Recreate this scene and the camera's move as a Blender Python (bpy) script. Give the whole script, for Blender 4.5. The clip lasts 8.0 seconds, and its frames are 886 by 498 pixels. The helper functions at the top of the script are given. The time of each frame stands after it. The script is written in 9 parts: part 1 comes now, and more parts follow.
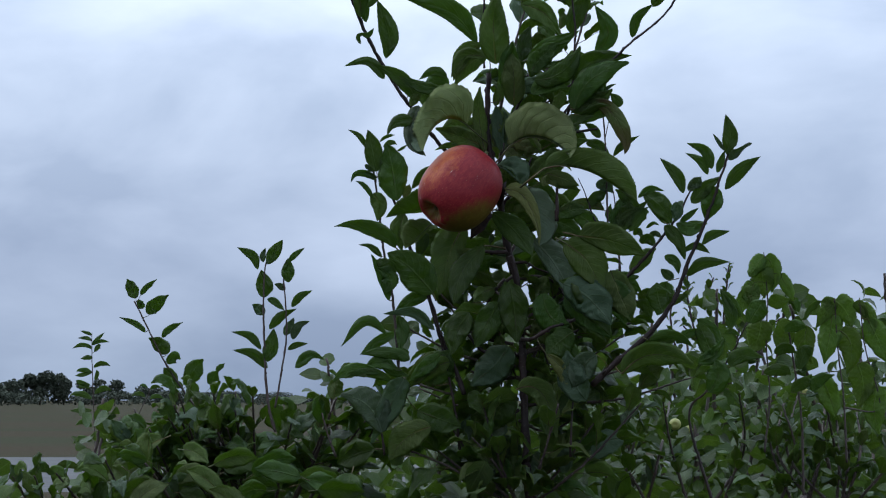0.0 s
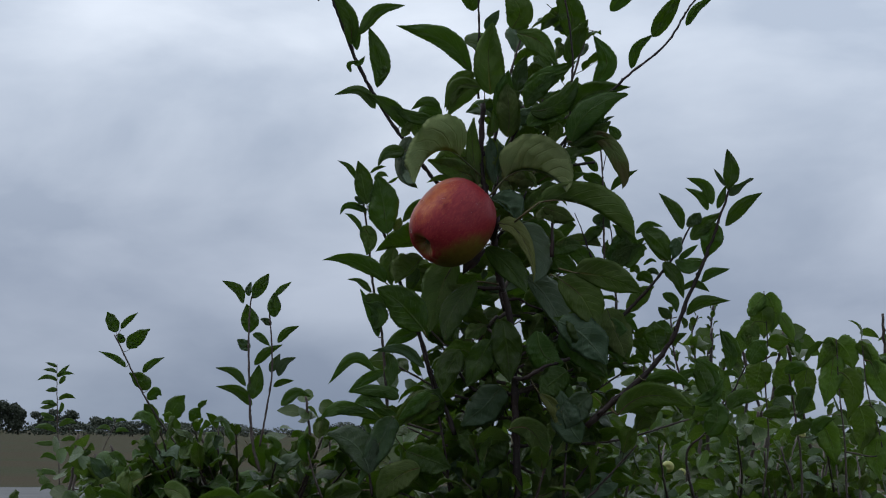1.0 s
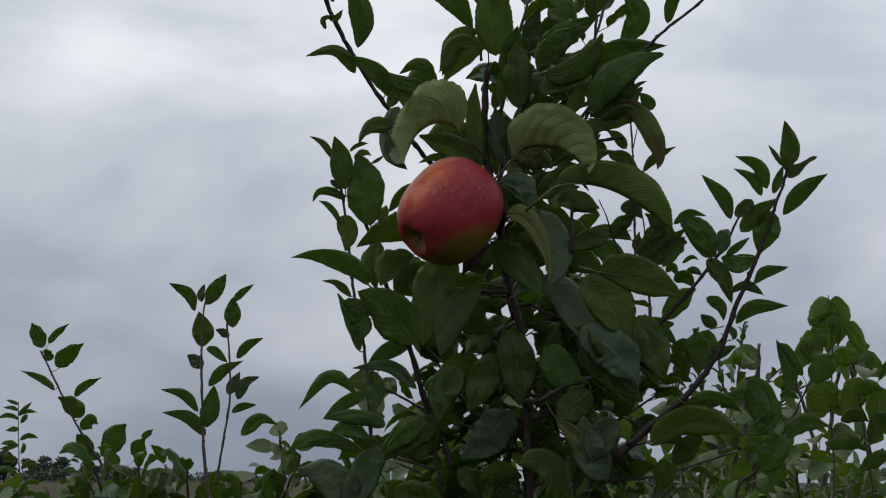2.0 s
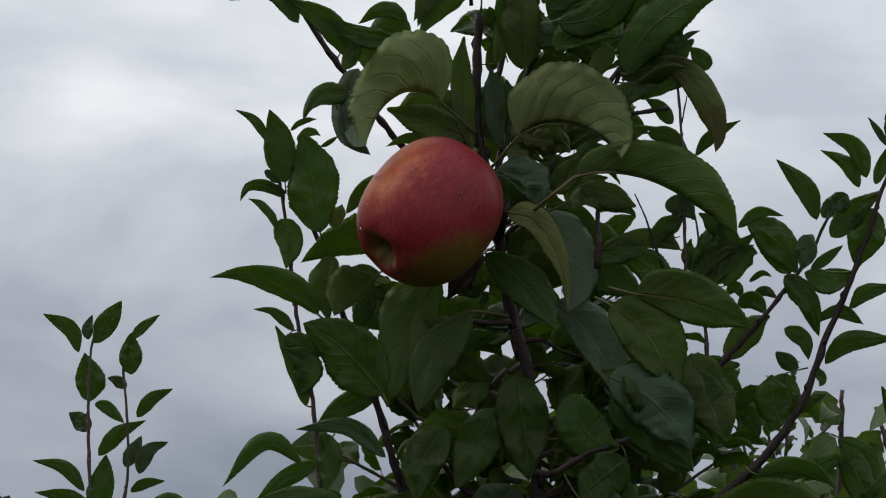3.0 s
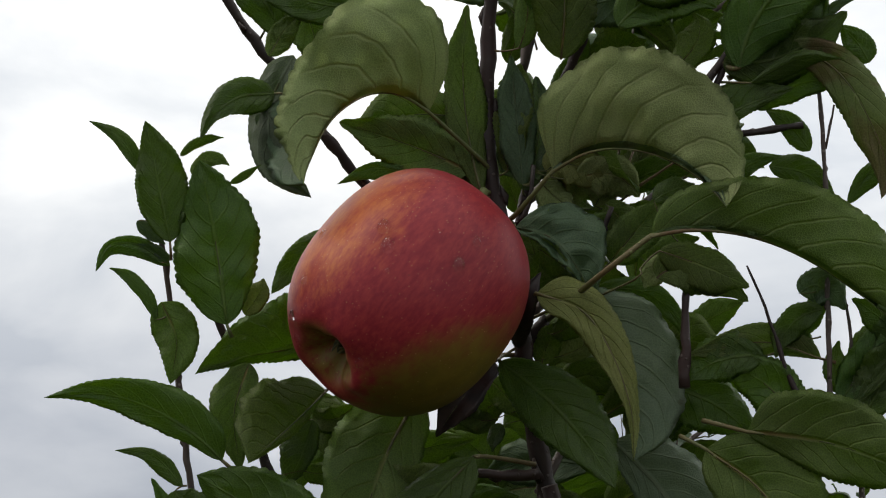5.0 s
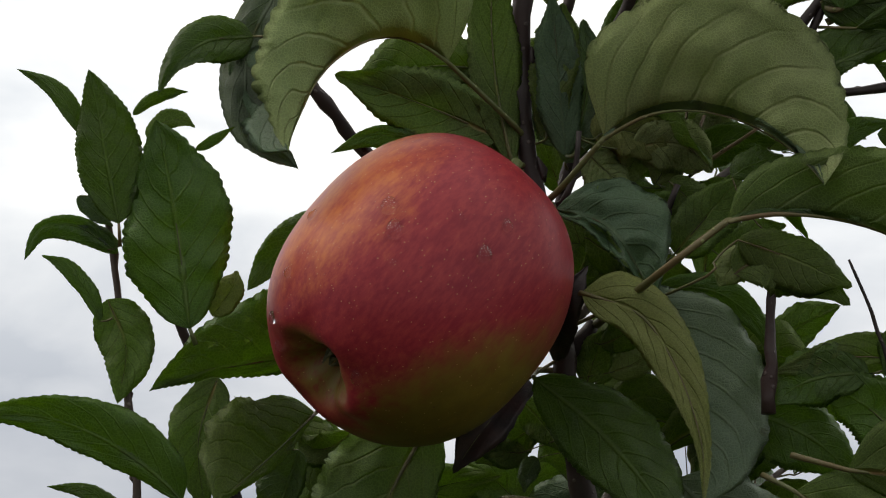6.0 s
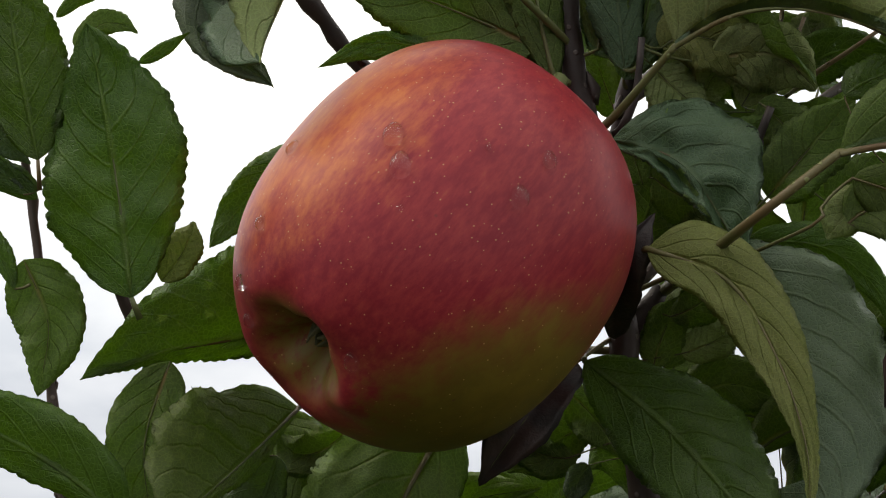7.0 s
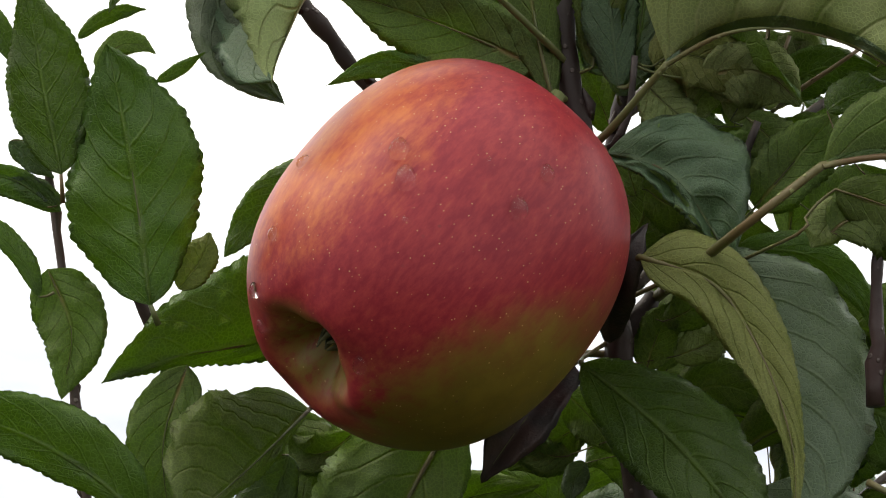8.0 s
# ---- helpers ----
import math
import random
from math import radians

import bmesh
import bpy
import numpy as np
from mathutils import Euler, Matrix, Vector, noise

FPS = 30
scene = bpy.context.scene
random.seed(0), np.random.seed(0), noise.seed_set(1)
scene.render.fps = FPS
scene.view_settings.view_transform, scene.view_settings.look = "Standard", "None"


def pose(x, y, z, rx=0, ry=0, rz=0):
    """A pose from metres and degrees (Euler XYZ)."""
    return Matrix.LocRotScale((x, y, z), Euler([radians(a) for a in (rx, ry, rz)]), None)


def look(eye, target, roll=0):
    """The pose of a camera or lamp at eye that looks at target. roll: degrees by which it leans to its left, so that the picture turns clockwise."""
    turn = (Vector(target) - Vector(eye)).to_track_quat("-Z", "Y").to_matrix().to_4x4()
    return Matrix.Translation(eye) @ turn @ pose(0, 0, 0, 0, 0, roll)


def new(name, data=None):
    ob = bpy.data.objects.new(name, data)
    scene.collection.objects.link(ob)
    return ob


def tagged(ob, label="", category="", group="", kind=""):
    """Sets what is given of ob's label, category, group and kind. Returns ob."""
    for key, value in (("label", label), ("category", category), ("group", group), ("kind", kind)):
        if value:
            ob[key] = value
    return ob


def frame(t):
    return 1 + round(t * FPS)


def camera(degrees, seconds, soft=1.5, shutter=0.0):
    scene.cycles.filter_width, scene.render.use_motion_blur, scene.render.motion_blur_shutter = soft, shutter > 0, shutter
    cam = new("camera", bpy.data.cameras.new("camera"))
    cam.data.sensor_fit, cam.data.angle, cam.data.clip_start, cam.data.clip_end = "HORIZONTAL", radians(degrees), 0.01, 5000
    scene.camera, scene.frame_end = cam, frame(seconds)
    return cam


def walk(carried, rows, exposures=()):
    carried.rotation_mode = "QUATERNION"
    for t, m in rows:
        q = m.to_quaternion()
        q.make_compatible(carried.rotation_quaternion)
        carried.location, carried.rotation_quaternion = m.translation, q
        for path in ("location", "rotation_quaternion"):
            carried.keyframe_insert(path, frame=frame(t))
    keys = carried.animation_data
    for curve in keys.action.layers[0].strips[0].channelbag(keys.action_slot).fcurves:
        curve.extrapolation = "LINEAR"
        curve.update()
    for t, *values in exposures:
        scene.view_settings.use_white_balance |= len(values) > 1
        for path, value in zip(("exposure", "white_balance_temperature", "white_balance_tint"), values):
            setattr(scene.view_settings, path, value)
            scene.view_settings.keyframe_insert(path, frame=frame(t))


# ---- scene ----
# camera: a long lens that closes in on the apple along one line of sight
cam = camera(8.0, 8.0, soft=1.1)
walk(cam, [
    (0, look((0.0205, -5.9316, 1.3044), (-0.0150, 0.0039, 1.4439), 0.00)),
    (0.5, look((0.0047, -6.0675, 1.2999), (-0.0011, 0.0032, 1.4692), 0.56)),
    (1, look((-0.0127, -5.7546, 1.3102), (-0.0074, 0.0029, 1.4762), 0.56)),
    (1.2, look((-0.0181, -5.6330, 1.3143), (-0.0106, 0.0030, 1.4765), 0.51)),
    (2.3, look((-0.0113, -4.2776, 1.2994), (0.0046, 0.0035, 1.4711), 0.27)),
    (2.5, look((-0.0079, -3.9989, 1.3055), (0.0055, 0.0034, 1.4736), -0.17)),
    (3, look((0.0007, -3.4180, 1.3339), (0.0082, 0.0031, 1.4805), -0.02)),
    (3.5, look((0.0007, -2.9556, 1.3617), (0.0107, 0.0027, 1.4891), 0.15)),
    (4, look((0.0007, -2.6256, 1.3842), (0.0113, 0.0021, 1.5016), 0.29)),
    (4.5, look((0.0007, -2.3416, 1.4009), (0.0133, 0.0017, 1.5109), 0.50)),
    (4.7, look((0.0007, -2.2301, 1.4048), (0.0124, 0.0016, 1.5125), 0.48)),
    (5.8, look((0.0007, -1.7147, 1.4232), (0.0094, 0.0015, 1.5149), 0.88)),
    (6, look((0.0007, -1.6370, 1.4247), (0.0068, 0.0016, 1.5112), 1.01)),
    (6.5, look((0.0007, -1.4286, 1.4300), (0.0047, 0.0022, 1.4995), 0.82)),
    (7, look((0.0007, -1.2450, 1.4391), (0.0027, 0.0022, 1.4999), 0.77)),
    (7.5, look((0.0007, -1.2078, 1.4410), (0.0026, 0.0021, 1.5009), 0.70)),
    (8, look((0.0007, -1.3098, 1.4359), (0.0020, 0.0021, 1.5017), 0.60)),
], exposures=[
    (0.0, 0.30, 5800, 10), (0.6, 0.08, 6100, 10), (1.2, 0.0, 6300, 10), (2.4, 0.0, 6900, 11), (3.5, 0.1, 6900, 11),
    (4.5, 0.44, 7200, 10), (6.0, 0.56, 7400, 10), (7.0, 0.95, 7600, 10), (8.0, 1.35, 7600, 10)])

# ---------------------------------------------------------------- light
SUN_WAY = Vector((-0.60, 0.12, 0.79)).normalized()
world = bpy.data.worlds.new("overcast_sky")
scene.world = world
world.use_nodes = True
wn, wl = world.node_tree.nodes, world.node_tree.links
wn.clear()


def wnode(kind, **inputs):
    n = wn.new(kind)
    for k, v in inputs.items():
        n.inputs[k].default_value = v
    return n


w_out = wnode("ShaderNodeOutputWorld")
w_bg = wnode("ShaderNodeBackground", Strength=1.0)
w_sky = wn.new("ShaderNodeTexSky")
w_sky.sky_type = "NISHITA"
w_sky.sun_disc = False
w_sky.sun_elevation, w_sky.sun_rotation = math.asin(SUN_WAY.z), math.atan2(SUN_WAY.x, SUN_WAY.y)
w_co = wn.new("ShaderNodeTexCoord")
w_map = wn.new("ShaderNodeMapping")
w_map.inputs["Scale"].default_value = (18.0, 18.0, 39.0)
w_map.inputs["Rotation"].default_value = (0.0, radians(-14), 0.0)
w_noise = wnode("ShaderNodeTexNoise", Scale=1.0, Detail=6.0, Roughness=0.50, Distortion=0.2)
w_sep = wn.new("ShaderNodeSeparateXYZ")
w_elev = wn.new("ShaderNodeValToRGB")
w_elev.color_ramp.elements[0].position, w_elev.color_ramp.elements[0].color = 0.0, (0.23, 0.27, 0.34, 1)
w_elev.color_ramp.elements[1].position, w_elev.color_ramp.elements[1].color = 0.9, (0.95, 0.98, 1.02, 1)
e = w_elev.color_ramp.elements.new(0.022)
e.color = (0.33, 0.37, 0.45, 1)
e = w_elev.color_ramp.elements.new(0.062)
e.color = (0.56, 0.60, 0.67, 1)
w_patch = wn.new("ShaderNodeValToRGB")
w_patch.color_ramp.elements[0].position, w_patch.color_ramp.elements[0].color = 0.36, (0.76, 0.80, 0.86, 1)
w_patch.color_ramp.elements[1].position, w_patch.color_ramp.elements[1].color = 0.66, (1.26, 1.25, 1.23, 1)
w_mul = wn.new("ShaderNodeMix")
w_mul.data_type, w_mul.blend_type = "RGBA", "MULTIPLY"
w_mul.inputs["Factor"].default_value = 1.0
w_thin = wn.new("ShaderNodeMix")
w_thin.data_type, w_thin.blend_type = "RGBA", "MULTIPLY"
w_thin.inputs["Factor"].default_value = 1.0
w_thin.inputs["B"].default_value = (0.008, 0.008, 0.008, 1)
w_add = wn.new("ShaderNodeMix")
w_add.data_type, w_add.blend_type = "RGBA", "ADD"
w_add.inputs["Factor"].default_value = 1.0
wl.new(w_co.outputs["Generated"], w_map.inputs["Vector"])
wl.new(w_map.outputs["Vector"], w_noise.inputs["Vector"])
wl.new(w_co.outputs["Generated"], w_sep.inputs["Vector"])
wl.new(w_sep.outputs["Z"], w_elev.inputs["Fac"])
wl.new(w_noise.outputs["Fac"], w_patch.inputs["Fac"])
wl.new(w_elev.outputs["Color"], w_mul.inputs["A"])
wl.new(w_patch.outputs["Color"], w_mul.inputs["B"])
wl.new(w_sky.outputs["Color"], w_thin.inputs["A"])
# added gradient: sky brighter ahead and dimmer behind, so faces towards the camera darken
w_dot = wn.new("ShaderNodeVectorMath")
w_dot.operation = "DOT_PRODUCT"
w_dot.inputs[1].default_value = (0.32, 0.80, 0.50)
w_dim = wnode("ShaderNodeMapRange")
for key, value in (("From Min", -0.6), ("From Max", 0.95), ("To Min", 0.46), ("To Max", 1.14)):
    w_dim.inputs[key].default_value = value
w_glow = wn.new("ShaderNodeMix")
w_glow.data_type, w_glow.blend_type = "RGBA", "MULTIPLY"
w_glow.inputs["Factor"].default_value = 1.0
wl.new(w_co.outputs["Generated"], w_dot.inputs[0])
wl.new(w_dot.outputs["Value"], w_dim.inputs["Value"])
wl.new(w_mul.outputs["Result"], w_glow.inputs["A"])
wl.new(w_dim.outputs["Result"], w_glow.inputs["B"])
wl.new(w_glow.outputs["Result"], w_add.inputs["A"])
wl.new(w_thin.outputs["Result"], w_add.inputs["B"])
wl.new(w_add.outputs["Result"], w_bg.inputs["Color"])
wl.new(w_bg.outputs["Background"], w_out.inputs["Surface"])

sun = new("sun", bpy.data.lights.new("sun", "SUN"))
sun.data.energy, sun.data.angle, sun.data.color = 0.85, radians(40), (1.0, 0.97, 0.92)
sun.matrix_world = look(SUN_WAY * 50, (0, 0, 0))


# ---------------------------------------------------------------- materials
class Nodes:
    """A material and short ways to add its nodes."""

    def __init__(self, name):
        self.mat = bpy.data.materials.new(name)
        self.mat.use_nodes = True
        self.tree = self.mat.node_tree
        self.bsdf = self.tree.nodes["Principled BSDF"]
        self.out = self.tree.nodes["Material Output"]

    def add(self, kind, **inputs):
        n = self.tree.nodes.new(kind)
        for k, v in inputs.items():
            self.plug(v, n.inputs[k])
        return n

    def plug(self, v, socket):
        if isinstance(v, bpy.types.NodeSocket):
            self.tree.links.new(v, socket)
        else:
            socket.default_value = v

    def math(self, op, a, b=0.0, c=0.0):
        n = self.tree.nodes.new("ShaderNodeMath")
        n.operation = op
        for s, v in zip(n.inputs, (a, b, c)):
            self.plug(v, s)
        return n.outputs[0]

    def mix(self, fac, a, b, blend="MIX"):
        n = self.tree.nodes.new("ShaderNodeMix")
        n.data_type, n.blend_type = "RGBA", blend
        self.plug(fac, n.inputs["Factor"])
        for key, v in (("A", a), ("B", b)):
            self.plug((*v, 1) if isinstance(v, tuple) and len(v) == 3 else v, n.inputs[key])
        return n.outputs["Result"]

    def ramp(self, fac, lo, hi, clamp=True):
        n = self.tree.nodes.new("ShaderNodeMapRange")
        n.clamp = clamp
        n.interpolation_type = "SMOOTHSTEP"
        self.plug(fac, n.inputs["Value"])
        n.inputs["From Min"].default_value, n.inputs["From Max"].default_value = lo, hi
        return n.outputs[0]

    def noise(self, vec, scale, detail=3.0, rough=0.55, distort=0.0):
        n = self.add("ShaderNodeTexNoise", Scale=scale, Detail=detail, Roughness=rough, Distortion=distort)
        if vec is not None:
            self.plug(vec, n.inputs["Vector"])
        return n.outputs["Fac"]

    def bump(self, height, strength, distance, normal=None):
        n = self.add("ShaderNodeBump", Strength=strength, Distance=distance, Height=height)
        if normal is not None:
            self.plug(normal, n.inputs["Normal"])
        return n.outputs["Normal"]

    def set(self, **inputs):
        for k, v in inputs.items():
            k = k.replace("_", " ")
            self.plug((*v, 1) if isinstance(v, tuple) and len(v) == 3 and k.endswith("Color") else v, self.bsdf.inputs[k])
        return self


def leaf_material(name, low, high, vein, rough, through_colour, through_amount, relief, blotch=None, island=False, blush=None):
    """A leaf's face: veins from the blade's own coordinates (across, along), fine net, dull patches."""
    m = Nodes(name)
    uv = m.add("ShaderNodeUVMap").outputs["UV"]
    sep = m.add("ShaderNodeSeparateXYZ", Vector=uv)
    across = m.math("ABSOLUTE", m.math("SUBTRACT", sep.outputs["X"], 0.5))
    across = m.math("MULTIPLY", across, 2.0)
    if island:
        rnd = m.add("ShaderNodeNewGeometry").outputs["Random Per Island"]
    else:
        rnd = m.add("ShaderNodeObjectInfo").outputs["Random"]
    wob = m.noise(uv, 5.0, 2.0)
    lane = m.math("SUBTRACT", sep.outputs["Y"], m.math("MULTIPLY", m.math("POWER", across, 1.25), 0.30))
    lane = m.math("ADD", lane, m.math("MULTIPLY", wob, 0.05))
    lane = m.math("ADD", lane, m.math("MULTIPLY", rnd, 0.1))
    saw = m.math("FRACT", m.math("MULTIPLY", lane, 8.0))
    side = m.math("ABSOLUTE", m.math("SUBTRACT", saw, 0.5))
    side_vein = m.math("MULTIPLY", m.ramp(side, 0.09, 0.0), m.ramp(across, 1.0, 0.55))
    rib = m.ramp(m.math("MULTIPLY", across, m.math("ADD", 0.6, sep.outputs["Y"])), 0.075, 0.015)
    veins = m.math("MAXIMUM", m.math("MULTIPLY", side_vein, 0.62), rib)
    pos = m.add("ShaderNodeTexCoord").outputs["Object"]
    net = m.add("ShaderNodeTexVoronoi", Vector=pos, Scale=1000.0)
    net.feature = "DISTANCE_TO_EDGE"
    cell = m.ramp(net.outputs["Distance"], 0.0, 0.16)
    patch = m.noise(pos, 55.0, 3.0)
    fine = m.noise(pos, 600.0, 2.0)
    col = m.mix(m.ramp(patch, 0.3, 0.72), low, high)
    col = m.mix(m.math("MULTIPLY", m.math("SUBTRACT", 1.0, cell), 0.17), col, vein)
    hue = m.add("ShaderNodeHueSaturation", Color=col)
    m.plug(m.math("ADD", 0.485, m.math("MULTIPLY", rnd, 0.03)), hue.inputs["Hue"])
    m.plug(m.math("ADD", 0.72, m.math("MULTIPLY", rnd, 0.56)), hue.inputs["Value"])
    col = m.mix(m.math("MULTIPLY", veins, 0.75), hue.outputs["Color"], vein)
    if blotch:
        col = m.mix(m.math("MULTIPLY", m.ramp(m.noise(pos, 38.0, 4.0, 0.6, 0.6), 0.53, 0.60), 0.8), col, blotch)
    if blush:
        col = m.mix(m.math("MULTIPLY", rib, m.ramp(sep.outputs["Y"], 0.5, 0.0)), col, blush)
    spots = m.ramp(m.noise(pos, 190.0, 2.0, 0.5), 0.74, 0.80)
    col = m.mix(m.math("MULTIPLY", spots, 0.5), col, (0.06, 0.045, 0.02))
    height = m.math("ADD", m.math("MULTIPLY", veins, relief), m.math("MULTIPLY", cell, 0.12 if relief < 0 else -0.08))
    height = m.math("ADD", height, m.math("MULTIPLY", patch, 0.9))
    nor = m.bump(height, 0.8, 0.0009)
    m.set(Base_Color=col, Normal=nor, Specular_IOR_Level=0.36)
    m.plug(m.math("ADD", rough - 0.08, m.math("MULTIPLY", fine, 0.18)), m.bsdf.inputs["Roughness"])
    tl = m.add("ShaderNodeBsdfTranslucent", Normal=nor)
    m.plug(m.mix(m.math("MULTIPLY", veins, 0.6), m.mix(cell, through_colour, tuple(0.72 * v for v in through_colour)), tuple(1.15 * v for v in through_colour)), tl.inputs["Color"])
    mixer = m.add("ShaderNodeMixShader", Fac=through_amount)
    m.tree.links.new(m.bsdf.outputs[0], mixer.inputs[1])
    m.tree.links.new(tl.outputs[0], mixer.inputs[2])
    m.tree.links.new(mixer.outputs[0], m.out.inputs["Surface"])
    return m.mat


LEAF_TOP = leaf_material("leaf_upper_face", (0.027, 0.066, 0.010), (0.052, 0.102, 0.017), (0.088, 0.130, 0.036), 0.37, (0.38, 0.58, 0.09), 0.34, -0.8)
LEAF_UNDER = leaf_material("leaf_under_face", (0.072, 0.118, 0.028), (0.108, 0.155, 0.040), (0.19, 0.22, 0.080), 0.62, (0.44, 0.64, 0.11), 0.43, 1.0, blush=(0.22, 0.10, 0.05))
# upper face with the sky's bluish-grey sheen mixed into its green
LEAF_GREY = leaf_material("leaf_grey_sheen_face", (0.044, 0.080, 0.042), (0.066, 0.108, 0.060), (0.10, 0.145, 0.080), 0.46, (0.36, 0.50, 0.14), 0.26, -0.7)
LEAF_PALE = leaf_material("leaf_yellowing_face", (0.140, 0.170, 0.042), (0.18, 0.20, 0.06), (0.23, 0.24, 0.09), 0.6, (0.50, 0.60, 0.14), 0.38, 0.8)
LEAF_SPOT = leaf_material("leaf_blotched_face", (0.110, 0.145, 0.050), (0.145, 0.175, 0.065), (0.20, 0.21, 0.10), 0.62, (0.40, 0.55, 0.12), 0.36, 0.8, blotch=(0.09, 0.045, 0.022))
LEAF_VINE = leaf_material("vine_leaf_face", (0.075, 0.135, 0.022), (0.115, 0.185, 0.034), (0.17, 0.24, 0.065), 0.46, (0.46, 0.66, 0.12), 0.42, -0.9)
LEAF_DULL = leaf_material("leaf_downy_under_face", (0.195, 0.240, 0.095), (0.265, 0.305, 0.130), (0.35, 0.36, 0.18), 0.66, (0.50, 0.66, 0.15), 0.42, 1.0, blush=(0.24, 0.12, 0.06))
# lighter version of the grey face, with more sky sheen in the colour
LEAF_SHEEN = leaf_material("leaf_light_sheen_face", (0.085, 0.125, 0.080), (0.120, 0.160, 0.105), (0.17, 0.21, 0.14), 0.50, (0.36, 0.50, 0.14), 0.26, -0.7)
FOLIAGE = leaf_material("foliage_mass", (0.028, 0.060, 0.013), (0.058, 0.098, 0.027), (0.085, 0.125, 0.048), 0.40, (0.20, 0.36, 0.03), 0.18, -0.6, island=True)
FACES = {"l": (LEAF_SHEEN, LEAF_UNDER), "w": (LEAF_DULL, LEAF_GREY), "t": (LEAF_TOP, LEAF_UNDER), "u": (LEAF_UNDER, LEAF_TOP), "g": (LEAF_GREY, LEAF_UNDER), "p": (LEAF_PALE, LEAF_TOP), "b": (LEAF_SPOT, LEAF_TOP), "v": (LEAF_VINE, LEAF_VINE)}


def bark_material(name, dark, light, red):
    m = Nodes(name)
    pos = m.add("ShaderNodeTexCoord").outputs["Object"]
    grain = m.noise(pos, 160.0, 4.0, 0.6)
    broad = m.noise(pos, 28.0, 3.0)
    col = m.mix(m.ramp(broad, 0.35, 0.7), dark, red)
    col = m.mix(m.math("MULTIPLY", m.ramp(grain, 0.45, 0.75), 0.5), col, light)
    dots = m.add("ShaderNodeTexVoronoi", Vector=pos, Scale=330.0)
    lent = m.ramp(dots.outputs["Distance"], 0.22, 0.12)
    col = m.mix(m.math("MULTIPLY", lent, 0.75), col, tuple(min(1.0, 1.9 * v) for v in light))
    m.set(Base_Color=col, Roughness=0.5, Specular_IOR_Level=0.4, Normal=m.bump(m.math("ADD", grain, m.math("MULTIPLY", lent, 0.8)), 0.6, 0.0006))
    return m.mat


BARK = bark_material("young_bark", (0.018, 0.011, 0.011), (0.050, 0.040, 0.038), (0.034, 0.016, 0.015))
TWIG = bark_material("grey_twig", (0.065, 0.050, 0.045), (0.14, 0.12, 0.11), (0.085, 0.058, 0.052))
STALK = bark_material("leaf_stalk", (0.085, 0.105, 0.036), (0.12, 0.135, 0.052), (0.13, 0.075, 0.036))


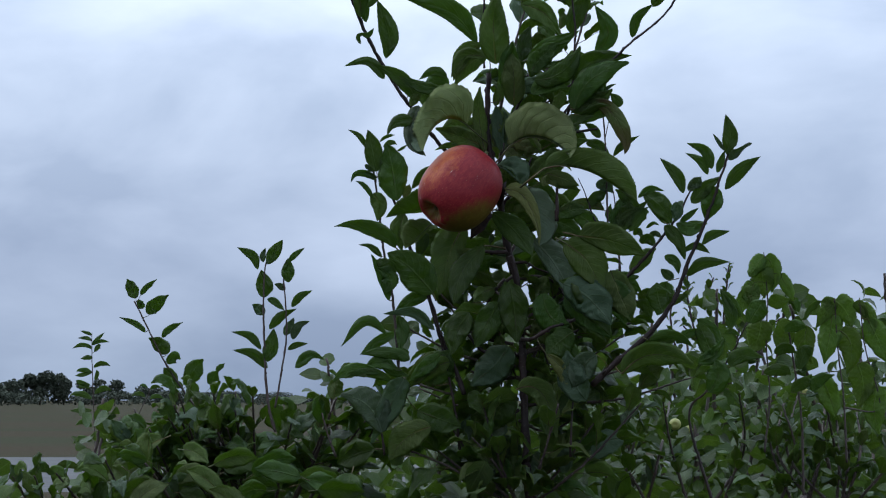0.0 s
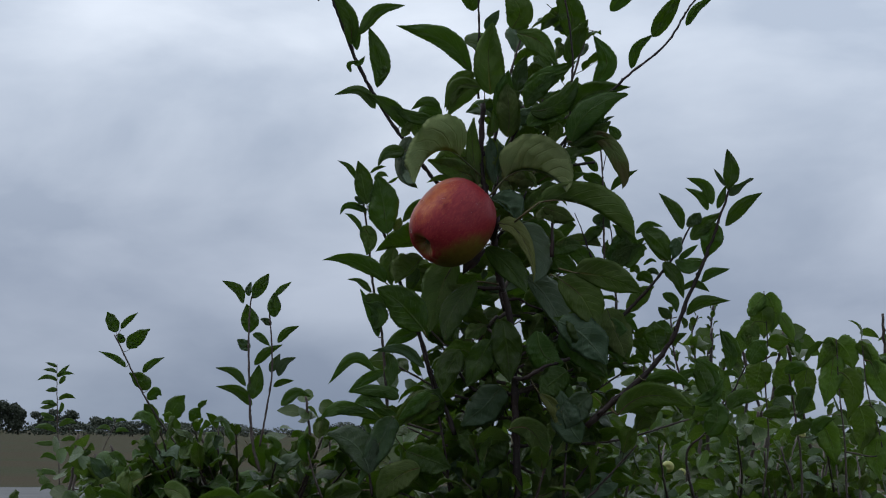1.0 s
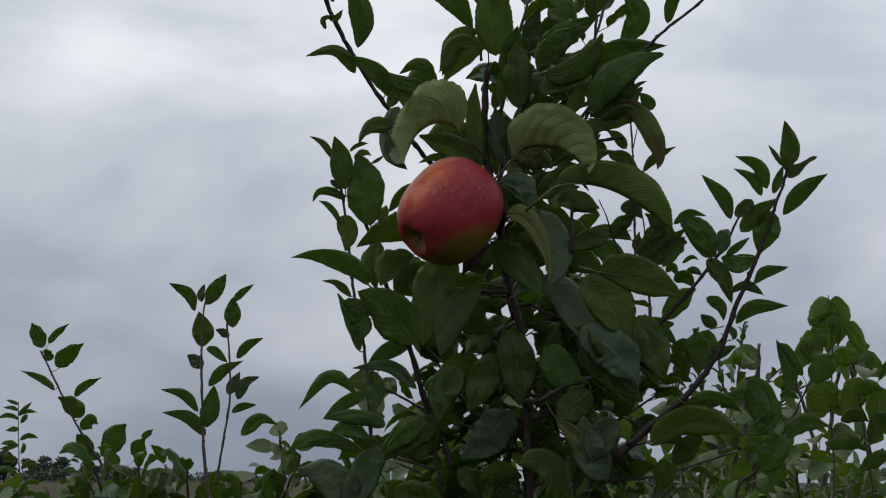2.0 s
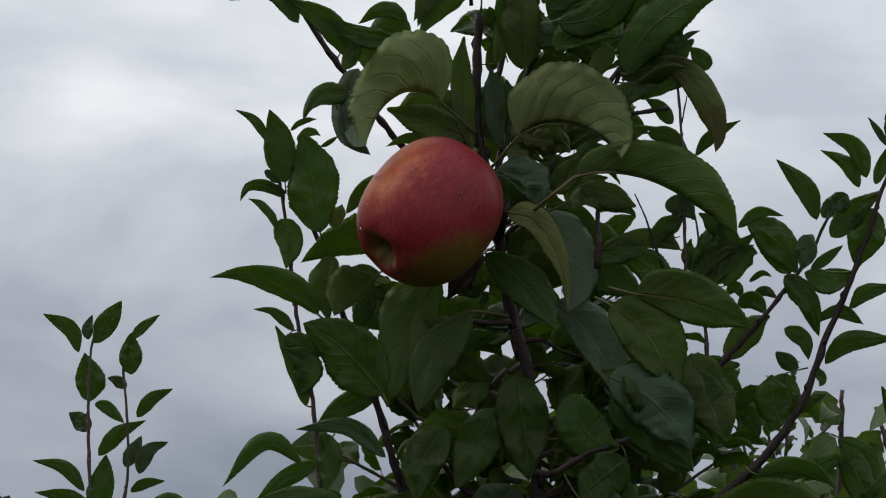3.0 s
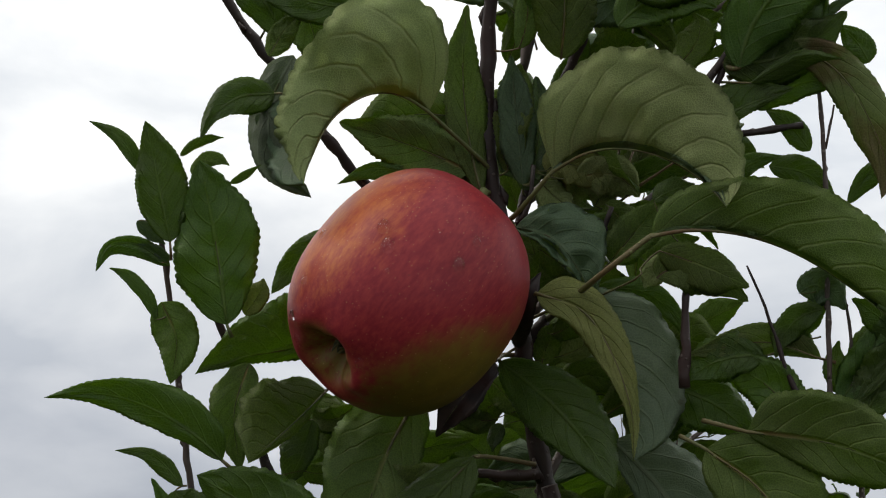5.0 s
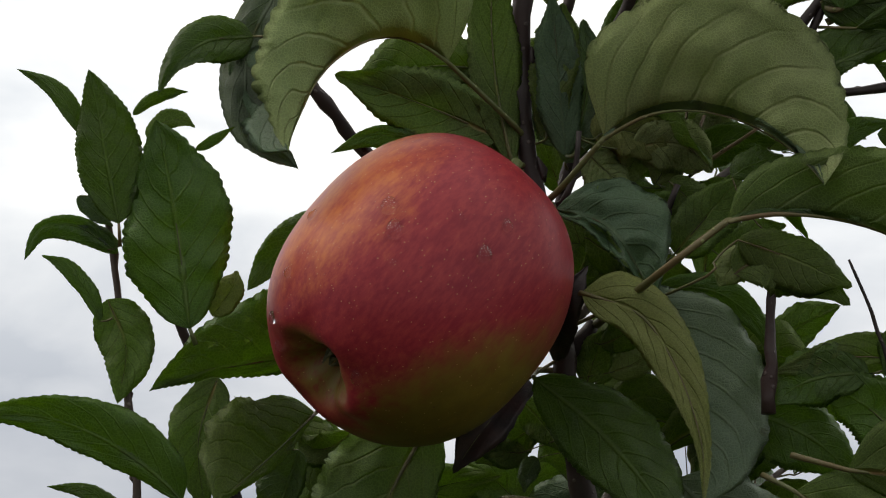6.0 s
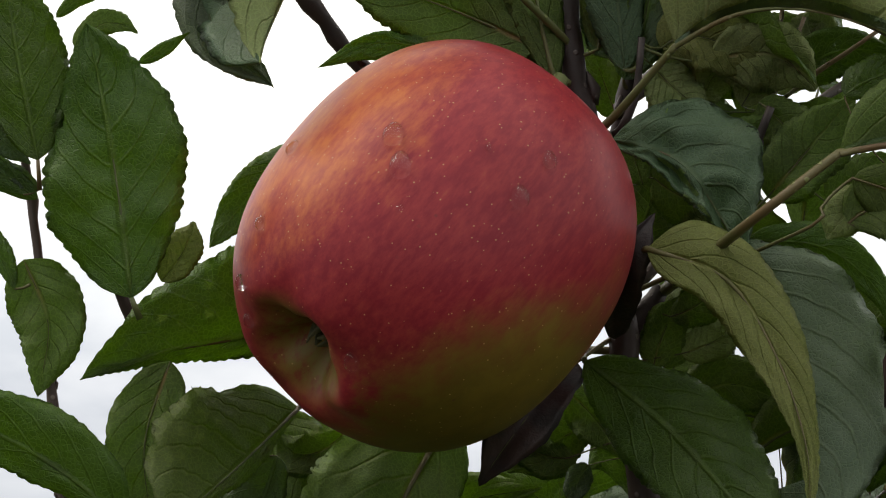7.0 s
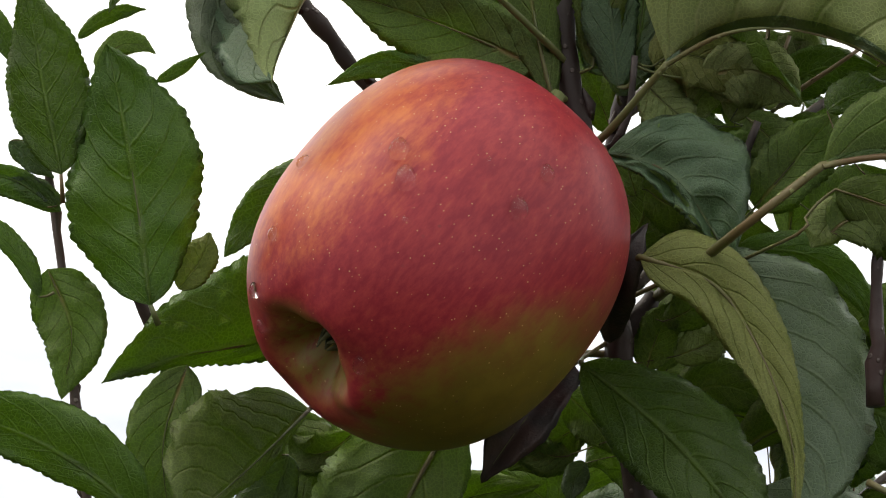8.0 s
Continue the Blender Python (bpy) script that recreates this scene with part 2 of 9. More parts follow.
def apple_material():
    m = Nodes("apple_skin")
    pos = m.add("ShaderNodeTexCoord").outputs["Object"]
    stretch = m.add("ShaderNodeMapping", Vector=pos)
    stretch.inputs["Scale"].default_value = (1.0, 1.0, 0.34)
    streak = m.noise(stretch.outputs["Vector"], 560.0, 5.0, 0.7)
    broad = m.noise(pos, 42.0, 3.0, 0.5)
    mottle = m.noise(pos, 150.0, 4.0, 0.6)
    # ground colour: green that yellows where the blush is thin
    ground = m.mix(m.ramp(mottle, 0.35, 0.7), (0.106, 0.090, 0.011), (0.148, 0.118, 0.016))
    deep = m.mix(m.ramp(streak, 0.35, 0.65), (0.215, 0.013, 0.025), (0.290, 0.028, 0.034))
    orange = m.mix(m.ramp(m.math("ADD", m.math("MULTIPLY", streak, 0.5), m.math("MULTIPLY", mottle, 0.5)), 0.38, 0.62), (0.46, 0.085, 0.024), (0.51, 0.140, 0.028))
    # orange on one flank, green towards the opposite lower side, deeper red between
    def toward(v):
        d = m.add("ShaderNodeVectorMath", Vector=pos)
        d.operation = "DOT_PRODUCT"
        d.inputs[1].default_value = v
        return d.outputs["Value"]
    ripple = m.math("MULTIPLY", m.math("SUBTRACT", m.math("ADD", m.math("MULTIPLY", streak, 0.5), m.math("ADD", m.math("MULTIPLY", broad, 0.7), m.math("MULTIPLY", mottle, 0.4))), 0.8), 0.022)
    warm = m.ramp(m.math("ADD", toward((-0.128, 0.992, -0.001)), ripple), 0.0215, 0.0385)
    green = m.ramp(m.math("ADD", toward((-0.346, -0.82, -0.456)), ripple), 0.0212, 0.0365)
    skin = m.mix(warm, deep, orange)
    skin = m.mix(m.math("MULTIPLY", m.ramp(streak, 0.58, 0.80), 0.18), skin, (0.50, 0.17, 0.06))
    # one lobe beside the basin is flushed pink
    lobe = m.add("ShaderNodeVectorMath", Vector=pos)
    lobe.operation = "DISTANCE"
    lobe.inputs[1].default_value = (-0.0096, -0.0016, -0.0404)
    flush = m.ramp(m.math("ADD", lobe.outputs["Value"], ripple), 0.0120, 0.0065)
    skin = m.mix(m.math("MULTIPLY", m.math("MULTIPLY", green, m.math("SUBTRACT", 1.0, flush)), 0.9), skin, ground)
    far = m.add("ShaderNodeVectorMath", Vector=pos)
    far.operation = "DISTANCE"
    far.inputs[1].default_value = (-0.0044, 0.0066, -0.0365)
    basin = m.ramp(m.math("ADD", far.outputs["Value"], m.math("MULTIPLY", m.math("SUBTRACT", broad, 0.5), 0.010)), 0.0155, 0.0085)
    low_end = m.ramp(streak, 0.2, 0.6)
    skin = m.mix(m.math("MULTIPLY", m.math("MULTIPLY", basin, low_end), 0.85), skin, (0.17, 0.15, 0.03))
    cells = m.add("ShaderNodeTexVoronoi", Vector=pos, Scale=620.0)
    dots = m.math("MULTIPLY", m.ramp(cells.outputs["Distance"], 0.125, 0.06), m.ramp(m.noise(pos, 90.0), 0.25, 0.45))
    skin = m.mix(m.math("MULTIPLY", dots, 0.68), skin, (0.55, 0.36, 0.18))
    pits = m.add("ShaderNodeTexVoronoi", Vector=pos, Scale=210.0)
    dark = m.math("MULTIPLY", m.ramp(pits.outputs["Distance"], 0.11, 0.05), m.ramp(broad, 0.5, 0.62))
    skin = m.mix(m.math("MULTIPLY", dark, 0.55), skin, (0.10, 0.03, 0.03))
    height = m.math("ADD", m.math("MULTIPLY", mottle, 0.5), m.math("MULTIPLY", dots, 0.25))
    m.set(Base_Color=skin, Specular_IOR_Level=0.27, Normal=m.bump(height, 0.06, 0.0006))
    m.plug(m.math("ADD", 0.34, m.math("MULTIPLY", mottle, 0.16)), m.bsdf.inputs["Roughness"])
    m.set(Subsurface_Weight=0.05, Subsurface_Radius=(0.004, 0.0015, 0.0008))
    return m.mat


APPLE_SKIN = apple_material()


def plain_material(name, a, b, scale, rough, relief=0.4, distance=0.001):
    m = Nodes(name)
    pos = m.add("ShaderNodeTexCoord").outputs["Object"]
    f = m.noise(pos, scale, 5.0, 0.62)
    g = m.noise(pos, scale * 9.0, 3.0)
    col = m.mix(m.ramp(f, 0.35, 0.66), a, b)
    col = m.mix(m.math("MULTIPLY", g, 0.35), col, tuple(0.5 * v for v in a))
    m.set(Base_Color=col, Roughness=rough, Normal=m.bump(m.math("ADD", f, m.math("MULTIPLY", g, 0.4)), relief, distance))
    return m.mat


DRY_LEAF = plain_material("dry_dark_leaf", (0.012, 0.007, 0.008), (0.040, 0.016, 0.015), 160.0, 0.6)
DRY_CALYX = plain_material("dry_calyx", (0.05, 0.05, 0.02), (0.12, 0.11, 0.05), 300.0, 0.8)
GREEN_SKIN = plain_material("green_apple_skin", (0.30, 0.34, 0.08), (0.40, 0.40, 0.13), 60.0, 0.4, 0.1)
# foliage green lightened to stand in for the haze of distance
FAR_TREES = plain_material("far_tree_foliage", (0.060, 0.078, 0.056), (0.095, 0.115, 0.082), 0.7, 0.9)
FAR_BARK = plain_material("far_tree_bark", (0.05, 0.04, 0.03), (0.09, 0.07, 0.055), 2.0, 0.9)
GRAVEL = plain_material("pale_gravel", (0.07, 0.075, 0.078), (0.12, 0.125, 0.13), 0.9, 0.9, 0.5, 0.02)

m = Nodes("water_drop")
m.set(Base_Color=(1.0, 1.0, 1.0), Roughness=0.02, IOR=1.33, Transmission_Weight=1.0)
# a thin film of clear water lets some of the light through unbent
film_mix = m.add("ShaderNodeMixShader", Fac=0.2)
m.tree.links.new(m.bsdf.outputs[0], film_mix.inputs[1])
m.tree.links.new(m.add("ShaderNodeBsdfTransparent").outputs[0], film_mix.inputs[2])
m.tree.links.new(film_mix.outputs[0], m.out.inputs["Surface"])
WATER = m.mat

m = Nodes("field_ground")
pos = m.add("ShaderNodeTexCoord").outputs["Object"]
wide = m.noise(pos, 0.035, 4.0, 0.6)
tufts = m.noise(pos, 1.4, 5.0, 0.65)
blades = m.noise(pos, 30.0, 3.0)
col = m.mix(m.ramp(wide, 0.4, 0.6), (0.050, 0.035, 0.019), (0.035, 0.040, 0.016))
col = m.mix(m.math("MULTIPLY", m.ramp(tufts, 0.45, 0.7), 0.6), col, (0.056, 0.047, 0.021))
col = m.mix(m.math("MULTIPLY", blades, 0.5), col, (0.025, 0.032, 0.012))
m.set(Base_Color=col, Roughness=0.95, Specular_IOR_Level=0.1, Normal=m.bump(m.math("ADD", tufts, m.math("MULTIPLY", blades, 0.4)), 0.7, 0.05))
FIELD = m.mat


# ---------------------------------------------------------------- ways to build
def mesh_object(name, verts, faces, mats, parent=None, uv=None, slots=None, label="", smooth=True):
    me = bpy.data.meshes.new(name)
    me.from_pydata(verts, [], faces)
    for mat in mats:
        me.materials.append(mat)
    if slots is not None:
        me.polygons.foreach_set("material_index", np.asarray(slots, dtype=np.int32))
    if uv is not None:
        layer = me.uv_layers.new(name="UVMap")
        idx = np.empty(len(me.loops), dtype=np.int32)
        me.loops.foreach_get("vertex_index", idx)
        layer.data.foreach_set("uv", np.asarray(uv, dtype=np.float32)[idx].ravel())
    if smooth:
        me.polygons.foreach_set("use_smooth", np.ones(len(me.polygons), dtype=bool))
    me.update()
    ob = new(name, me)
    if parent is not None:
        hang(ob, parent)
    return tagged(ob, label) if label else ob


def hang(ob, parent):
    """Makes ob, built in world places, a part of parent."""
    ob.parent = parent
    ob.matrix_parent_inverse = parent.matrix_world.inverted()


def part(name, bm, material, parent, label=""):
    me = bpy.data.meshes.new(name)
    bm.to_mesh(me)
    bm.free()
    me.materials.append(material)
    me.polygons.foreach_set("use_smooth", np.ones(len(me.polygons), dtype=bool))
    ob = new(name, me)
    ob.parent = parent
    return tagged(ob, label) if label else ob


def bend(base, mid, tip, s):
    """Points and tangents of an arc through base, mid and tip."""
    c = 2 * mid - 0.5 * (base + tip)
    s = s[:, None]
    p = (1 - s) ** 2 * base + 2 * s * (1 - s) * c + s ** 2 * tip
    d = 2 * (1 - s) * (c - base) + 2 * s * (tip - c)
    return p, d / np.linalg.norm(d, axis=1)[:, None]


def tube_data(points, radii, sides, knots=0.0, seed=0):
    rng = np.random.default_rng(seed)
    pts = np.asarray(points, float)
    tan = np.gradient(pts, axis=0)
    tan /= np.linalg.norm(tan, axis=1)[:, None]
    ref = np.array([0.31, 0.87, 0.21])
    a = np.cross(tan, ref)
    a /= np.linalg.norm(a, axis=1)[:, None]
    b = np.cross(tan, a)
    th = np.linspace(0, 2 * np.pi, sides, endpoint=False)
    r = np.asarray(radii, float)[:, None] * (1 + knots * rng.normal(size=(len(pts), 1)) + 0.3 * knots * rng.normal(size=(len(pts), sides)))
    v = pts[:, None] + r[..., None] * (np.cos(th)[None, :, None] * a[:, None] + np.sin(th)[None, :, None] * b[:, None])
    n = len(pts)
    faces = [(i * sides + k, i * sides + (k + 1) % sides, (i + 1) * sides + (k + 1) % sides, (i + 1) * sides + k) for i in range(n - 1) for k in range(sides)]
    faces += [tuple(range(sides))[::-1], tuple((n - 1) * sides + k for k in range(sides))]
    return v.reshape(-1, 3), faces


def spline(points, step):
    """A smooth way through the points, sampled about every step metres."""
    p = [np.array(q, float) for q in points]
    p = [2 * p[0] - p[1], *p, 2 * p[-1] - p[-2]]
    out = []
    for i in range(1, len(p) - 2):
        k = max(2, int(np.linalg.norm(p[i + 1] - p[i]) / step))
        for u in np.arange(k) / k:
            out.append(0.5 * ((2 * p[i]) + (p[i + 1] - p[i - 1]) * u + (2 * p[i - 1] - 5 * p[i] + 4 * p[i + 1] - p[i + 2]) * u ** 2 + (3 * p[i] - p[i - 1] - 3 * p[i + 1] + p[i + 2]) * u ** 3))
    out.append(p[-2])
    return np.array(out)


stem_count = [0]


def branch(tree, points, r0, r1, material=None, name="branch", sides=10):
    """A tapering branch with buds and swollen nodes."""
    stem_count[0] += 1
    rng = np.random.default_rng(stem_count[0])
    way = spline(points, max(0.004, 1.6 * r0))
    n = len(way)
    s = np.linspace(0, 1, n)
    radii = r0 + (r1 - r0) * s
    for k in range(2, n - 1, 5):
        radii[k] *= 1.22
    way = way + rng.normal(size=way.shape) * 0.12 * min(r0, 0.004)
    v, f = tube_data(way, radii, sides, 0.05, stem_count[0])
    v, f = list(v), list(f)
    # buds that sit close on the bark
    for k in range(3, n - 2, 5):
        side = rng.normal(size=3)
        side /= np.linalg.norm(side)
        t = way[k + 1] - way[k]
        t /= np.linalg.norm(t)
        side -= side.dot(t) * t
        side /= np.linalg.norm(side)
        b = np.array([way[k] + side * radii[k] * 0.7, way[k] + side * radii[k] * 1.25 + t * radii[k] * 1.0, way[k] + side * radii[k] * 1.1 + t * radii[k] * 2.3])
        bv, bf = tube_data(b, [radii[k] * 0.55, radii[k] * 0.5, radii[k] * 0.12], 6)
        f += [tuple(i + len(v) for i in q) for q in bf]
        v += list(bv)
    return mesh_object(name, v, f, [material or BARK], tree)


leaf_count = [0]


def leaf(tree, base, mid, tip, left, right, face="t", stalk=None, rows=44, name="leaf", heart=False, crumple=0.12, facing=(0.0, -1.0, 0.0), root=None):
    """One leaf with toothed edges. left, right: half width and tilt (degrees) of either half of the blade; stalk: where its stalk bends or leaves the branch, root: where it leaves the branch if it bends."""
    leaf_count[0] += 1
    rng = np.random.default_rng(1000 + leaf_count[0])
    base, mid, tip = (np.array(q, float) for q in (base, mid, tip))
    s = np.linspace(0, 1, rows + 1)
    p, t = bend(base, mid, tip, s)
    length = np.linalg.norm(np.diff(p, axis=0), axis=1).sum()
    view = np.array(facing, float)
    nrm = view - (t @ view)[:, None] * t
    nrm /= np.linalg.norm(nrm, axis=1)[:, None]
    side = np.cross(nrm, t)
    pw, qw = (0.34, 0.75) if heart else (0.56, 0.70)
    prof = s ** pw * (1 - s) ** qw
    prof *= 1 - (0.36 if rows > 40 else 0.48) * np.clip((s - 0.76) / 0.18, 0, 1) * np.clip((1.0 - s) / 0.06, 0, 1)
    prof /= prof.max()
    m = 4
    cols = np.arange(-m, m + 1) / m
    phase = rng.uniform(0, 6.28, 4)
    lean = rng.uniform(-15, 15, 2)
    top = np.zeros((rows + 1, 2 * m + 1, 3))
    drop = np.zeros_like(top)
    for j, u in enumerate(cols):
        hw, ang = left if u > 0 else right
        sign = 1 if u > 0 else -1
        a = radians(ang + (lean[0] if u > 0 else lean[1]))
        w = prof * hw * (1 + 0.05 * np.sin(5.0 * s * np.pi + phase[0] + sign))
        if abs(u) == 1:
            tooth = np.array((-0.030, 0.006, 0.034))[(np.arange(rows + 1) + int(u > 0)) % 3] * (0.4 + 1.1 * rng.random(rows + 1))
            w = w * (1 + tooth * np.minimum(1, 6 * s) * np.minimum(1, 8 * (1 - s)))
        if heart:
            w = w * (1 + 0.03 * np.sin(13.0 * np.pi * s + sign) * s * (1 - s) * 4)
        au = abs(u)
        out = sign * side * math.cos(a) + nrm * math.sin(a)
        lift = sign * -side * math.sin(a) + nrm * math.cos(a)
        ripple = 0.085 * np.sin(8 * 2 * np.pi * (s - 0.30 * au ** 1.25) / 1.0 + phase[1]) * au * (1 - au) * 2.2
        wave = 0.19 * np.sin(2.6 * np.pi * s + phase[2] + sign * 0.7) * au ** 2
        cup = 0.26 * au * (1 - au)
        top[:, j] = p + out * (w * au)[:, None] + lift * ((ripple + wave + cup) * hw * np.minimum(1, 5 * s * (1 - s)))[:, None]
        drop[:, j] = lift * 0.0004 * (1 - au)
    # the blade is never quite smooth
    for i in range(rows + 1):
        for j, u in enumerate(cols):
            q = Vector((s[i] * 3.2, u * 1.7, leaf_count[0] * 1.37))
            k = crumple * (noise.noise(q) + 0.5 * noise.noise(q * 2.3)) * 0.5 * (left[0] + right[0]) * min(1.0, 5 * s[i] * (1.05 - s[i]))
            top[i, j] += nrm[i] * k * 1.6 + side[i] * k * 0.35
    nc = 2 * m + 1
    up = top.reshape(-1, 3)
    low = (top - drop).reshape(-1, 3)
    uv = np.stack([np.broadcast_to(cols * 0.5 + 0.5, (rows + 1, nc)), np.broadcast_to(s[:, None], (rows + 1, nc))], -1).reshape(-1, 2)
    index = np.arange((rows + 1) * nc).reshape(rows + 1, nc)
    below = index + (rows + 1) * nc
    below[:, 0], below[:, -1] = index[:, 0], index[:, -1]
    faces, slots = [], []
    for i in range(rows):
        for j in range(nc - 1):
            faces.append((index[i, j], index[i, j + 1], index[i + 1, j + 1], index[i + 1, j]))
            slots.append(0)
            faces.append((below[i, j], below[i + 1, j], below[i + 1, j + 1], below[i, j + 1]))
            slots.append(1)
    verts = [*up, *low]
    uv = [*uv, *uv]
    # midrib and stalk in one tapering run
    rib_r = 0.0098 * length * (1 - 0.93 * s[::4] ** 0.6)
    run, radii = p[::4] - nrm[::4] * (0.0006 if face in "tgl" else 0.0), rib_r
    if stalk is not None:
        st = np.array(stalk, float)
        k = np.linspace(0, 1, 7)[:-1, None]
        sway = 0.5 * (st + base) - t[0] * 0.18 * np.linalg.norm(base - st)
        run0 = (1 - k) ** 2 * st + 2 * k * (1 - k) * sway + k ** 2 * base
        if root is not None:
            run0 = np.vstack([spline([root, st, 0.5 * (sway + st)], 0.003)[:-1], run0[2:]])
        run, radii = np.vstack([run0, run]), np.concatenate([np.linspace(1.5, 1.0, len(run0)) * rib_r[0], rib_r])
    else:
        radii = radii * np.minimum(1.0, 0.2 + 0.4 * np.arange(len(radii)))
    rv, rf = tube_data(run, radii, 6)
    if rows >= 72:
        ob = mesh_object(name, verts, faces, FACES[face], tree, uv, slots)
        mesh_object("stalk", rv, rf, [STALK], ob)
        return ob
    faces += [tuple(i + len(verts) for i in q) for q in rf]
    slots += [2] * len(rf)
    verts += list(rv)
    uv += [(0.5, 0.1)] * len(rv)
    return mesh_object(name, verts, faces, [*FACES[face], STALK], tree, uv, slots)


def blade(tree, rib, left, right, face="t", fold=(0, 0), stalk=None, root=None, crumple=0.10, rows=80, name="leaf", facing=(0.0, -1.0, 0.0)):
    """One large leaf along a bent midrib, with fine rounded teeth. left, right: how far either half reaches at even steps
    along its length; fold: how far either half tilts towards the beholder, past a right angle it lies folded back behind."""
    leaf_count[0] += 1
    rng = np.random.default_rng(3000 + leaf_count[0])
    fine = spline(rib, 0.0006)
    run = np.concatenate([[0], np.cumsum(np.linalg.norm(np.diff(fine, axis=0), axis=1))])
    length = run[-1]
    s = np.linspace(0, 1, rows + 1)
    p = np.stack([np.interp(s * length, run, fine[:, k]) for k in range(3)], -1)
    for _ in range(3):
        p[1:-1] = 0.25 * p[:-2] + 0.5 * p[1:-1] + 0.25 * p[2:]
    t = np.gradient(p, axis=0)
    t /= np.linalg.norm(t, axis=1)[:, None]
    view = np.array(facing, float)
    nrm = view - (t @ view)[:, None] * t
    nrm /= np.linalg.norm(nrm, axis=1)[:, None]
    side = np.cross(nrm, t)
    m = 6
    cols = np.arange(-m, m + 1) / m
    nc = 2 * m + 1
    phase = rng.uniform(0, 6.28, 4)
    top = np.zeros((rows + 1, nc, 3))
    drop = np.zeros_like(top)
    half = {}
    for sign, widths, a in ((1, left, fold[0]), (-1, right, fold[1])):
        n = len(widths)
        w = np.interp(s, [0, 0.15 / n, *((k + 0.5) / n for k in range(n)), 1 - 0.175 / n, 1], [0, 0.55 * widths[0], *widths, 0.42 * widths[-1], 0])
        for _ in range(max(2, rows // 16)):
            w[1:-1] = 0.25 * w[:-2] + 0.5 * w[1:-1] + 0.25 * w[2:]
        if abs(a) < 80:
            w = w / math.cos(radians(a))
        big = max(widths)
        # rounded teeth that lean towards the tip
        pitch = max(3.2 * length / rows, min(0.0027, 0.16 * big))
        beat = np.cumsum(np.full(rows + 1, length / rows / pitch) * rng.uniform(0.75, 1.25, rows + 1))
        tooth = (np.sin(np.pi * (beat % 1.0) ** 1.4) ** 0.6 - 0.55) * rng.uniform(0.6, 1.35, rows + 60)[beat.astype(int)] * np.minimum(1, 6 * s) * np.minimum(1, 9 * (1 - s))
        half[sign] = (w, radians(a), big, tooth)
    mean = 0.5 * (half[1][2] + half[-1][2])
    for j, u in enumerate(cols):
        sign = 1 if u > 0 else -1
        w, a, big, tooth = half[sign]
        au = abs(u)
        reach = w * au
        if au == 1:
            reach = reach + tooth * min(0.048 * mean, 0.0012)
        out = sign * side * math.cos(a) + nrm * math.sin(a)
        lift = -sign * side * math.sin(a) + nrm * math.cos(a)
        ripple = 0.10 * np.sin(8 * 2 * np.pi * (s - 0.30 * au ** 1.25) + phase[1]) * au * (1 - 0.75 * au) * 1.6
        wave = 0.16 * np.sin(3.0 * np.pi * s + phase[2] + sign * 0.7) * au ** 2 + 0.05 * np.sin(9.0 * np.pi * s + phase[3] * sign) * au ** 3
        cup = 0.30 * au * (1 - au)
        top[:, j] = p + out * reach[:, None] + lift * ((ripple + wave + cup) * np.minimum(w, big) * np.minimum(1, 6 * s * (1 - s)))[:, None]
        drop[:, j] = lift * 0.0006 * (1 - au ** 4)
    for i in range(rows + 1):
        for j, u in enumerate(cols):
            q = Vector((s[i] * 3.6, u * 1.9, leaf_count[0] * 1.37))
            k = crumple * (noise.noise(q) + 0.5 * noise.noise(q * 2.6)) * mean * min(1.0, 5 * s[i] * (1.05 - s[i]))
            top[i, j] += nrm[i] * k * 1.8
    up = top.reshape(-1, 3)
    low = (top - drop).reshape(-1, 3)
    uv = np.stack([np.broadcast_to(cols * 0.5 + 0.5, (rows + 1, nc)), np.broadcast_to(s[:, None], (rows + 1, nc))], -1).reshape(-1, 2)
    index = np.arange((rows + 1) * nc).reshape(rows + 1, nc)
    below = index + (rows + 1) * nc
    below[:, 0], below[:, -1] = index[:, 0], index[:, -1]
    faces, slots = [], []
    for i in range(rows):
        for j in range(nc - 1):
            faces.append((index[i, j], index[i, j + 1], index[i + 1, j + 1], index[i + 1, j]))
            slots.append(0)
            faces.append((below[i, j], below[i + 1, j], below[i + 1, j + 1], below[i, j + 1]))
            slots.append(1)
    ob = mesh_object(name, [*up, *low], faces, FACES[face], tree, [*uv, *uv], slots)
    # midrib and stalk in one tapering run
    thick = min(0.0098 * length, 0.0009)
    rib_r = thick * (1 - 0.93 * s[::4] ** 0.6)
    way, radii = p[::4] - nrm[::4] * (0.0008 if face in "tgl" else 0.0), rib_r
    if stalk is not None:
        ends = [np.array(q, float) for q in ((root, stalk) if root is not None else (stalk,))]
        lead = spline([*ends, p[0], p[2]], 0.002)[:-2]
        way, radii = np.vstack([lead, way]), np.concatenate([np.linspace(1.4, 1.0, len(lead)) * thick, rib_r])
    else:
        radii = radii * np.minimum(1.0, 0.2 + 0.4 * np.arange(len(radii)))
    rv, rf = tube_data(way, radii, 6)
    mesh_object("stalk", rv, rf, [STALK], ob)
    return ob


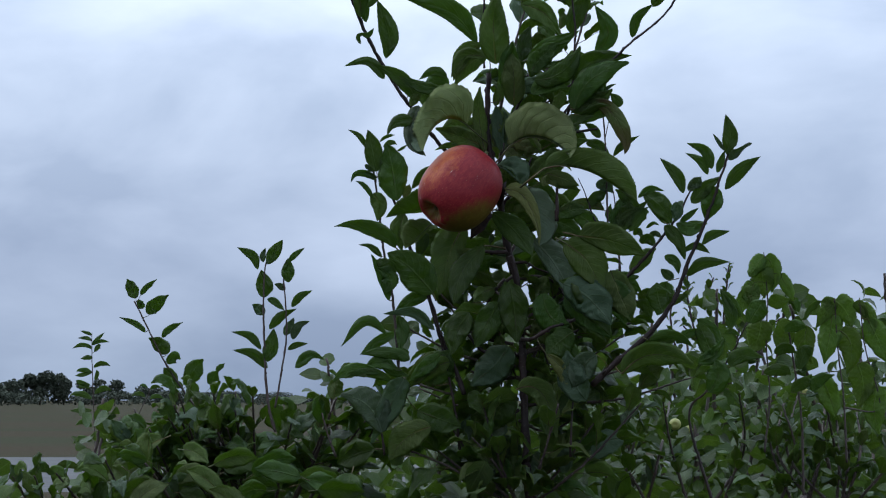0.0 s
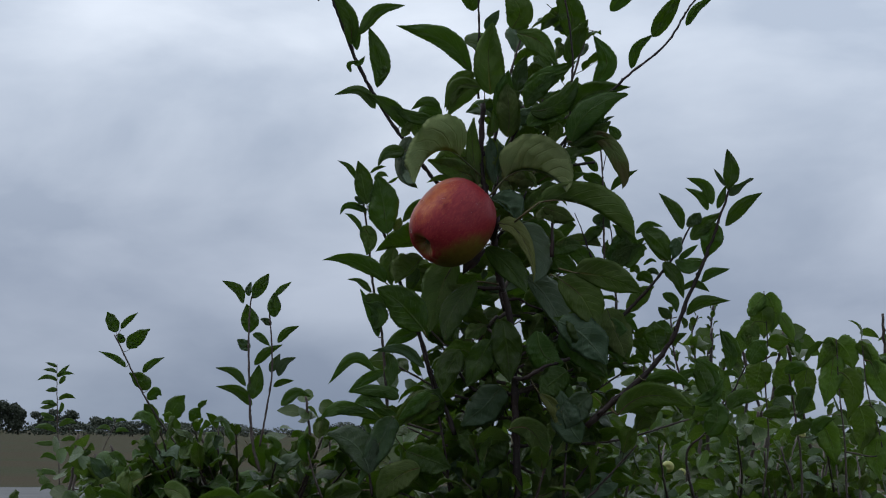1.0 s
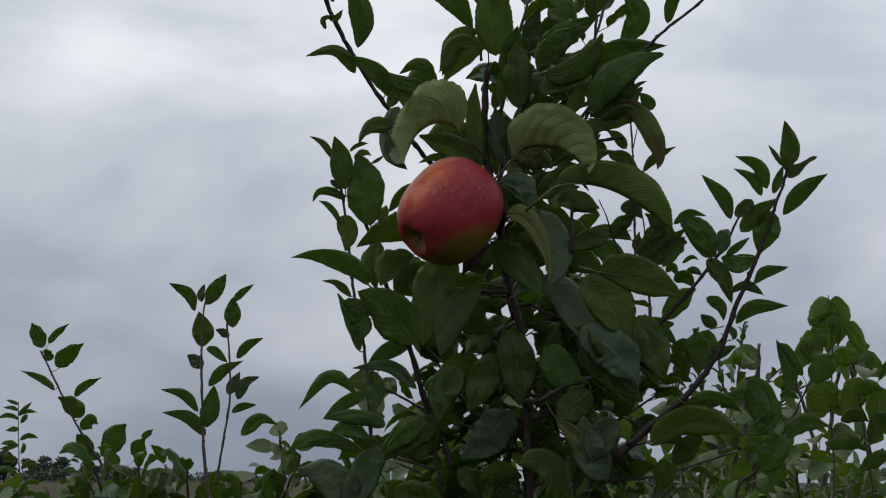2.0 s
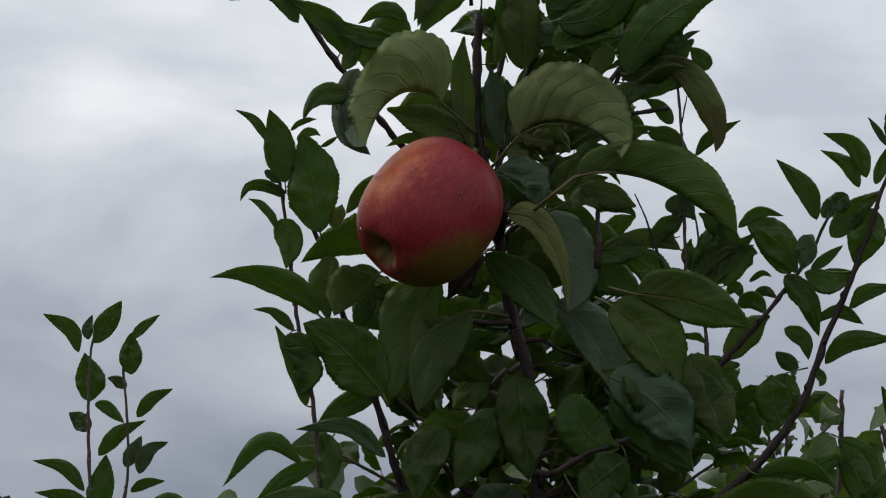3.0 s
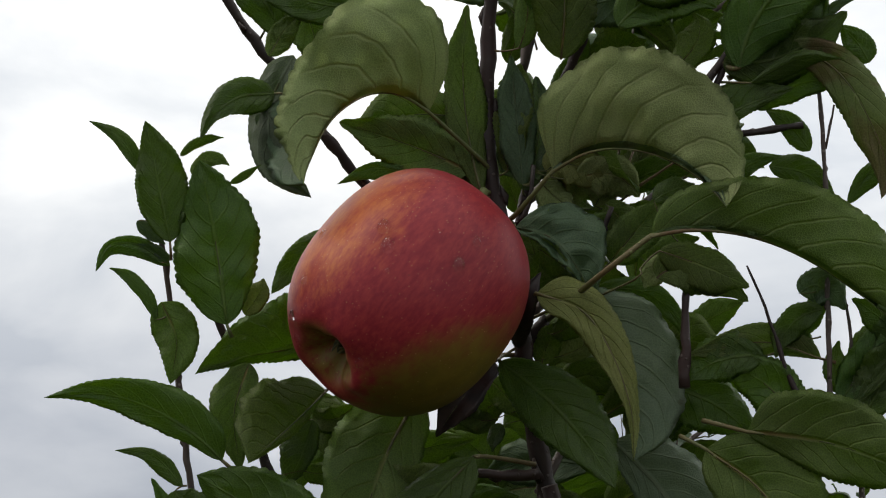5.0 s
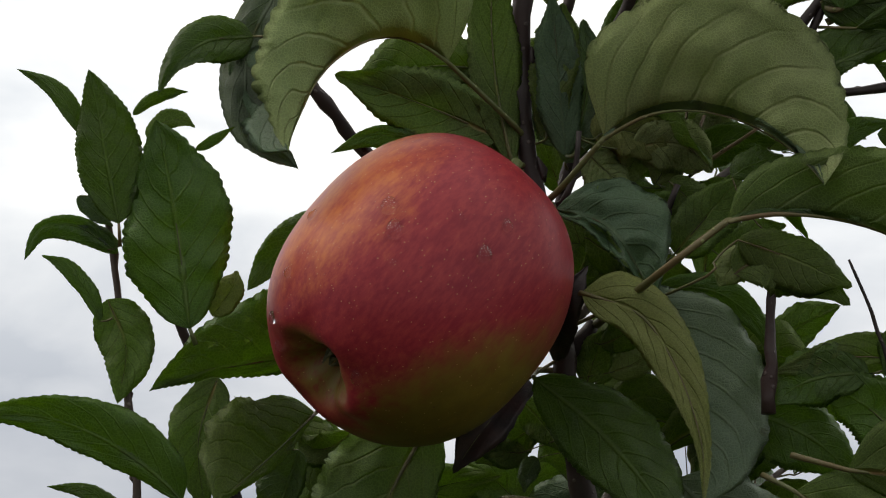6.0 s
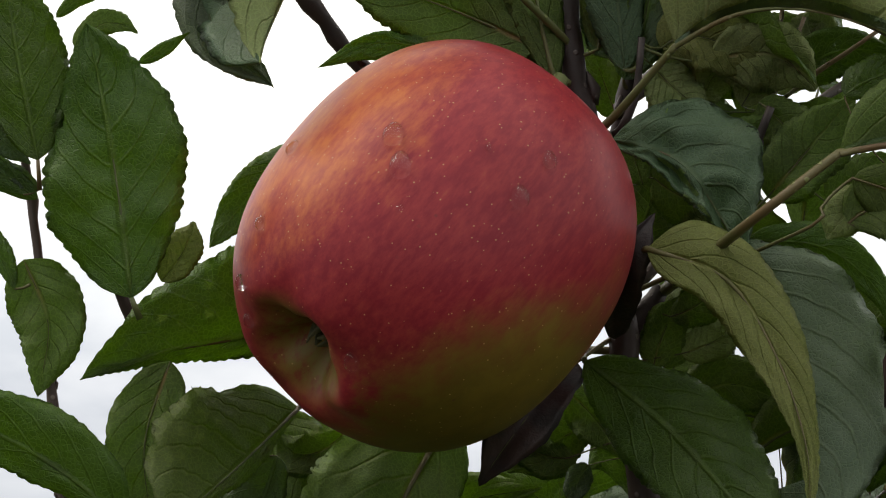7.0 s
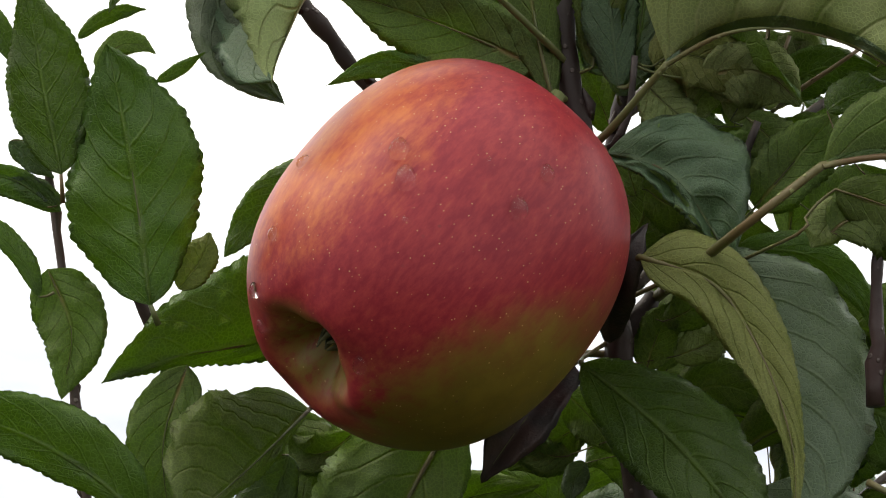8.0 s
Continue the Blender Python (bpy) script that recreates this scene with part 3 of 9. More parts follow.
def leaf_cloud(name, parent, centres, sizes, seed, material=None, droop=0.35, label="", ratio=0.36):
    """Many small leaves as one mesh, each with a folded, pointed blade."""
    rng = np.random.default_rng(seed)
    n = len(centres)
    rows = np.array([0.0, 0.12, 0.35, 0.62, 0.85, 1.0])
    wid = np.array([0.05, 0.72, 1.0, 0.82, 0.40, 0.0]) * ratio
    head = rng.normal(size=(n, 3))
    head[:, 2] = head[:, 2] * 0.5 - droop + 0.25 * rng.normal(size=n)
    head /= np.linalg.norm(head, axis=1)[:, None]
    up = rng.normal(size=(n, 3)) * 0.8 + np.array([0, 0, 0.7])
    sd = np.cross(head, up)
    sd /= np.linalg.norm(sd, axis=1)[:, None]
    nr = np.cross(sd, head)
    sz = np.asarray(sizes)[:, None]
    verts = np.zeros((n, 6, 3, 3))
    sag = rng.uniform(-0.05, 0.3, (n, 1))
    fold = rng.uniform(0.05, 0.3, (n, 1))
    for i, (r, w) in enumerate(zip(rows, wid)):
        mid = centres + head * (r - 0.5) * sz - nr * (sag * (2 * r - 1) ** 2) * sz
        verts[:, i, 1] = mid
        verts[:, i, 0] = mid - sd * w * sz + nr * fold * w * sz
        verts[:, i, 2] = mid + sd * w * sz + nr * fold * w * sz
    uv = np.zeros((n, 6, 3, 2))
    uv[..., 0] = np.array([0.0, 0.5, 1.0])
    uv[..., 1] = rows[:, None]
    quad = np.array([(i * 3 + j, i * 3 + j + 1, i * 3 + j + 4, i * 3 + j + 3) for i in range(5) for j in range(2)])
    faces = (quad[None] + (np.arange(n) * 18)[:, None, None]).reshape(-1, 4)
    ob = mesh_object(name, verts.reshape(-1, 3), faces.tolist(), [material or FOLIAGE], parent, uv.reshape(-1, 2), label=label)
    return tagged(ob, kind="stuff")


def thing(name, at, label, category, group=""):
    ob = new(name)
    ob.location = at
    ob.empty_display_size = 0.05
    bpy.context.view_layer.update()
    return tagged(ob, label, category, group)


# ---------------------------------------------------------------- ground and distance
def ground_sheet():
    rings = [0.0] + [0.4 * 1.17 ** k for k in range(58)]
    turns = 72
    verts, faces = [(0, 0, 0)], []
    for r in rings[1:]:
        for k in range(turns):
            a = 2 * math.pi * k / turns
            x, y = r * math.cos(a), r * math.sin(a)
            rough = 0.05 * noise.noise(Vector((x * 0.3, y * 0.3, 0.0))) + 0.03 * noise.noise(Vector((x * 1.7, y * 1.7, 3.0)))
            verts.append((x, y, rough * (1.0 if r < 25 else 0.0) - 0.06))
    for k in range(turns):
        faces.append((0, 1 + k, 1 + (k + 1) % turns))
    for i in range(len(rings) - 2):
        a, b = 1 + i * turns, 1 + (i + 1) * turns
        for k in range(turns):
            faces.append((a + k, b + k, b + (k + 1) % turns, a + (k + 1) % turns))
    return mesh_object("ground", verts, faces, [FIELD])


ground = tagged(ground_sheet(), "brown-green grass field that reaches the horizon", "ground", kind="structure")


def gravel_road():
    """A pale track across the field with crumbling edges."""
    rng = np.random.default_rng(5)
    xs = np.linspace(-60, 60, 121)
    near = 86 + 0.8 * rng.normal(size=121) * 0.5 + 0.02 * xs
    far = 138 + 0.8 * rng.normal(size=121) * 0.5 + 0.02 * xs
    verts, faces = [], []
    for x, a, b in zip(xs, near, far):
        verts += [(x, a, -0.07), (x, a + 0.5, -0.035), (x, 0.5 * (a + b), -0.02), (x, b - 0.5, -0.035), (x, b, -0.07)]
    for i in range(120):
        for k in range(4):
            j = i * 5 + k
            faces.append((j, j + 5, j + 6, j + 1))
    return mesh_object("road", verts, faces, [GRAVEL])


tagged(gravel_road(), "pale grey gravel track across the field", "road", kind="structure")


def far_tree(x, y, height, width, seed, clumps=190):
    """A distant broad-crowned tree: trunk, limbs and a ragged crown of small clumps."""
    rng = np.random.default_rng(seed)
    tree = thing("tree", (x, y, -0.06), "dark green broad-crowned tree far off on the horizon", "tree", "trees on the horizon")
    trunk_top = 0.45 * height
    v, f = tube_data([(x, y, -0.2), (x + 0.02 * width, y, 0.5 * trunk_top), (x, y, trunk_top), (x, y, 0.8 * height)], [0.035 * height, 0.028 * height, 0.022 * height, 0.006 * height], 8)
    v, f = list(v), list(f)
    tips = []
    for k in range(9):
        a, up = rng.uniform(0, 6.28), rng.uniform(0.3, 0.95)
        tipp = np.array([x + math.cos(a) * 0.42 * width * math.sqrt(1 - (up - 0.5) ** 2 * 2.5), y + math.sin(a) * 0.42 * width, up * height * 0.92])
        tips.append(tipp)
        lv, lf = tube_data([(x, y, trunk_top * rng.uniform(0.7, 1.2)), 0.5 * (np.array([x, y, trunk_top]) + tipp) + [0, 0, 0.05 * height], tipp], [0.014 * height, 0.009 * height, 0.003 * height], 6)
        f += [tuple(i + len(v) for i in q) for q in lf]
        v += list(lv)
    mesh_object("trunk", v, f, [FAR_BARK], tree)
    lumps = [np.array([x, y, 0.62 * height])] + tips
    pts = []
    for c in lumps:
        n = clumps
        d = rng.normal(size=(n, 3))
        d /= np.linalg.norm(d, axis=1)[:, None]
        pts.append(c + d * (rng.random((n, 1)) ** 0.4) * np.array([0.22 * width, 0.22 * width, 0.17 * height]))
    pts = np.vstack(pts)
    low = rng.normal(size=(int(1.4 * clumps), 3)) * np.array([0.3 * width, 0.2 * width, 0.12 * height]) + np.array([x, y, 0.22 * height])
    pts = np.vstack([pts, low])
    pts = pts[pts[:, 2] > 0.02 * height]
    leaf_cloud("crown", tree, pts, rng.uniform(0.05, 0.11, len(pts)) * (190 / clumps) ** 0.5 * height, seed, FAR_TREES, ratio=0.45)
    return tree


for k, (x, y, h, w) in enumerate([(-86.55, 1180, 5.62, 8.43), (-82.59, 1180, 6.46, 5.79), (-78.11, 1180, 5.81, 4.21), (-73.52, 1180, 4.33, 4.53), (-69.94, 1180, 4.74, 5.79), (-61.88, 1180, 3.88, 5.06), (-56.76, 1180, 2.81, 5.79), (-52.02, 1180, 2.38, 4.74), (-45.96, 1180, 2.99, 7.37), (-38.59, 1180, 2.45, 7.37), (-16.99, 1180, 2.92, 8.42), (44.05, 1180, 3.82, 8.42), (51.93, 1180, 2.75, 7.37), (-96.57, 1180, 5.23, 9.48), (-87.37, 1060, 2.4, 6.37), (-81.2, 1060, 2.68, 6.68), (-77.52, 1060, 2.48, 7.49), (-65.48, 1060, 1.9, 6.09), (-61.68, 1060, 2.55, 6.73), (-55.83, 1060, 2.18, 7.6), (-50.94, 1060, 2.6, 6.85), (-46.08, 1060, 2.37, 6.54), (-42.68, 1060, 2.19, 7.59), (-35.73, 1060, 1.95, 7.64), (-31.11, 1060, 1.85, 5.8), (-26.49, 1060, 1.77, 7.86)]):
    far_tree(x, y, h, w, 40 + k, 190 if k < 14 else 60)

# ---------------------------------------------------------------- the apple tree
apple_tree = thing("apple_tree", (0.0798, 0.0400, -0.0800), "young apple tree with dark branches and serrated green leaves", "tree")
bush = thing("apple_tree", (-0.1543, 0.1350, -0.0800), "leafy young apple tree with upright shoots beside the fruiting tree", "tree")
sapling = thing("apple_tree", (-0.8184, 8.0000, -0.0800), "slender young tree with small drooping leaves", "tree")
vine = thing("vine", (0.3276, 0.1200, -0.0800), "climbing vine with large bright green leaves on thin stems", "vine")
branch(apple_tree, [(0.0686, 0.0280, 1.1845), (0.0633, 0.0280, 1.2512), (0.0607, 0.0280, 1.3148), (0.0585, 0.0280, 1.3718), (0.0553, 0.0280, 1.4104), (0.0481, 0.0280, 1.4386)], 0.00422, 0.00276, BARK)
branch(apple_tree, [(0.0516, 0.036, 1.4218), (0.0432, 0.036, 1.4578), (0.0394, 0.036, 1.4832), (0.0368, 0.036, 1.5002), (0.0321, 0.036, 1.5235), (0.0277, 0.036, 1.5426), (0.027, 0.036, 1.5745), (0.0279, 0.036, 1.6108)], 0.00352, 0.00242, BARK)
branch(apple_tree, [(0.0236, 0.036, 1.6150), (0.0237, 0.0256, 1.6735), (0.0229, 0.0256, 1.7045), (0.0209, 0.0256, 1.7510)], 0.00112, 0.00078, BARK)
branch(apple_tree, [(0.0345, 0.0500, 1.5072), (0.0169, 0.0500, 1.5177), (0.0008, 0.0500, 1.5265), (-0.0143, 0.0500, 1.5392), (-0.0279, 0.0500, 1.5558), (-0.0426, 0.0500, 1.5754), (-0.0539, 0.0500, 1.5903), (-0.0643, 0.0500, 1.6065), (-0.0756, 0.0500, 1.6250), (-0.0872, 0.0500, 1.6464), (-0.1024, 0.0500, 1.6843), (-0.1130, 0.0500, 1.7118)], 0.00185, 0.00163, BARK)
branch(apple_tree, [(-0.1225, -0.004, 1.7007), (-0.1304, -0.004, 1.7212), (-0.1356, -0.004, 1.7365)], 0.00095, 0.00067, BARK)
branch(apple_tree, [(0.0367, 0.042, 1.5174), (0.0397, 0.042, 1.5335), (0.0446, 0.042, 1.5538), (0.0558, 0.042, 1.5816), (0.0631, 0.042, 1.5988), (0.0672, 0.042, 1.6095)], 0.00206, 0.00141, BARK)
branch(apple_tree, [(0.0951, -0.0038, 1.7134), (0.0693, 0.0288, 1.7079), (0.0728, 0.0288, 1.7260), (0.0752, 0.0288, 1.7468)], 0.00081, 0.00057, BARK)
branch(apple_tree, [(0.0052, 0.0288, 1.3078), (-0.0018, 0.0288, 1.3262), (-0.0173, 0.0288, 1.3629), (-0.0284, 0.0288, 1.3992), (-0.0409, 0.0288, 1.4317), (-0.0509, 0.0288, 1.4603), (-0.0566, 0.0288, 1.4798), (-0.0626, 0.0288, 1.4923), (-0.0689, 0.0288, 1.4987)], 0.00237, 0.00128, BARK)
branch(apple_tree, [(-0.0550, 0.0040, 1.3078), (-0.0585, 0.0040, 1.3592), (-0.0629, 0.0040, 1.4028), (-0.0688, 0.0040, 1.4318), (-0.0729, 0.0040, 1.4581), (-0.0752, 0.0040, 1.4790), (-0.0775, 0.0040, 1.4999), (-0.0793, 0.0040, 1.5125), (-0.0819, 0.0040, 1.5242)], 0.00146, 0.00091, TWIG)
branch(apple_tree, [(0.1247, -0.0025, 1.3164), (0.1461, -0.0025, 1.3370), (0.1740, -0.0025, 1.3608), (0.1999, -0.0025, 1.3939), (0.2136, -0.0025, 1.4284), (0.2259, -0.0025, 1.4580), (0.2367, -0.0025, 1.4866), (0.2454, -0.0025, 1.5116), (0.2505, -0.0025, 1.5266), (0.2531, -0.0025, 1.5401)], 0.00308, 0.00091, BARK)
branch(apple_tree, [(0.1286, -0.0012, 1.3841), (0.1519, -0.0012, 1.4119), (0.1752, -0.0012, 1.4368), (0.1938, -0.0012, 1.4596), (0.2061, -0.0012, 1.4774), (0.2169, -0.0012, 1.4988)], 0.00218, 0.00073, BARK)
branch(apple_tree, [(0.1009, -0.0038, 1.5639), (0.096, -0.005, 1.5647), (0.1053, -0.005, 1.5801), (0.1345, -0.005, 1.6108), (0.1602, -0.005, 1.6363), (0.1934, -0.005, 1.6644), (0.2124, -0.005, 1.6951), (0.2267, -0.005, 1.7129)], 0.00144, 0.00080, BARK)
branch(apple_tree, [(0.1297, -0.0013, 1.5563), (0.0987, -0.0038, 1.5545), (0.1053, -0.0038, 1.5827), (0.1078, -0.0038, 1.6261), (0.1088, -0.0038, 1.6516), (0.1037, -0.0038, 1.6923), (0.096, -0.0038, 1.7228)], 0.00112, 0.00080, BARK)
branch(apple_tree, [(0.1394, -0.0013, 1.4603), (0.1388, -0.0013, 1.4870), (0.1378, -0.0013, 1.5142), (0.1372, -0.0013, 1.5414), (0.1349, -0.0013, 1.5686), (0.1310, -0.0013, 1.5917)], 0.00096, 0.00064, TWIG)
branch(apple_tree, [(0.1374, -0.0013, 1.5487), (0.1388, -0.0013, 1.5565), (0.1400, -0.0013, 1.5632)], 0.00047, 0.00033, TWIG)
branch(apple_tree, [(0.1393, -0.0025, 1.4602), (0.1307, -0.0025, 1.4670), (0.1265, -0.0025, 1.4722), (0.1195, -0.0025, 1.4920), (0.1116, -0.0025, 1.5101)], 0.00126, 0.00031, BARK)
branch(apple_tree, [(0.1510, 0.0005, 1.4182), (0.1491, 0.0005, 1.4579), (0.1460, 0.0005, 1.4871), (0.1425, 0.0005, 1.5101)], 0.00127, 0.00032, TWIG)
branch(apple_tree, [(0.0917, -0.0025, 1.4698), (0.0915, -0.0025, 1.4865), (0.0919, -0.0025, 1.5032), (0.0928, -0.0025, 1.5158)], 0.00211, 0.00052, BARK)
branch(apple_tree, [(0.0449, 0.026, 1.4418), (0.0322, 0.026, 1.4410), (0.0217, 0.026, 1.4421)], 0.00190, 0.00148, BARK)
branch(apple_tree, [(0.0471, 0.028, 1.4302), (0.0619, 0.028, 1.4320), (0.0725, 0.028, 1.4262), (0.0852, 0.028, 1.4221)], 0.00126, 0.00084, BARK)
branch(apple_tree, [(0.0395, 0.04, 1.4812), (0.0431, 0.04, 1.4887), (0.0479, 0.04, 1.4941)], 0.00277, 0.00171, BARK)
branch(apple_tree, [(0.0321, 0.036, 1.5235), (0.0379, 0.026, 1.5251), (0.041, 0.026, 1.5326), (0.0423, 0.026, 1.5442)], 0.00106, 0.00074, BARK)
branch(apple_tree, [(0.0475, 0.04, 1.4936), (0.0613, 0.028, 1.5127), (0.0655, 0.028, 1.5223), (0.0685, 0.028, 1.5308)], 0.00095, 0.00085, BARK)
branch(apple_tree, [(0.0689, 0.04, 1.5311), (0.0703, 0.04, 1.5394), (0.071, 0.04, 1.5513)], 0.00053, 0.00043, STALK)
branch(apple_tree, [(0.069, 0.045, 1.5314), (0.0725, 0.045, 1.5414), (0.0759, 0.045, 1.5504)], 0.00054, 0.00042, STALK)
branch(apple_tree, [(0.0689, 0.04, 1.5311), (0.0773, 0.04, 1.5380), (0.0911, 0.04, 1.5477)], 0.00053, 0.00043, STALK)
branch(apple_tree, [(0.0536, 0.028, 1.3462), (0.0468, 0.028, 1.3455), (0.0217, 0.028, 1.3492), (0.0073, 0.028, 1.3654), (0.0002, 0.028, 1.3744)], 0.00180, 0.00126, BARK)
branch(apple_tree, [(0.0527, 0.028, 1.3604), (0.0677, -0.005, 1.3594), (0.0856, -0.005, 1.3699), (0.1088, -0.005, 1.3777)], 0.00210, 0.00158, BARK)
branch(apple_tree, [(0.0013, 0.026, 1.2497), (-0.0038, 0.026, 1.2923), (-0.0141, 0.026, 1.3441), (-0.0269, 0.026, 1.3905), (-0.032, 0.026, 1.4060)], 0.00129, 0.00081, BARK)
branch(apple_tree, [(0.1039, -0.0075, 1.2493), (0.1065, -0.0075, 1.3021), (0.1091, -0.0075, 1.3332)], 0.00112, 0.00064, BARK)
branch(apple_tree, [(-0.0694, -0.0106, 1.2504), (-0.0722, -0.0106, 1.2718), (-0.0775, -0.0106, 1.2920)], 0.00126, 0.00079, BARK)
branch(apple_tree, [(0.2365, 0, 1.2085), (0.2154, 0, 1.2865), (0.2335, 0, 1.3125), (0.2541, 0, 1.3436), (0.2694, 0, 1.3746)], 0.00146, 0.00065, BARK)
branch(bush, [(-0.1149, -0.0084, 1.2488), (-0.1228, -0.0084, 1.2703), (-0.128, -0.0084, 1.2906)], 0.00111, 0.00063, TWIG)
branch(bush, [(-0.1719, -0.0029, 1.2722), (-0.1790, -0.0029, 1.3018), (-0.1819, -0.0029, 1.3483), (-0.1830, -0.0029, 1.3902), (-0.1820, -0.0029, 1.4207), (-0.1798, -0.0029, 1.4340)], 0.00144, 0.00064, TWIG)
branch(bush, [(-0.1721, -0.0029, 1.2950), (-0.1654, -0.0029, 1.3331), (-0.1614, -0.0029, 1.3636), (-0.1624, -0.0029, 1.3941), (-0.1641, -0.0029, 1.4170), (-0.1607, -0.0029, 1.4322)], 0.00096, 0.00064, TWIG)
branch(bush, [(-0.1977, 0.2, 1.2044), (-0.2383, 0.2, 1.2730), (-0.2625, 0.2, 1.3046), (-0.2852, 0.2, 1.3388), (-0.3014, 0.2, 1.3706), (-0.315, 0.2, 1.3985)], 0.00133, 0.00066, TWIG)
branch(vine, [(0.3283, 0.12, 1.2109), (0.3266, 0.12, 1.2842), (0.3194, 0.12, 1.3364), (0.3138, 0.12, 1.3731)], 0.00130, 0.00081, TWIG)
branch(vine, [(0.2912, 0.12, 1.2524), (0.2961, 0.12, 1.3048), (0.293, 0.12, 1.3571), (0.2942, 0.12, 1.3991), (0.2907, 0.12, 1.4436)], 0.00098, 0.00049, TWIG)
branch(vine, [(0.3698, 0.12, 1.2427), (0.3667, 0.12, 1.3055), (0.3612, 0.12, 1.3525), (0.3582, 0.12, 1.3997)], 0.00114, 0.00049, TWIG)
branch(vine, [(0.3673, 0.12, 1.2950), (0.4009, 0.12, 1.2953), (0.3873, 0.12, 1.3528), (0.3818, 0.12, 1.4000)], 0.00081, 0.00049, TWIG)
branch(sapling, [(-0.8193, 8.0000, 1.0133), (-0.8259, 8.0000, 1.1577), (-0.831, 8.0000, 1.2827), (-0.8345, 8.0000, 1.3806), (-0.8353, 8.0000, 1.4482)], 0.00192, 0.00076, TWIG)
branch(sapling, [(-0.8268, 8.0000, 1.1786), (-0.76, 8.0000, 1.1852), (-0.7303, 8.0000, 1.2713), (-0.7123, 8.0000, 1.3082), (-0.7065, 8.0000, 1.3268)], 0.00152, 0.00076, TWIG)
branch(apple_tree, [(0.0907, 0.04, -0.08), (0.0901, 0.045, 0.5536), (0.0698, 0.04, 1.1854)], 0.01103, 0.00682, BARK, "trunk", 14)
branch(bush, [(-0.1515, 0.135, -0.08), (-0.1438, 0.1, 0.5554), (-0.1565, 0.055, 1.1882)], 0.00899, 0.00300, TWIG, "trunk", 14)
branch(sapling, [(-0.8236, 8.0000, -0.08), (-0.7972, 8.0050, 0.5433), (-0.813, 8.0000, 1.0358)], 0.01169, 0.00351, TWIG, "trunk", 14)
branch(vine, [(0.3478, 0.12, -0.08), (0.347, 0.125, 0.5647), (0.3278, 0.12, 1.2118)], 0.00586, 0.00293, TWIG, "trunk", 14)
branch(bush, [(-0.1966, 0.2, 1.2057), (-0.1768, 0.1275, 1.0787), (-0.1554, 0.075, 0.9375)], 0.00240, 0.00288, TWIG)


blade(apple_tree, [(0.0072, 0.0120, 1.5606), (0.0011, 0.0084, 1.5643), (-0.0048, 0.0049, 1.5661), (-0.0115, 0.0013, 1.5656), (-0.0173, -0.0022, 1.5628), (-0.0231, -0.0058, 1.5579), (-0.0272, -0.0093, 1.5520), (-0.0300, -0.0129, 1.5454), (-0.0324, -0.0164, 1.5390), (-0.0333, -0.0200, 1.5342)], (0.0042, 0.0083, 0.0104, 0.0125, 0.0156, 0.0208, 0.0261, 0.0250, 0.0198, 0.0104), (0.0146, 0.0292, 0.0329, 0.0323, 0.0254, 0.0208, 0.0175, 0.0150, 0.0088, 0.0031), "w", (-140, 8), crumple=0.08, rows=120, stalk=(0.0261, 0.0320, 1.5449), root=(0.0276, 0.0360, 1.5426))
blade(apple_tree, [(0.1094, -0.0060, 1.5434), (0.1081, -0.0075, 1.5355), (0.1043, -0.0090, 1.5281)], (0.0012, 0.0019, 0.0021, 0.0017, 0.0006), (0.0021, 0.0025, 0.0021, 0.0017, 0.0006), "g", (0, 0), rows=40)
blade(apple_tree, [(0.1054, 0.0020, 1.5367), (0.1127, 0.0020, 1.5435), (0.1235, 0.0020, 1.5467)], (0.0029, 0.0042, 0.0038, 0.0025, 0.0008), (0.0025, 0.0033, 0.0029, 0.0019, 0.0006), "t", (0, 0), rows=48)
blade(apple_tree, [(0.1190, 0.0030, 1.5432), (0.1316, 0.0025, 1.5405), (0.1417, 0.0020, 1.5312)], (0.0038, 0.0054, 0.0050, 0.0033, 0.0013), (0.0029, 0.0042, 0.0042, 0.0029, 0.0010), "t", (0, 0), rows=48)
blade(apple_tree, [(0.0484, 0.0120, 1.5414), (0.0593, 0.0067, 1.5471), (0.0707, 0.0013, 1.5483), (0.0831, -0.0040, 1.5454), (0.0938, -0.0093, 1.5393), (0.1005, -0.0147, 1.5330), (0.1038, -0.0200, 1.5284)], (0.0219, 0.0329, 0.0338, 0.0267, 0.0121), (0.0083, 0.0115, 0.0115, 0.0083, 0.0025), "w", (6, -155), stalk=(0.0363, 0.0240, 1.5276), root=(0.0318, 0.0360, 1.5250), rows=96)
blade(apple_tree, [(0.0798, -0.0100, 1.5191), (0.0914, -0.0106, 1.5210), (0.1049, -0.0111, 1.5205), (0.1184, -0.0117, 1.5173), (0.1320, -0.0123, 1.5111), (0.1455, -0.0129, 1.5023), (0.1580, -0.0134, 1.4930), (0.1665, -0.0140, 1.4874)], (0.0129, 0.0191, 0.0233, 0.0218, 0.0125), (0.0062, 0.0104, 0.0114, 0.0083, 0.0031), "u", (4, -150), stalk=(0.0629, -0.0075, 1.5057), root=(0.0474, 0.0400, 1.4936), rows=96)
blade(apple_tree, [(0.1152, -0.0050, 1.5766), (0.1246, -0.0061, 1.5795), (0.1350, -0.0071, 1.5778), (0.1437, -0.0082, 1.5703), (0.1506, -0.0093, 1.5588), (0.1554, -0.0104, 1.5473), (0.1566, -0.0114, 1.5389), (0.1549, -0.0125, 1.5319)], (0.0037, 0.0071, 0.0083, 0.0079, 0.0033), (0.0017, 0.0058, 0.0075, 0.0071, 0.0033), "b", (5, -12), rows=96, stalk=(0.1049, -0.0038, 1.5713))
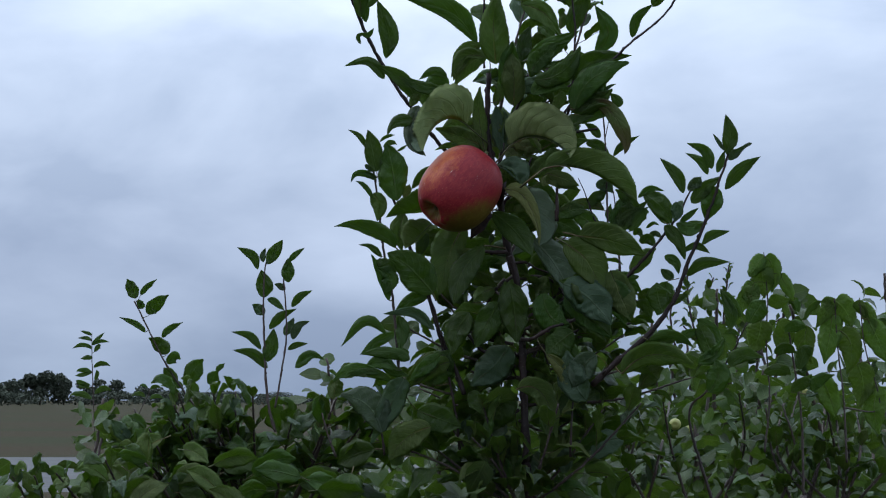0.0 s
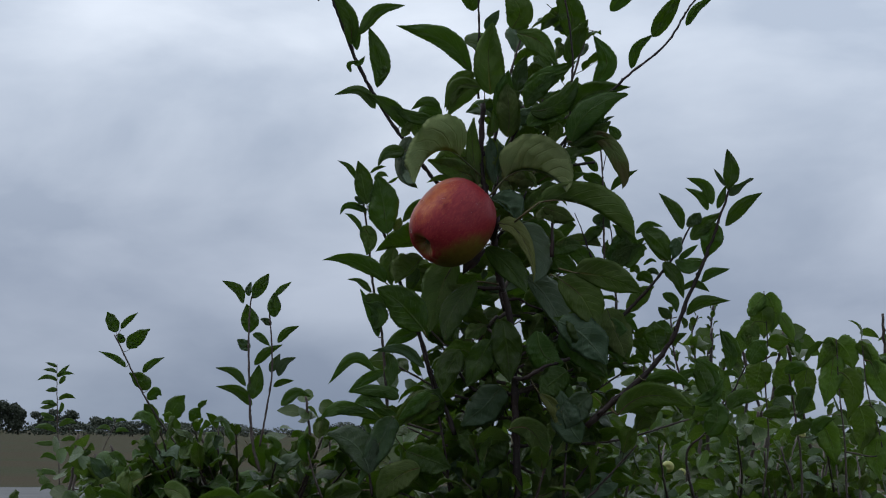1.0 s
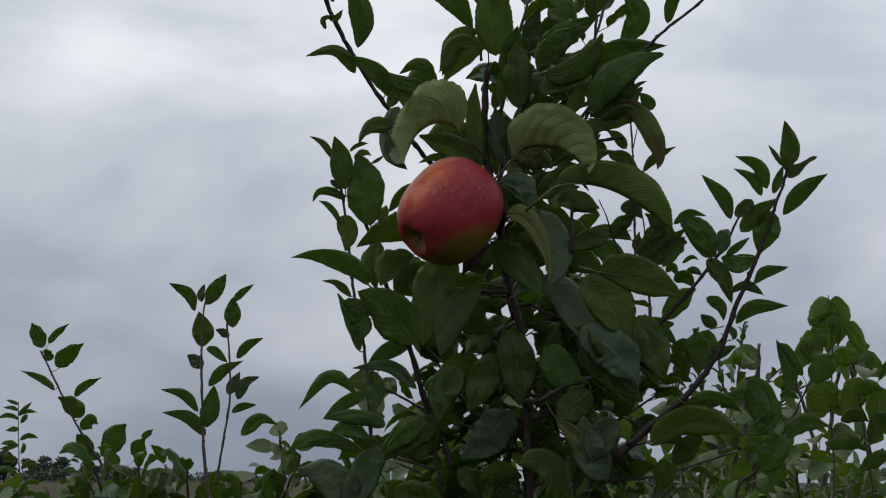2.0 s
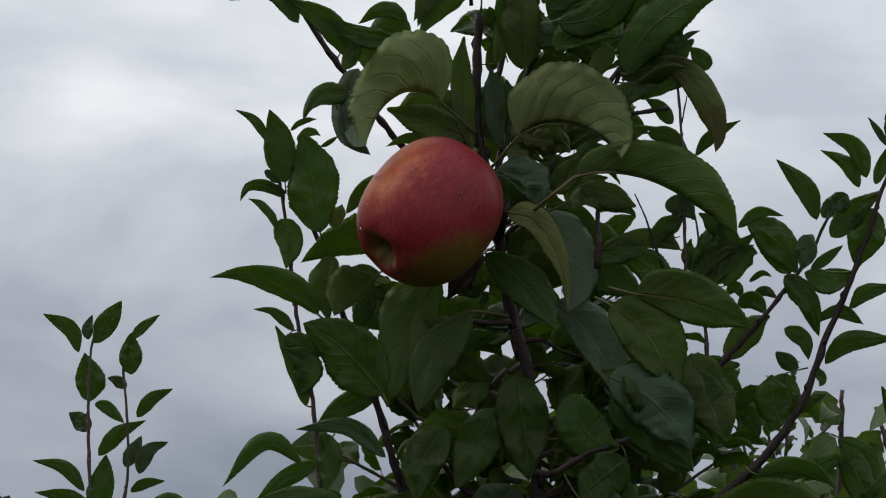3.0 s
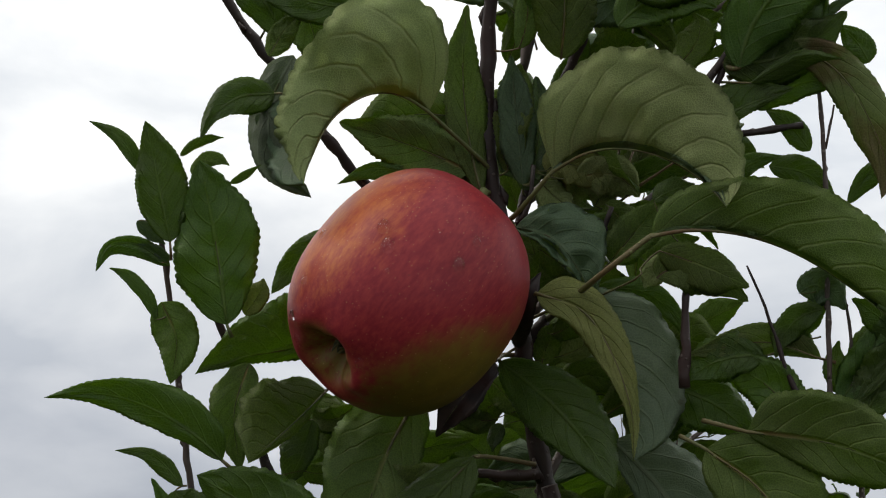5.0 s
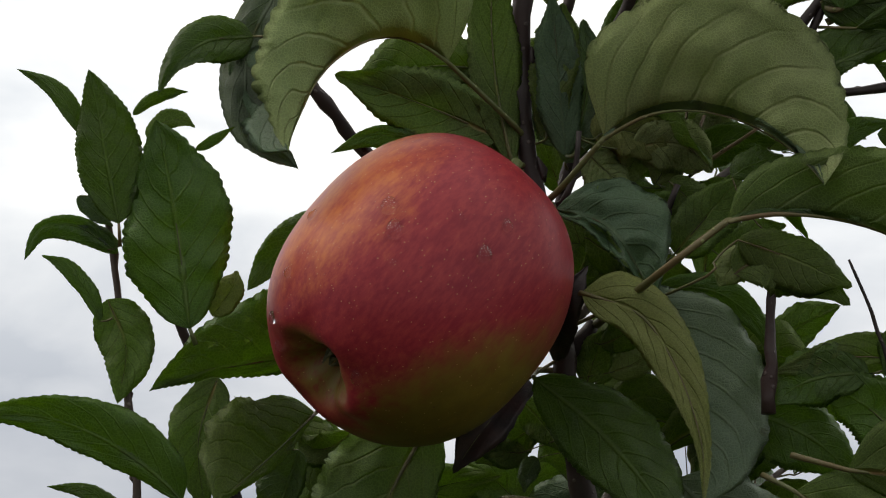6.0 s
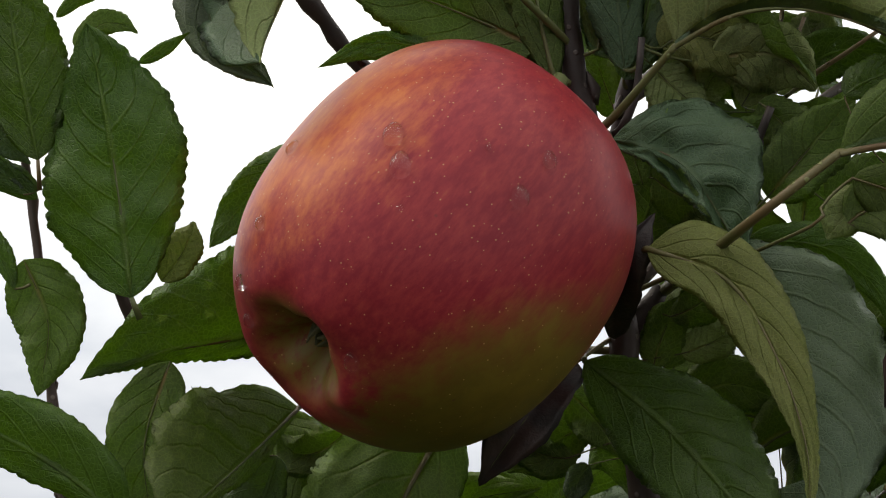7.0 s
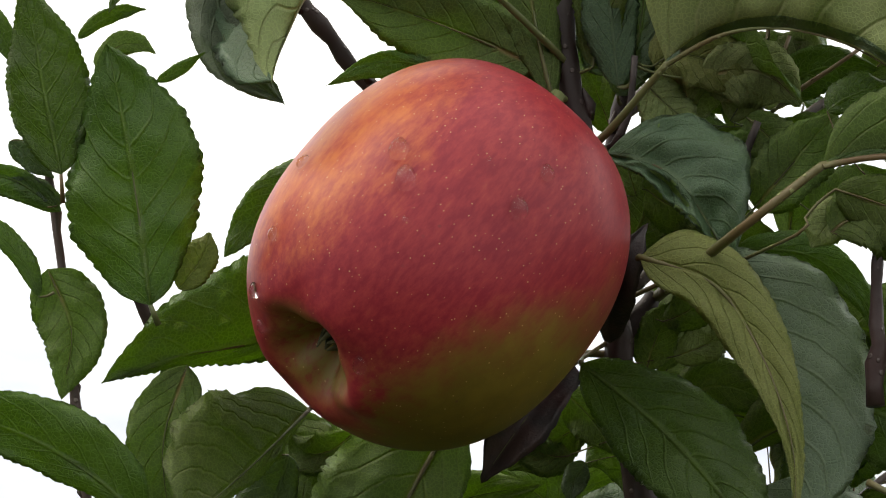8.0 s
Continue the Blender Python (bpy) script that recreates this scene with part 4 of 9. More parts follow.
blade(apple_tree, [(0.1123, -0.0100, 1.5695), (0.1222, -0.0113, 1.5751), (0.1309, -0.0125, 1.5782), (0.1425, -0.0138, 1.5774)], (0.0010, 0.0021, 0.0027, 0.0019, 0.0008), (0.0021, 0.0046, 0.0042, 0.0021, 0.0006), "t", (0, -40), stalk=(0.1028, -0.0038, 1.5701), rows=48)
blade(apple_tree, [(0.0981, -0.0050, 1.5538), (0.1100, -0.0075, 1.5617), (0.1267, -0.0100, 1.5682)], (0.0071, 0.0100, 0.0087, 0.0054, 0.0017), (0.0025, 0.0033, 0.0029, 0.0019, 0.0008), "t", (-10, 10), stalk=(0.0937, 0.0000, 1.5442), rows=64)
blade(apple_tree, [(-0.0580, -0.0084, 1.4889), (-0.0601, -0.0084, 1.5037), (-0.0625, -0.0084, 1.5183), (-0.0654, -0.0084, 1.5329), (-0.0678, -0.0084, 1.5427)], (0.0083, 0.0146, 0.0137, 0.0100, 0.0042), (0.0062, 0.0121, 0.0146, 0.0129, 0.0058), "t", (-8, -8), stalk=(-0.0564, -0.0071, 1.4850), rows=96)
blade(apple_tree, [(-0.0769, -0.0062, 1.5158), (-0.0802, -0.0062, 1.5308), (-0.0829, -0.0062, 1.5443), (-0.0855, -0.0062, 1.5556)], (0.0042, 0.0079, 0.0077, 0.0050, 0.0021), (0.0052, 0.0092, 0.0100, 0.0079, 0.0031), "t", (-8, -8), stalk=(-0.0765, -0.0051, 1.5100), rows=96)
blade(apple_tree, [(-0.0243, 0.0350, 1.4873), (-0.0379, 0.0267, 1.4826), (-0.0525, 0.0183, 1.4793), (-0.0686, 0.0100, 1.4734)], (0.0046, 0.0042, 0.0030, 0.0017, 0.0006), (0.0158, 0.0186, 0.0152, 0.0105, 0.0042), "t", (-25, 6), stalk=(-0.0149, 0.0450, 1.4905), root=(0.0040, 0.0500, 1.5263), rows=80)
blade(apple_tree, [(-0.0258, 0.0300, 1.4689), (-0.0374, 0.0090, 1.4564), (-0.0502, -0.0120, 1.4440)], (0.0013, 0.0025, 0.0027, 0.0021, 0.0008), (0.0094, 0.0151, 0.0180, 0.0176, 0.0101), "u", (-45, 10), stalk=(-0.0168, 0.0340, 1.4784), rows=88)
blade(apple_tree, [(-0.0590, -0.0084, 1.4446), (-0.0703, -0.0095, 1.4544), (-0.0849, -0.0106, 1.4624), (-0.0995, -0.0117, 1.4660), (-0.1171, -0.0128, 1.4645)], (0.0025, 0.0052, 0.0056, 0.0042, 0.0008), (0.0079, 0.0100, 0.0087, 0.0052, 0.0019), "t", (-15, 16), stalk=(-0.0515, -0.0062, 1.4382), rows=88)
blade(apple_tree, [(-0.0720, -0.0029, 1.4362), (-0.0819, -0.0029, 1.4464), (-0.0942, -0.0029, 1.4479)], (0.0021, 0.0038, 0.0038, 0.0021, 0.0008), (0.0017, 0.0027, 0.0021, 0.0015, 0.0006), "t", (0, -20), rows=48)
blade(apple_tree, [(-0.0241, -0.0095, 1.4021), (-0.0367, -0.0106, 1.4165), (-0.0492, -0.0117, 1.4288), (-0.0672, -0.0128, 1.4399)], (0.0104, 0.0156, 0.0150, 0.0104, 0.0046), (0.0104, 0.0170, 0.0175, 0.0137, 0.0062), "t", (-10, 8), stalk=(-0.0215, -0.0084, 1.3950), rows=88)
blade(apple_tree, [(0.0049, 0.0500, 1.4684), (-0.0059, 0.0350, 1.4478), (-0.0130, 0.0200, 1.4253), (-0.0190, 0.0050, 1.4000)], (0.0095, 0.0123, 0.0123, 0.0101, 0.0042), (0.0131, 0.0190, 0.0190, 0.0144, 0.0059), "u", (-12, 10), rows=88)
blade(apple_tree, [(-0.0376, 0.0120, 1.5790), (-0.0451, 0.0053, 1.5611), (-0.0427, -0.0013, 1.5419), (-0.0310, -0.0080, 1.5307)], (0.0063, 0.0073, 0.0075, 0.0063, 0.0029), (0.0059, 0.0063, 0.0071, 0.0059, 0.0025), "l", (0, -5), crumple=0.25, rows=80)
blade(apple_tree, [(0.0231, 0.0100, 1.4469), (0.0089, 0.0033, 1.4316), (-0.0003, -0.0033, 1.4148), (-0.0053, -0.0100, 1.3919)], (0.0073, 0.0121, 0.0138, 0.0109, 0.0046), (0.0052, 0.0096, 0.0113, 0.0092, 0.0038), "t", (12, -12), stalk=(0.0289, 0.0240, 1.4472), root=(0.0438, 0.0280, 1.4449), rows=80)
blade(apple_tree, [(0.0314, 0.0250, 1.4790), (0.0475, 0.0133, 1.4657), (0.0606, 0.0017, 1.4504), (0.0689, -0.0100, 1.4368)], (0.0063, 0.0113, 0.0126, 0.0101, 0.0042), (0.0059, 0.0105, 0.0113, 0.0084, 0.0031), "t", (-10, 10), stalk=(0.0324, 0.0350, 1.4814), root=(0.0396, 0.0360, 1.4811), rows=88)
blade(apple_tree, [(0.0557, 0.0150, 1.5020), (0.0693, 0.0100, 1.4878), (0.0756, 0.0050, 1.4699), (0.0752, 0.0000, 1.4461)], (0.0080, 0.0155, 0.0176, 0.0168, 0.0096), (0.0017, 0.0021, 0.0021, 0.0021, 0.0010), "l", (-10, -50), stalk=(0.0455, 0.0300, 1.5004), rows=88)
blade(apple_tree, [(0.0430, 0.0080, 1.5008), (0.0586, 0.0030, 1.4948), (0.0686, -0.0020, 1.4790), (0.0743, -0.0070, 1.4612), (0.0748, -0.0120, 1.4457)], (0.0088, 0.0083, 0.0063, 0.0033, 0.0013), (0.0058, 0.0067, 0.0052, 0.0027, 0.0008), "p", (-12, 18), stalk=(0.0382, 0.0360, 1.4959), rows=80)
blade(apple_tree, [(0.0690, 0.0260, 1.4531), (0.0848, 0.0207, 1.4367), (0.0974, 0.0153, 1.4168), (0.1067, 0.0100, 1.3949)], (0.0122, 0.0173, 0.0164, 0.0122, 0.0053), (0.0053, 0.0084, 0.0088, 0.0063, 0.0025), "l", (-12, 12), stalk=(0.0527, 0.0340, 1.4568), root=(0.0449, 0.0360, 1.4546), rows=80)
leaf(apple_tree, (0.0979, -0.01, 1.4110), (0.1216, -0.015, 1.3967), (0.1422, -0.0175, 1.3723), (0.0184, -10), (0.0158, 10), "g", (0.1215, -0.0012, 1.4020), rows=72)
leaf(apple_tree, (0.1078, -0.0075, 1.4197), (0.1247, -0.012, 1.3964), (0.1408, -0.0137, 1.3633), (0.0149, -8), (0.0149, 12), "t", (0.1215, -0.0012, 1.4020), rows=72)
blade(apple_tree, [(0.1117, -0.0100, 1.4556), (0.1376, -0.0117, 1.4523), (0.1583, -0.0133, 1.4452), (0.1744, -0.0150, 1.4372)], (0.0137, 0.0166, 0.0154, 0.0114, 0.0046), (0.0042, 0.0096, 0.0116, 0.0096, 0.0031), "u", (8, -10), stalk=(0.0972, -0.0062, 1.4593), rows=88)
blade(apple_tree, [(0.0857, 0.0240, 1.4722), (0.1035, 0.0200, 1.4647), (0.1178, 0.0160, 1.4521)], (0.0072, 0.0101, 0.0088, 0.0059, 0.0021), (0.0063, 0.0110, 0.0110, 0.0063, 0.0021), "t", (-8, 8), stalk=(0.0785, 0.0300, 1.4707), rows=64)
blade(apple_tree, [(0.0983, -0.0080, 1.4499), (0.1180, -0.0100, 1.4345), (0.1348, -0.0120, 1.4035)], (0.0114, 0.0177, 0.0183, 0.0146, 0.0062), (0.0094, 0.0146, 0.0150, 0.0114, 0.0046), "u", (-6, 8), stalk=(0.0901, -0.0025, 1.4542), rows=80)
leaf(apple_tree, (0.1417, -0.0075, 1.4236), (0.1509, -0.01, 1.3999), (0.1616, -0.0105, 1.3764), (0.0145, -5), (0.0131, 5), "u", (0.146, -0.0012, 1.4150), rows=72)
blade(apple_tree, [(0.0637, 0.0220, 1.5036), (0.0790, 0.0207, 1.5020), (0.0896, 0.0193, 1.4936), (0.0945, 0.0180, 1.4822)], (0.0032, 0.0048, 0.0044, 0.0029, 0.0013), (0.0017, 0.0038, 0.0034, 0.0021, 0.0008), "t", (0, -25), stalk=(0.0561, 0.0300, 1.5001), root=(0.0380, 0.0360, 1.4917), rows=64)
leaf(apple_tree, (0.0829, -0.0038, 1.5146), (0.0979, -0.0062, 1.5094), (0.1123, -0.0075, 1.5028), (0.0062, 5), (0.0087, -20), "u", (0.075, -0.005, 1.5051), root=(0.0475, 0.04, 1.4936), rows=40)
blade(apple_tree, [(0.0362, 0.0200, 1.5232), (0.0503, 0.0150, 1.5180), (0.0625, 0.0100, 1.4998)], (0.0059, 0.0139, 0.0160, 0.0105, 0.0042), (0.0021, 0.0038, 0.0046, 0.0034, 0.0017), "g", (-12, 22), stalk=(0.0355, 0.0300, 1.5254), root=(0.0314, 0.0360, 1.5267), crumple=0.3, rows=72)
leaf(apple_tree, (0.0679, 0.028, 1.5124), (0.0758, 0.026, 1.5219), (0.085, 0.024, 1.5329), (0.0071, -5), (0.0081, 10), "u", (0.061, 0.028, 1.5056), root=(0.0475, 0.04, 1.4936), rows=40)
leaf(apple_tree, (0.0661, 0.032, 1.5319), (0.0728, 0.03, 1.5257), (0.0783, 0.028, 1.5186), (0.0055, 0), (0.0069, 0), "u", (0.0682, 0.028, 1.5301), rows=40)
leaf(apple_tree, (0.0247, 0.03, 1.5359), (0.0189, 0.03, 1.5677), (0.0199, 0.03, 1.5979), (0.0068, 0), (0.0073, -10), "u", (0.0292, 0.036, 1.5362), rows=72)
leaf(apple_tree, (0.0389, 0.032, 1.5382), (0.0366, 0.032, 1.5594), (0.0345, 0.032, 1.5812), (0.0064, 10), (0.0064, -10), "g", (0.0416, 0.026, 1.5384), rows=72)
leaf(apple_tree, (0.0463, 0.032, 1.5426), (0.0558, 0.032, 1.5447), (0.0686, 0.032, 1.5364), (0.0077, 0), (0.0077, 0), "p", (0.0422, 0.026, 1.5433), rows=40)
leaf(apple_tree, (0.056, 0.032, 1.5172), (0.0634, 0.032, 1.5236), (0.0736, 0.032, 1.5226), (0.0056, 0), (0.0056, 0), "u", (0.0623, 0.028, 1.5151), rows=40)
leaf(apple_tree, (0.0509, 0.02, 1.5792), (0.0515, 0.015, 1.6049), (0.0478, 0.02, 1.6300), (0.0115, -5), (0.0110, 5), "u", (0.0561, 0.024, 1.5883), root=(0.0569, 0.042, 1.5845), rows=72)
leaf(apple_tree, (0.027, 0.026, 1.6271), (0.01, 0.026, 1.6194), (-0.0038, 0.026, 1.5982), (0.0089, 5), (0.0100, -20), "u", (0.0278, 0.036, 1.6078), rows=72)
leaf(apple_tree, (-0.0098, 0.024, 1.5984), (-0.0212, 0.024, 1.6028), (-0.0333, 0.024, 1.5971), (0.0050, -20), (0.0070, 0), "t", rows=40)
blade(apple_tree, [(-0.0434, 0.0040, 1.5657), (-0.0550, -0.0001, 1.5640), (-0.0632, -0.0043, 1.5574), (-0.0674, -0.0084, 1.5491)], (0.0058, 0.0069, 0.0046, 0.0021, 0.0008), (0.0046, 0.0063, 0.0061, 0.0035, 0.0013), "t", (8, -8), stalk=(-0.0393, -0.0040, 1.5643), root=(-0.0303, 0.0500, 1.5611), rows=64)
leaf(apple_tree, (-0.0348, 0.03, 1.6012), (-0.0316, 0.03, 1.5885), (-0.0262, 0.03, 1.5736), (0.0095, 5), (0.0074, -5), "u", (-0.0497, 0.05, 1.5870), rows=40)
leaf(apple_tree, (0.0208, 0.03, 1.5422), (0.0027, 0.03, 1.5501), (-0.0225, 0.03, 1.5583), (0.0102, 0), (0.0097, 0), "u", (0.0277, 0.036, 1.5426), rows=72)
leaf(apple_tree, (0.0256, 0.032, 1.5339), (0.0166, 0.032, 1.5423), (0.0101, 0.032, 1.5567), (0.0085, 5), (0.0085, -5), "u", (0.0295, 0.036, 1.5347), rows=40)
blade(apple_tree, [(0.0028, 0.0300, 1.5410), (-0.0110, 0.0290, 1.5427), (-0.0230, 0.0280, 1.5374)], (0.0030, 0.0042, 0.0038, 0.0025, 0.0008), (0.0017, 0.0025, 0.0023, 0.0017, 0.0006), "t", (-15, 5), rows=48)
blade(apple_tree, [(-0.0798, 0.0000, 1.4966), (-0.0747, 0.0000, 1.4841), (-0.0766, 0.0000, 1.4696)], (0.0058, 0.0079, 0.0075, 0.0058, 0.0021), (0.0054, 0.0075, 0.0069, 0.0046, 0.0017), "u", (0, -8), rows=56)
blade(apple_tree, [(-0.0861, -0.0020, 1.5387), (-0.0941, -0.0020, 1.5501), (-0.1042, -0.0020, 1.5557)], (0.0017, 0.0025, 0.0023, 0.0017, 0.0006), (0.0017, 0.0029, 0.0029, 0.0021, 0.0008), "t", (8, -12), rows=48)
blade(apple_tree, [(-0.0770, -0.0010, 1.5085), (-0.0879, -0.0010, 1.5153), (-0.0971, -0.0010, 1.5142), (-0.1014, -0.0010, 1.5062)], (0.0021, 0.0038, 0.0042, 0.0029, 0.0010), (0.0021, 0.0029, 0.0025, 0.0021, 0.0010), "t", (-5, 5), rows=48)
leaf(apple_tree, (-0.077, -0.0007, 1.5102), (-0.0827, -0.0007, 1.5133), (-0.088, -0.0007, 1.5153), (0.0029, 0), (0.0025, 0), "g", (-0.0799, -0.0014, 1.5093), rows=40)
leaf(apple_tree, (-0.0814, -0.0007, 1.4908), (-0.0877, -0.0007, 1.5017), (-0.097, -0.0007, 1.5075), (0.0021, 0), (0.0029, -10), "t", (-0.0783, -0.0014, 1.4917), rows=40)
leaf(apple_tree, (-0.074, -0.0018, 1.5443), (-0.0674, -0.0018, 1.5490), (-0.0599, -0.0018, 1.5505), (0.0019, 0), (0.0017, -20), "t", rows=40)
leaf(apple_tree, (-0.0576, -0.0018, 1.5356), (-0.0531, -0.0018, 1.5382), (-0.0476, -0.0018, 1.5418), (0.0013, 0), (0.0015, -20), "t", rows=40)
leaf(apple_tree, (-0.0704, -0.0018, 1.5385), (-0.0642, -0.0018, 1.5432), (-0.0579, -0.0018, 1.5413), (0.0029, 0), (0.0021, 0), "u", rows=40)
leaf(apple_tree, (-0.088, -0.0007, 1.5230), (-0.0838, -0.0007, 1.5195), (-0.0786, -0.0007, 1.5154), (0.0025, 0), (0.0025, 0), "g", (-0.0822, -0.0014, 1.5226), rows=40)
leaf(apple_tree, (-0.0526, -0.0018, 1.4926), (-0.0481, -0.0018, 1.4989), (-0.0464, -0.0018, 1.5045), (0.0042, 0), (0.0037, 0), "p", rows=40)
blade(apple_tree, [(-0.0258, 0.0400, 1.5221), (-0.0363, 0.0400, 1.5125), (-0.0447, 0.0400, 1.5013)], (0.0042, 0.0055, 0.0051, 0.0038, 0.0017), (0.0034, 0.0047, 0.0047, 0.0038, 0.0017), "t", (0, 0), rows=56)
leaf(apple_tree, (-0.0303, 0.036, 1.4592), (-0.0335, 0.036, 1.4486), (-0.0397, 0.036, 1.4359), (0.0042, 0), (0.0081, 0), "g", (-0.0485, 0.0288, 1.4532), rows=40)
leaf(apple_tree, (-0.0168, 0.055, 1.4645), (-0.0253, 0.055, 1.4598), (-0.0307, 0.055, 1.4651), (0.0051, 0), (0.0051, 0), "u", rows=40)
leaf(apple_tree, (-0.0334, 0.036, 1.4423), (-0.027, 0.036, 1.4413), (-0.0164, 0.036, 1.4413), (0.0038, 0), (0.0038, 0), "u", (-0.0434, 0.0288, 1.4388), rows=40)
leaf(apple_tree, (-0.0744, -0.004, 1.4349), (-0.0681, -0.004, 1.4287), (-0.0514, -0.004, 1.4226), (0.0062, 0), (0.0062, 0), "t", (-0.0709, -0.0014, 1.4365), rows=40)
leaf(apple_tree, (-0.0269, 0.036, 1.4254), (-0.0206, 0.036, 1.4296), (-0.012, 0.036, 1.4255), (0.0046, 0), (0.0046, 0), "u", (-0.0367, 0.0288, 1.4208), rows=40)
leaf(apple_tree, (-0.0164, 0.032, 1.4338), (0.0006, 0.032, 1.4361), (0.0175, 0.032, 1.4448), (0.0085, 0), (0.0085, 0), "u", (-0.0389, 0.0288, 1.4263), rows=72)
leaf(apple_tree, (0.0323, 0.05, 1.4666), (0.0248, 0.05, 1.4622), (0.0164, 0.05, 1.4568), (0.0059, 0), (0.0059, 0), "u", (0.0417, 0.036, 1.4684), rows=40)
leaf(apple_tree, (0.0068, 0.055, 1.4515), (-0.0038, 0.055, 1.4535), (-0.0081, 0.055, 1.4599), (0.0051, 0), (0.0043, 0), "u", rows=40)
leaf(apple_tree, (-0.0707, -0.0051, 1.4029), (-0.0649, -0.0051, 1.4172), (-0.0783, -0.0051, 1.4264), (0.0079, 0), (0.0079, 0), "t", (-0.0633, -0.0014, 1.4053), rows=40)
leaf(apple_tree, (-0.0655, -0.004, 1.3956), (-0.0721, -0.004, 1.4173), (-0.0823, -0.004, 1.4389), (0.0043, 0), (0.0050, 0), "t", (-0.0621, -0.0014, 1.3956), rows=72)
leaf(apple_tree, (-0.0462, -0.0084, 1.3401), (-0.0639, -0.0084, 1.3473), (-0.0917, -0.0084, 1.3452), (0.0071, 0), (0.0057, -10), "t", (-0.0544, -0.0014, 1.3390), rows=72)
leaf(apple_tree, (-0.0605, -0.0073, 1.3312), (-0.0747, -0.0073, 1.3384), (-0.089, -0.0073, 1.3296), (0.0071, 0), (0.0057, 0), "t", (-0.0536, -0.0014, 1.3307), rows=40)
leaf(apple_tree, (-0.0747, -0.0106, 1.3276), (-0.0996, -0.0106, 1.3314), (-0.1173, -0.0106, 1.3200), (0.0071, 0), (0.0056, 0), "t", rows=72)
leaf(apple_tree, (-0.064, -0.0106, 1.3206), (-0.0817, -0.0106, 1.3277), (-0.1031, -0.0106, 1.3260), (0.0049, 0), (0.0049, 0), "t", (-0.0529, -0.0014, 1.3224), rows=72)
leaf(apple_tree, (-0.0089, 0.015, 1.3384), (-0.025, 0.015, 1.3312), (-0.0429, 0.015, 1.3163), (0.0086, -10), (0.0107, 10), "u", (-0.0124, 0.026, 1.3355), rows=72)
leaf(apple_tree, (-0.0251, 0.024, 1.3170), (-0.0178, 0.024, 1.3349), (-0.0089, 0.024, 1.3492), (0.0144, 0), (0.0144, 0), "t", (-0.0089, 0.026, 1.3182), rows=72)
leaf(apple_tree, (0.0786, -0.0063, 1.4021), (0.0857, -0.0063, 1.3806), (0.1034, -0.0063, 1.3735), (0.0136, 0), (0.0143, 0), "t", rows=72)
leaf(apple_tree, (0.0467, 0.02, 1.3525), (0.0323, 0.02, 1.3347), (0.0108, 0.02, 1.3161), (0.0172, 0), (0.0151, 0), "g", (0.0533, 0.028, 1.3509), rows=72)
leaf(apple_tree, (0.0818, -0.01, 1.3450), (0.096, -0.01, 1.3307), (0.0995, -0.01, 1.3130), (0.0056, 0), (0.0064, 0), "p", (0.0722, -0.005, 1.3620), rows=72)
leaf(apple_tree, (0.128, -0.01, 1.3449), (0.1138, -0.01, 1.3307), (0.1066, -0.01, 1.3129), (0.0128, 0), (0.0121, 0), "g", (0.1407, -0.0025, 1.3301), rows=72)
leaf(apple_tree, (0.1069, -0.0075, 1.3663), (0.0926, -0.0075, 1.3557), (0.0819, -0.0075, 1.3451), (0.0142, 0), (0.0128, 0), "t", (0.103, -0.005, 1.3758), rows=40)
leaf(apple_tree, (0.1409, -0.0088, 1.4125), (0.1497, -0.0088, 1.3947), (0.155, -0.0088, 1.3733), (0.0142, 0), (0.0129, 0), "t", (0.1416, -0.0012, 1.4127), rows=72)
leaf(apple_tree, (0.1529, -0.01, 1.3271), (0.1813, -0.0125, 1.3447), (0.2202, -0.015, 1.3339), (0.0143, 10), (0.0107, -20), "u", (0.1461, -0.0025, 1.3342), rows=72)
leaf(apple_tree, (0.178, -0.01, 1.3582), (0.1993, -0.01, 1.3624), (0.2192, -0.01, 1.3511), (0.0057, 0), (0.0043, -20), "t", (0.1712, -0.0025, 1.3627), rows=72)
leaf(apple_tree, (0.1889, -0.0075, 1.3874), (0.1854, -0.0075, 1.3999), (0.1855, -0.0075, 1.4123), (0.0100, 0), (0.0107, 0), "t", (0.1903, -0.0025, 1.3864), rows=40)
leaf(apple_tree, (0.1214, -0.005, 1.4019), (0.1107, -0.005, 1.4091), (0.0929, -0.005, 1.4145), (0.0071, 0), (0.0071, 0), "t", (0.1215, -0.0012, 1.4020), rows=40)
leaf(apple_tree, (0.0505, 0.024, 1.3078), (0.0375, 0.024, 1.2922), (0.0271, 0.024, 1.2715), (0.0155, 0), (0.0155, 0), "t", (0.0561, 0.028, 1.3077), rows=72)
leaf(apple_tree, (0.0552, 0.01, 1.3128), (0.0785, 0.01, 1.3075), (0.0915, 0.01, 1.2660), (0.0114, -5), (0.0104, 10), "u", (0.0556, 0.028, 1.3130), rows=72)
leaf(apple_tree, (0.1193, -0.01, 1.3021), (0.1063, -0.01, 1.3228), (0.1012, -0.01, 1.3487), (0.0145, 0), (0.0135, 0), "g", (0.1139, -0.0025, 1.3094), rows=72)
leaf(apple_tree, (-0.0391, 0.02, 1.2923), (-0.0186, 0.02, 1.2848), (0.002, 0.02, 1.2774), (0.0133, 0), (0.0154, 0), "t", (-0.0504, -0.0014, 1.3099), rows=72)
leaf(apple_tree, (-0.0722, -0.015, 1.2718), (-0.0852, -0.015, 1.2970), (-0.1107, -0.015, 1.3070), (0.0122, 10), (0.0173, -5), "g", (-0.0722, -0.0106, 1.2718), rows=72)
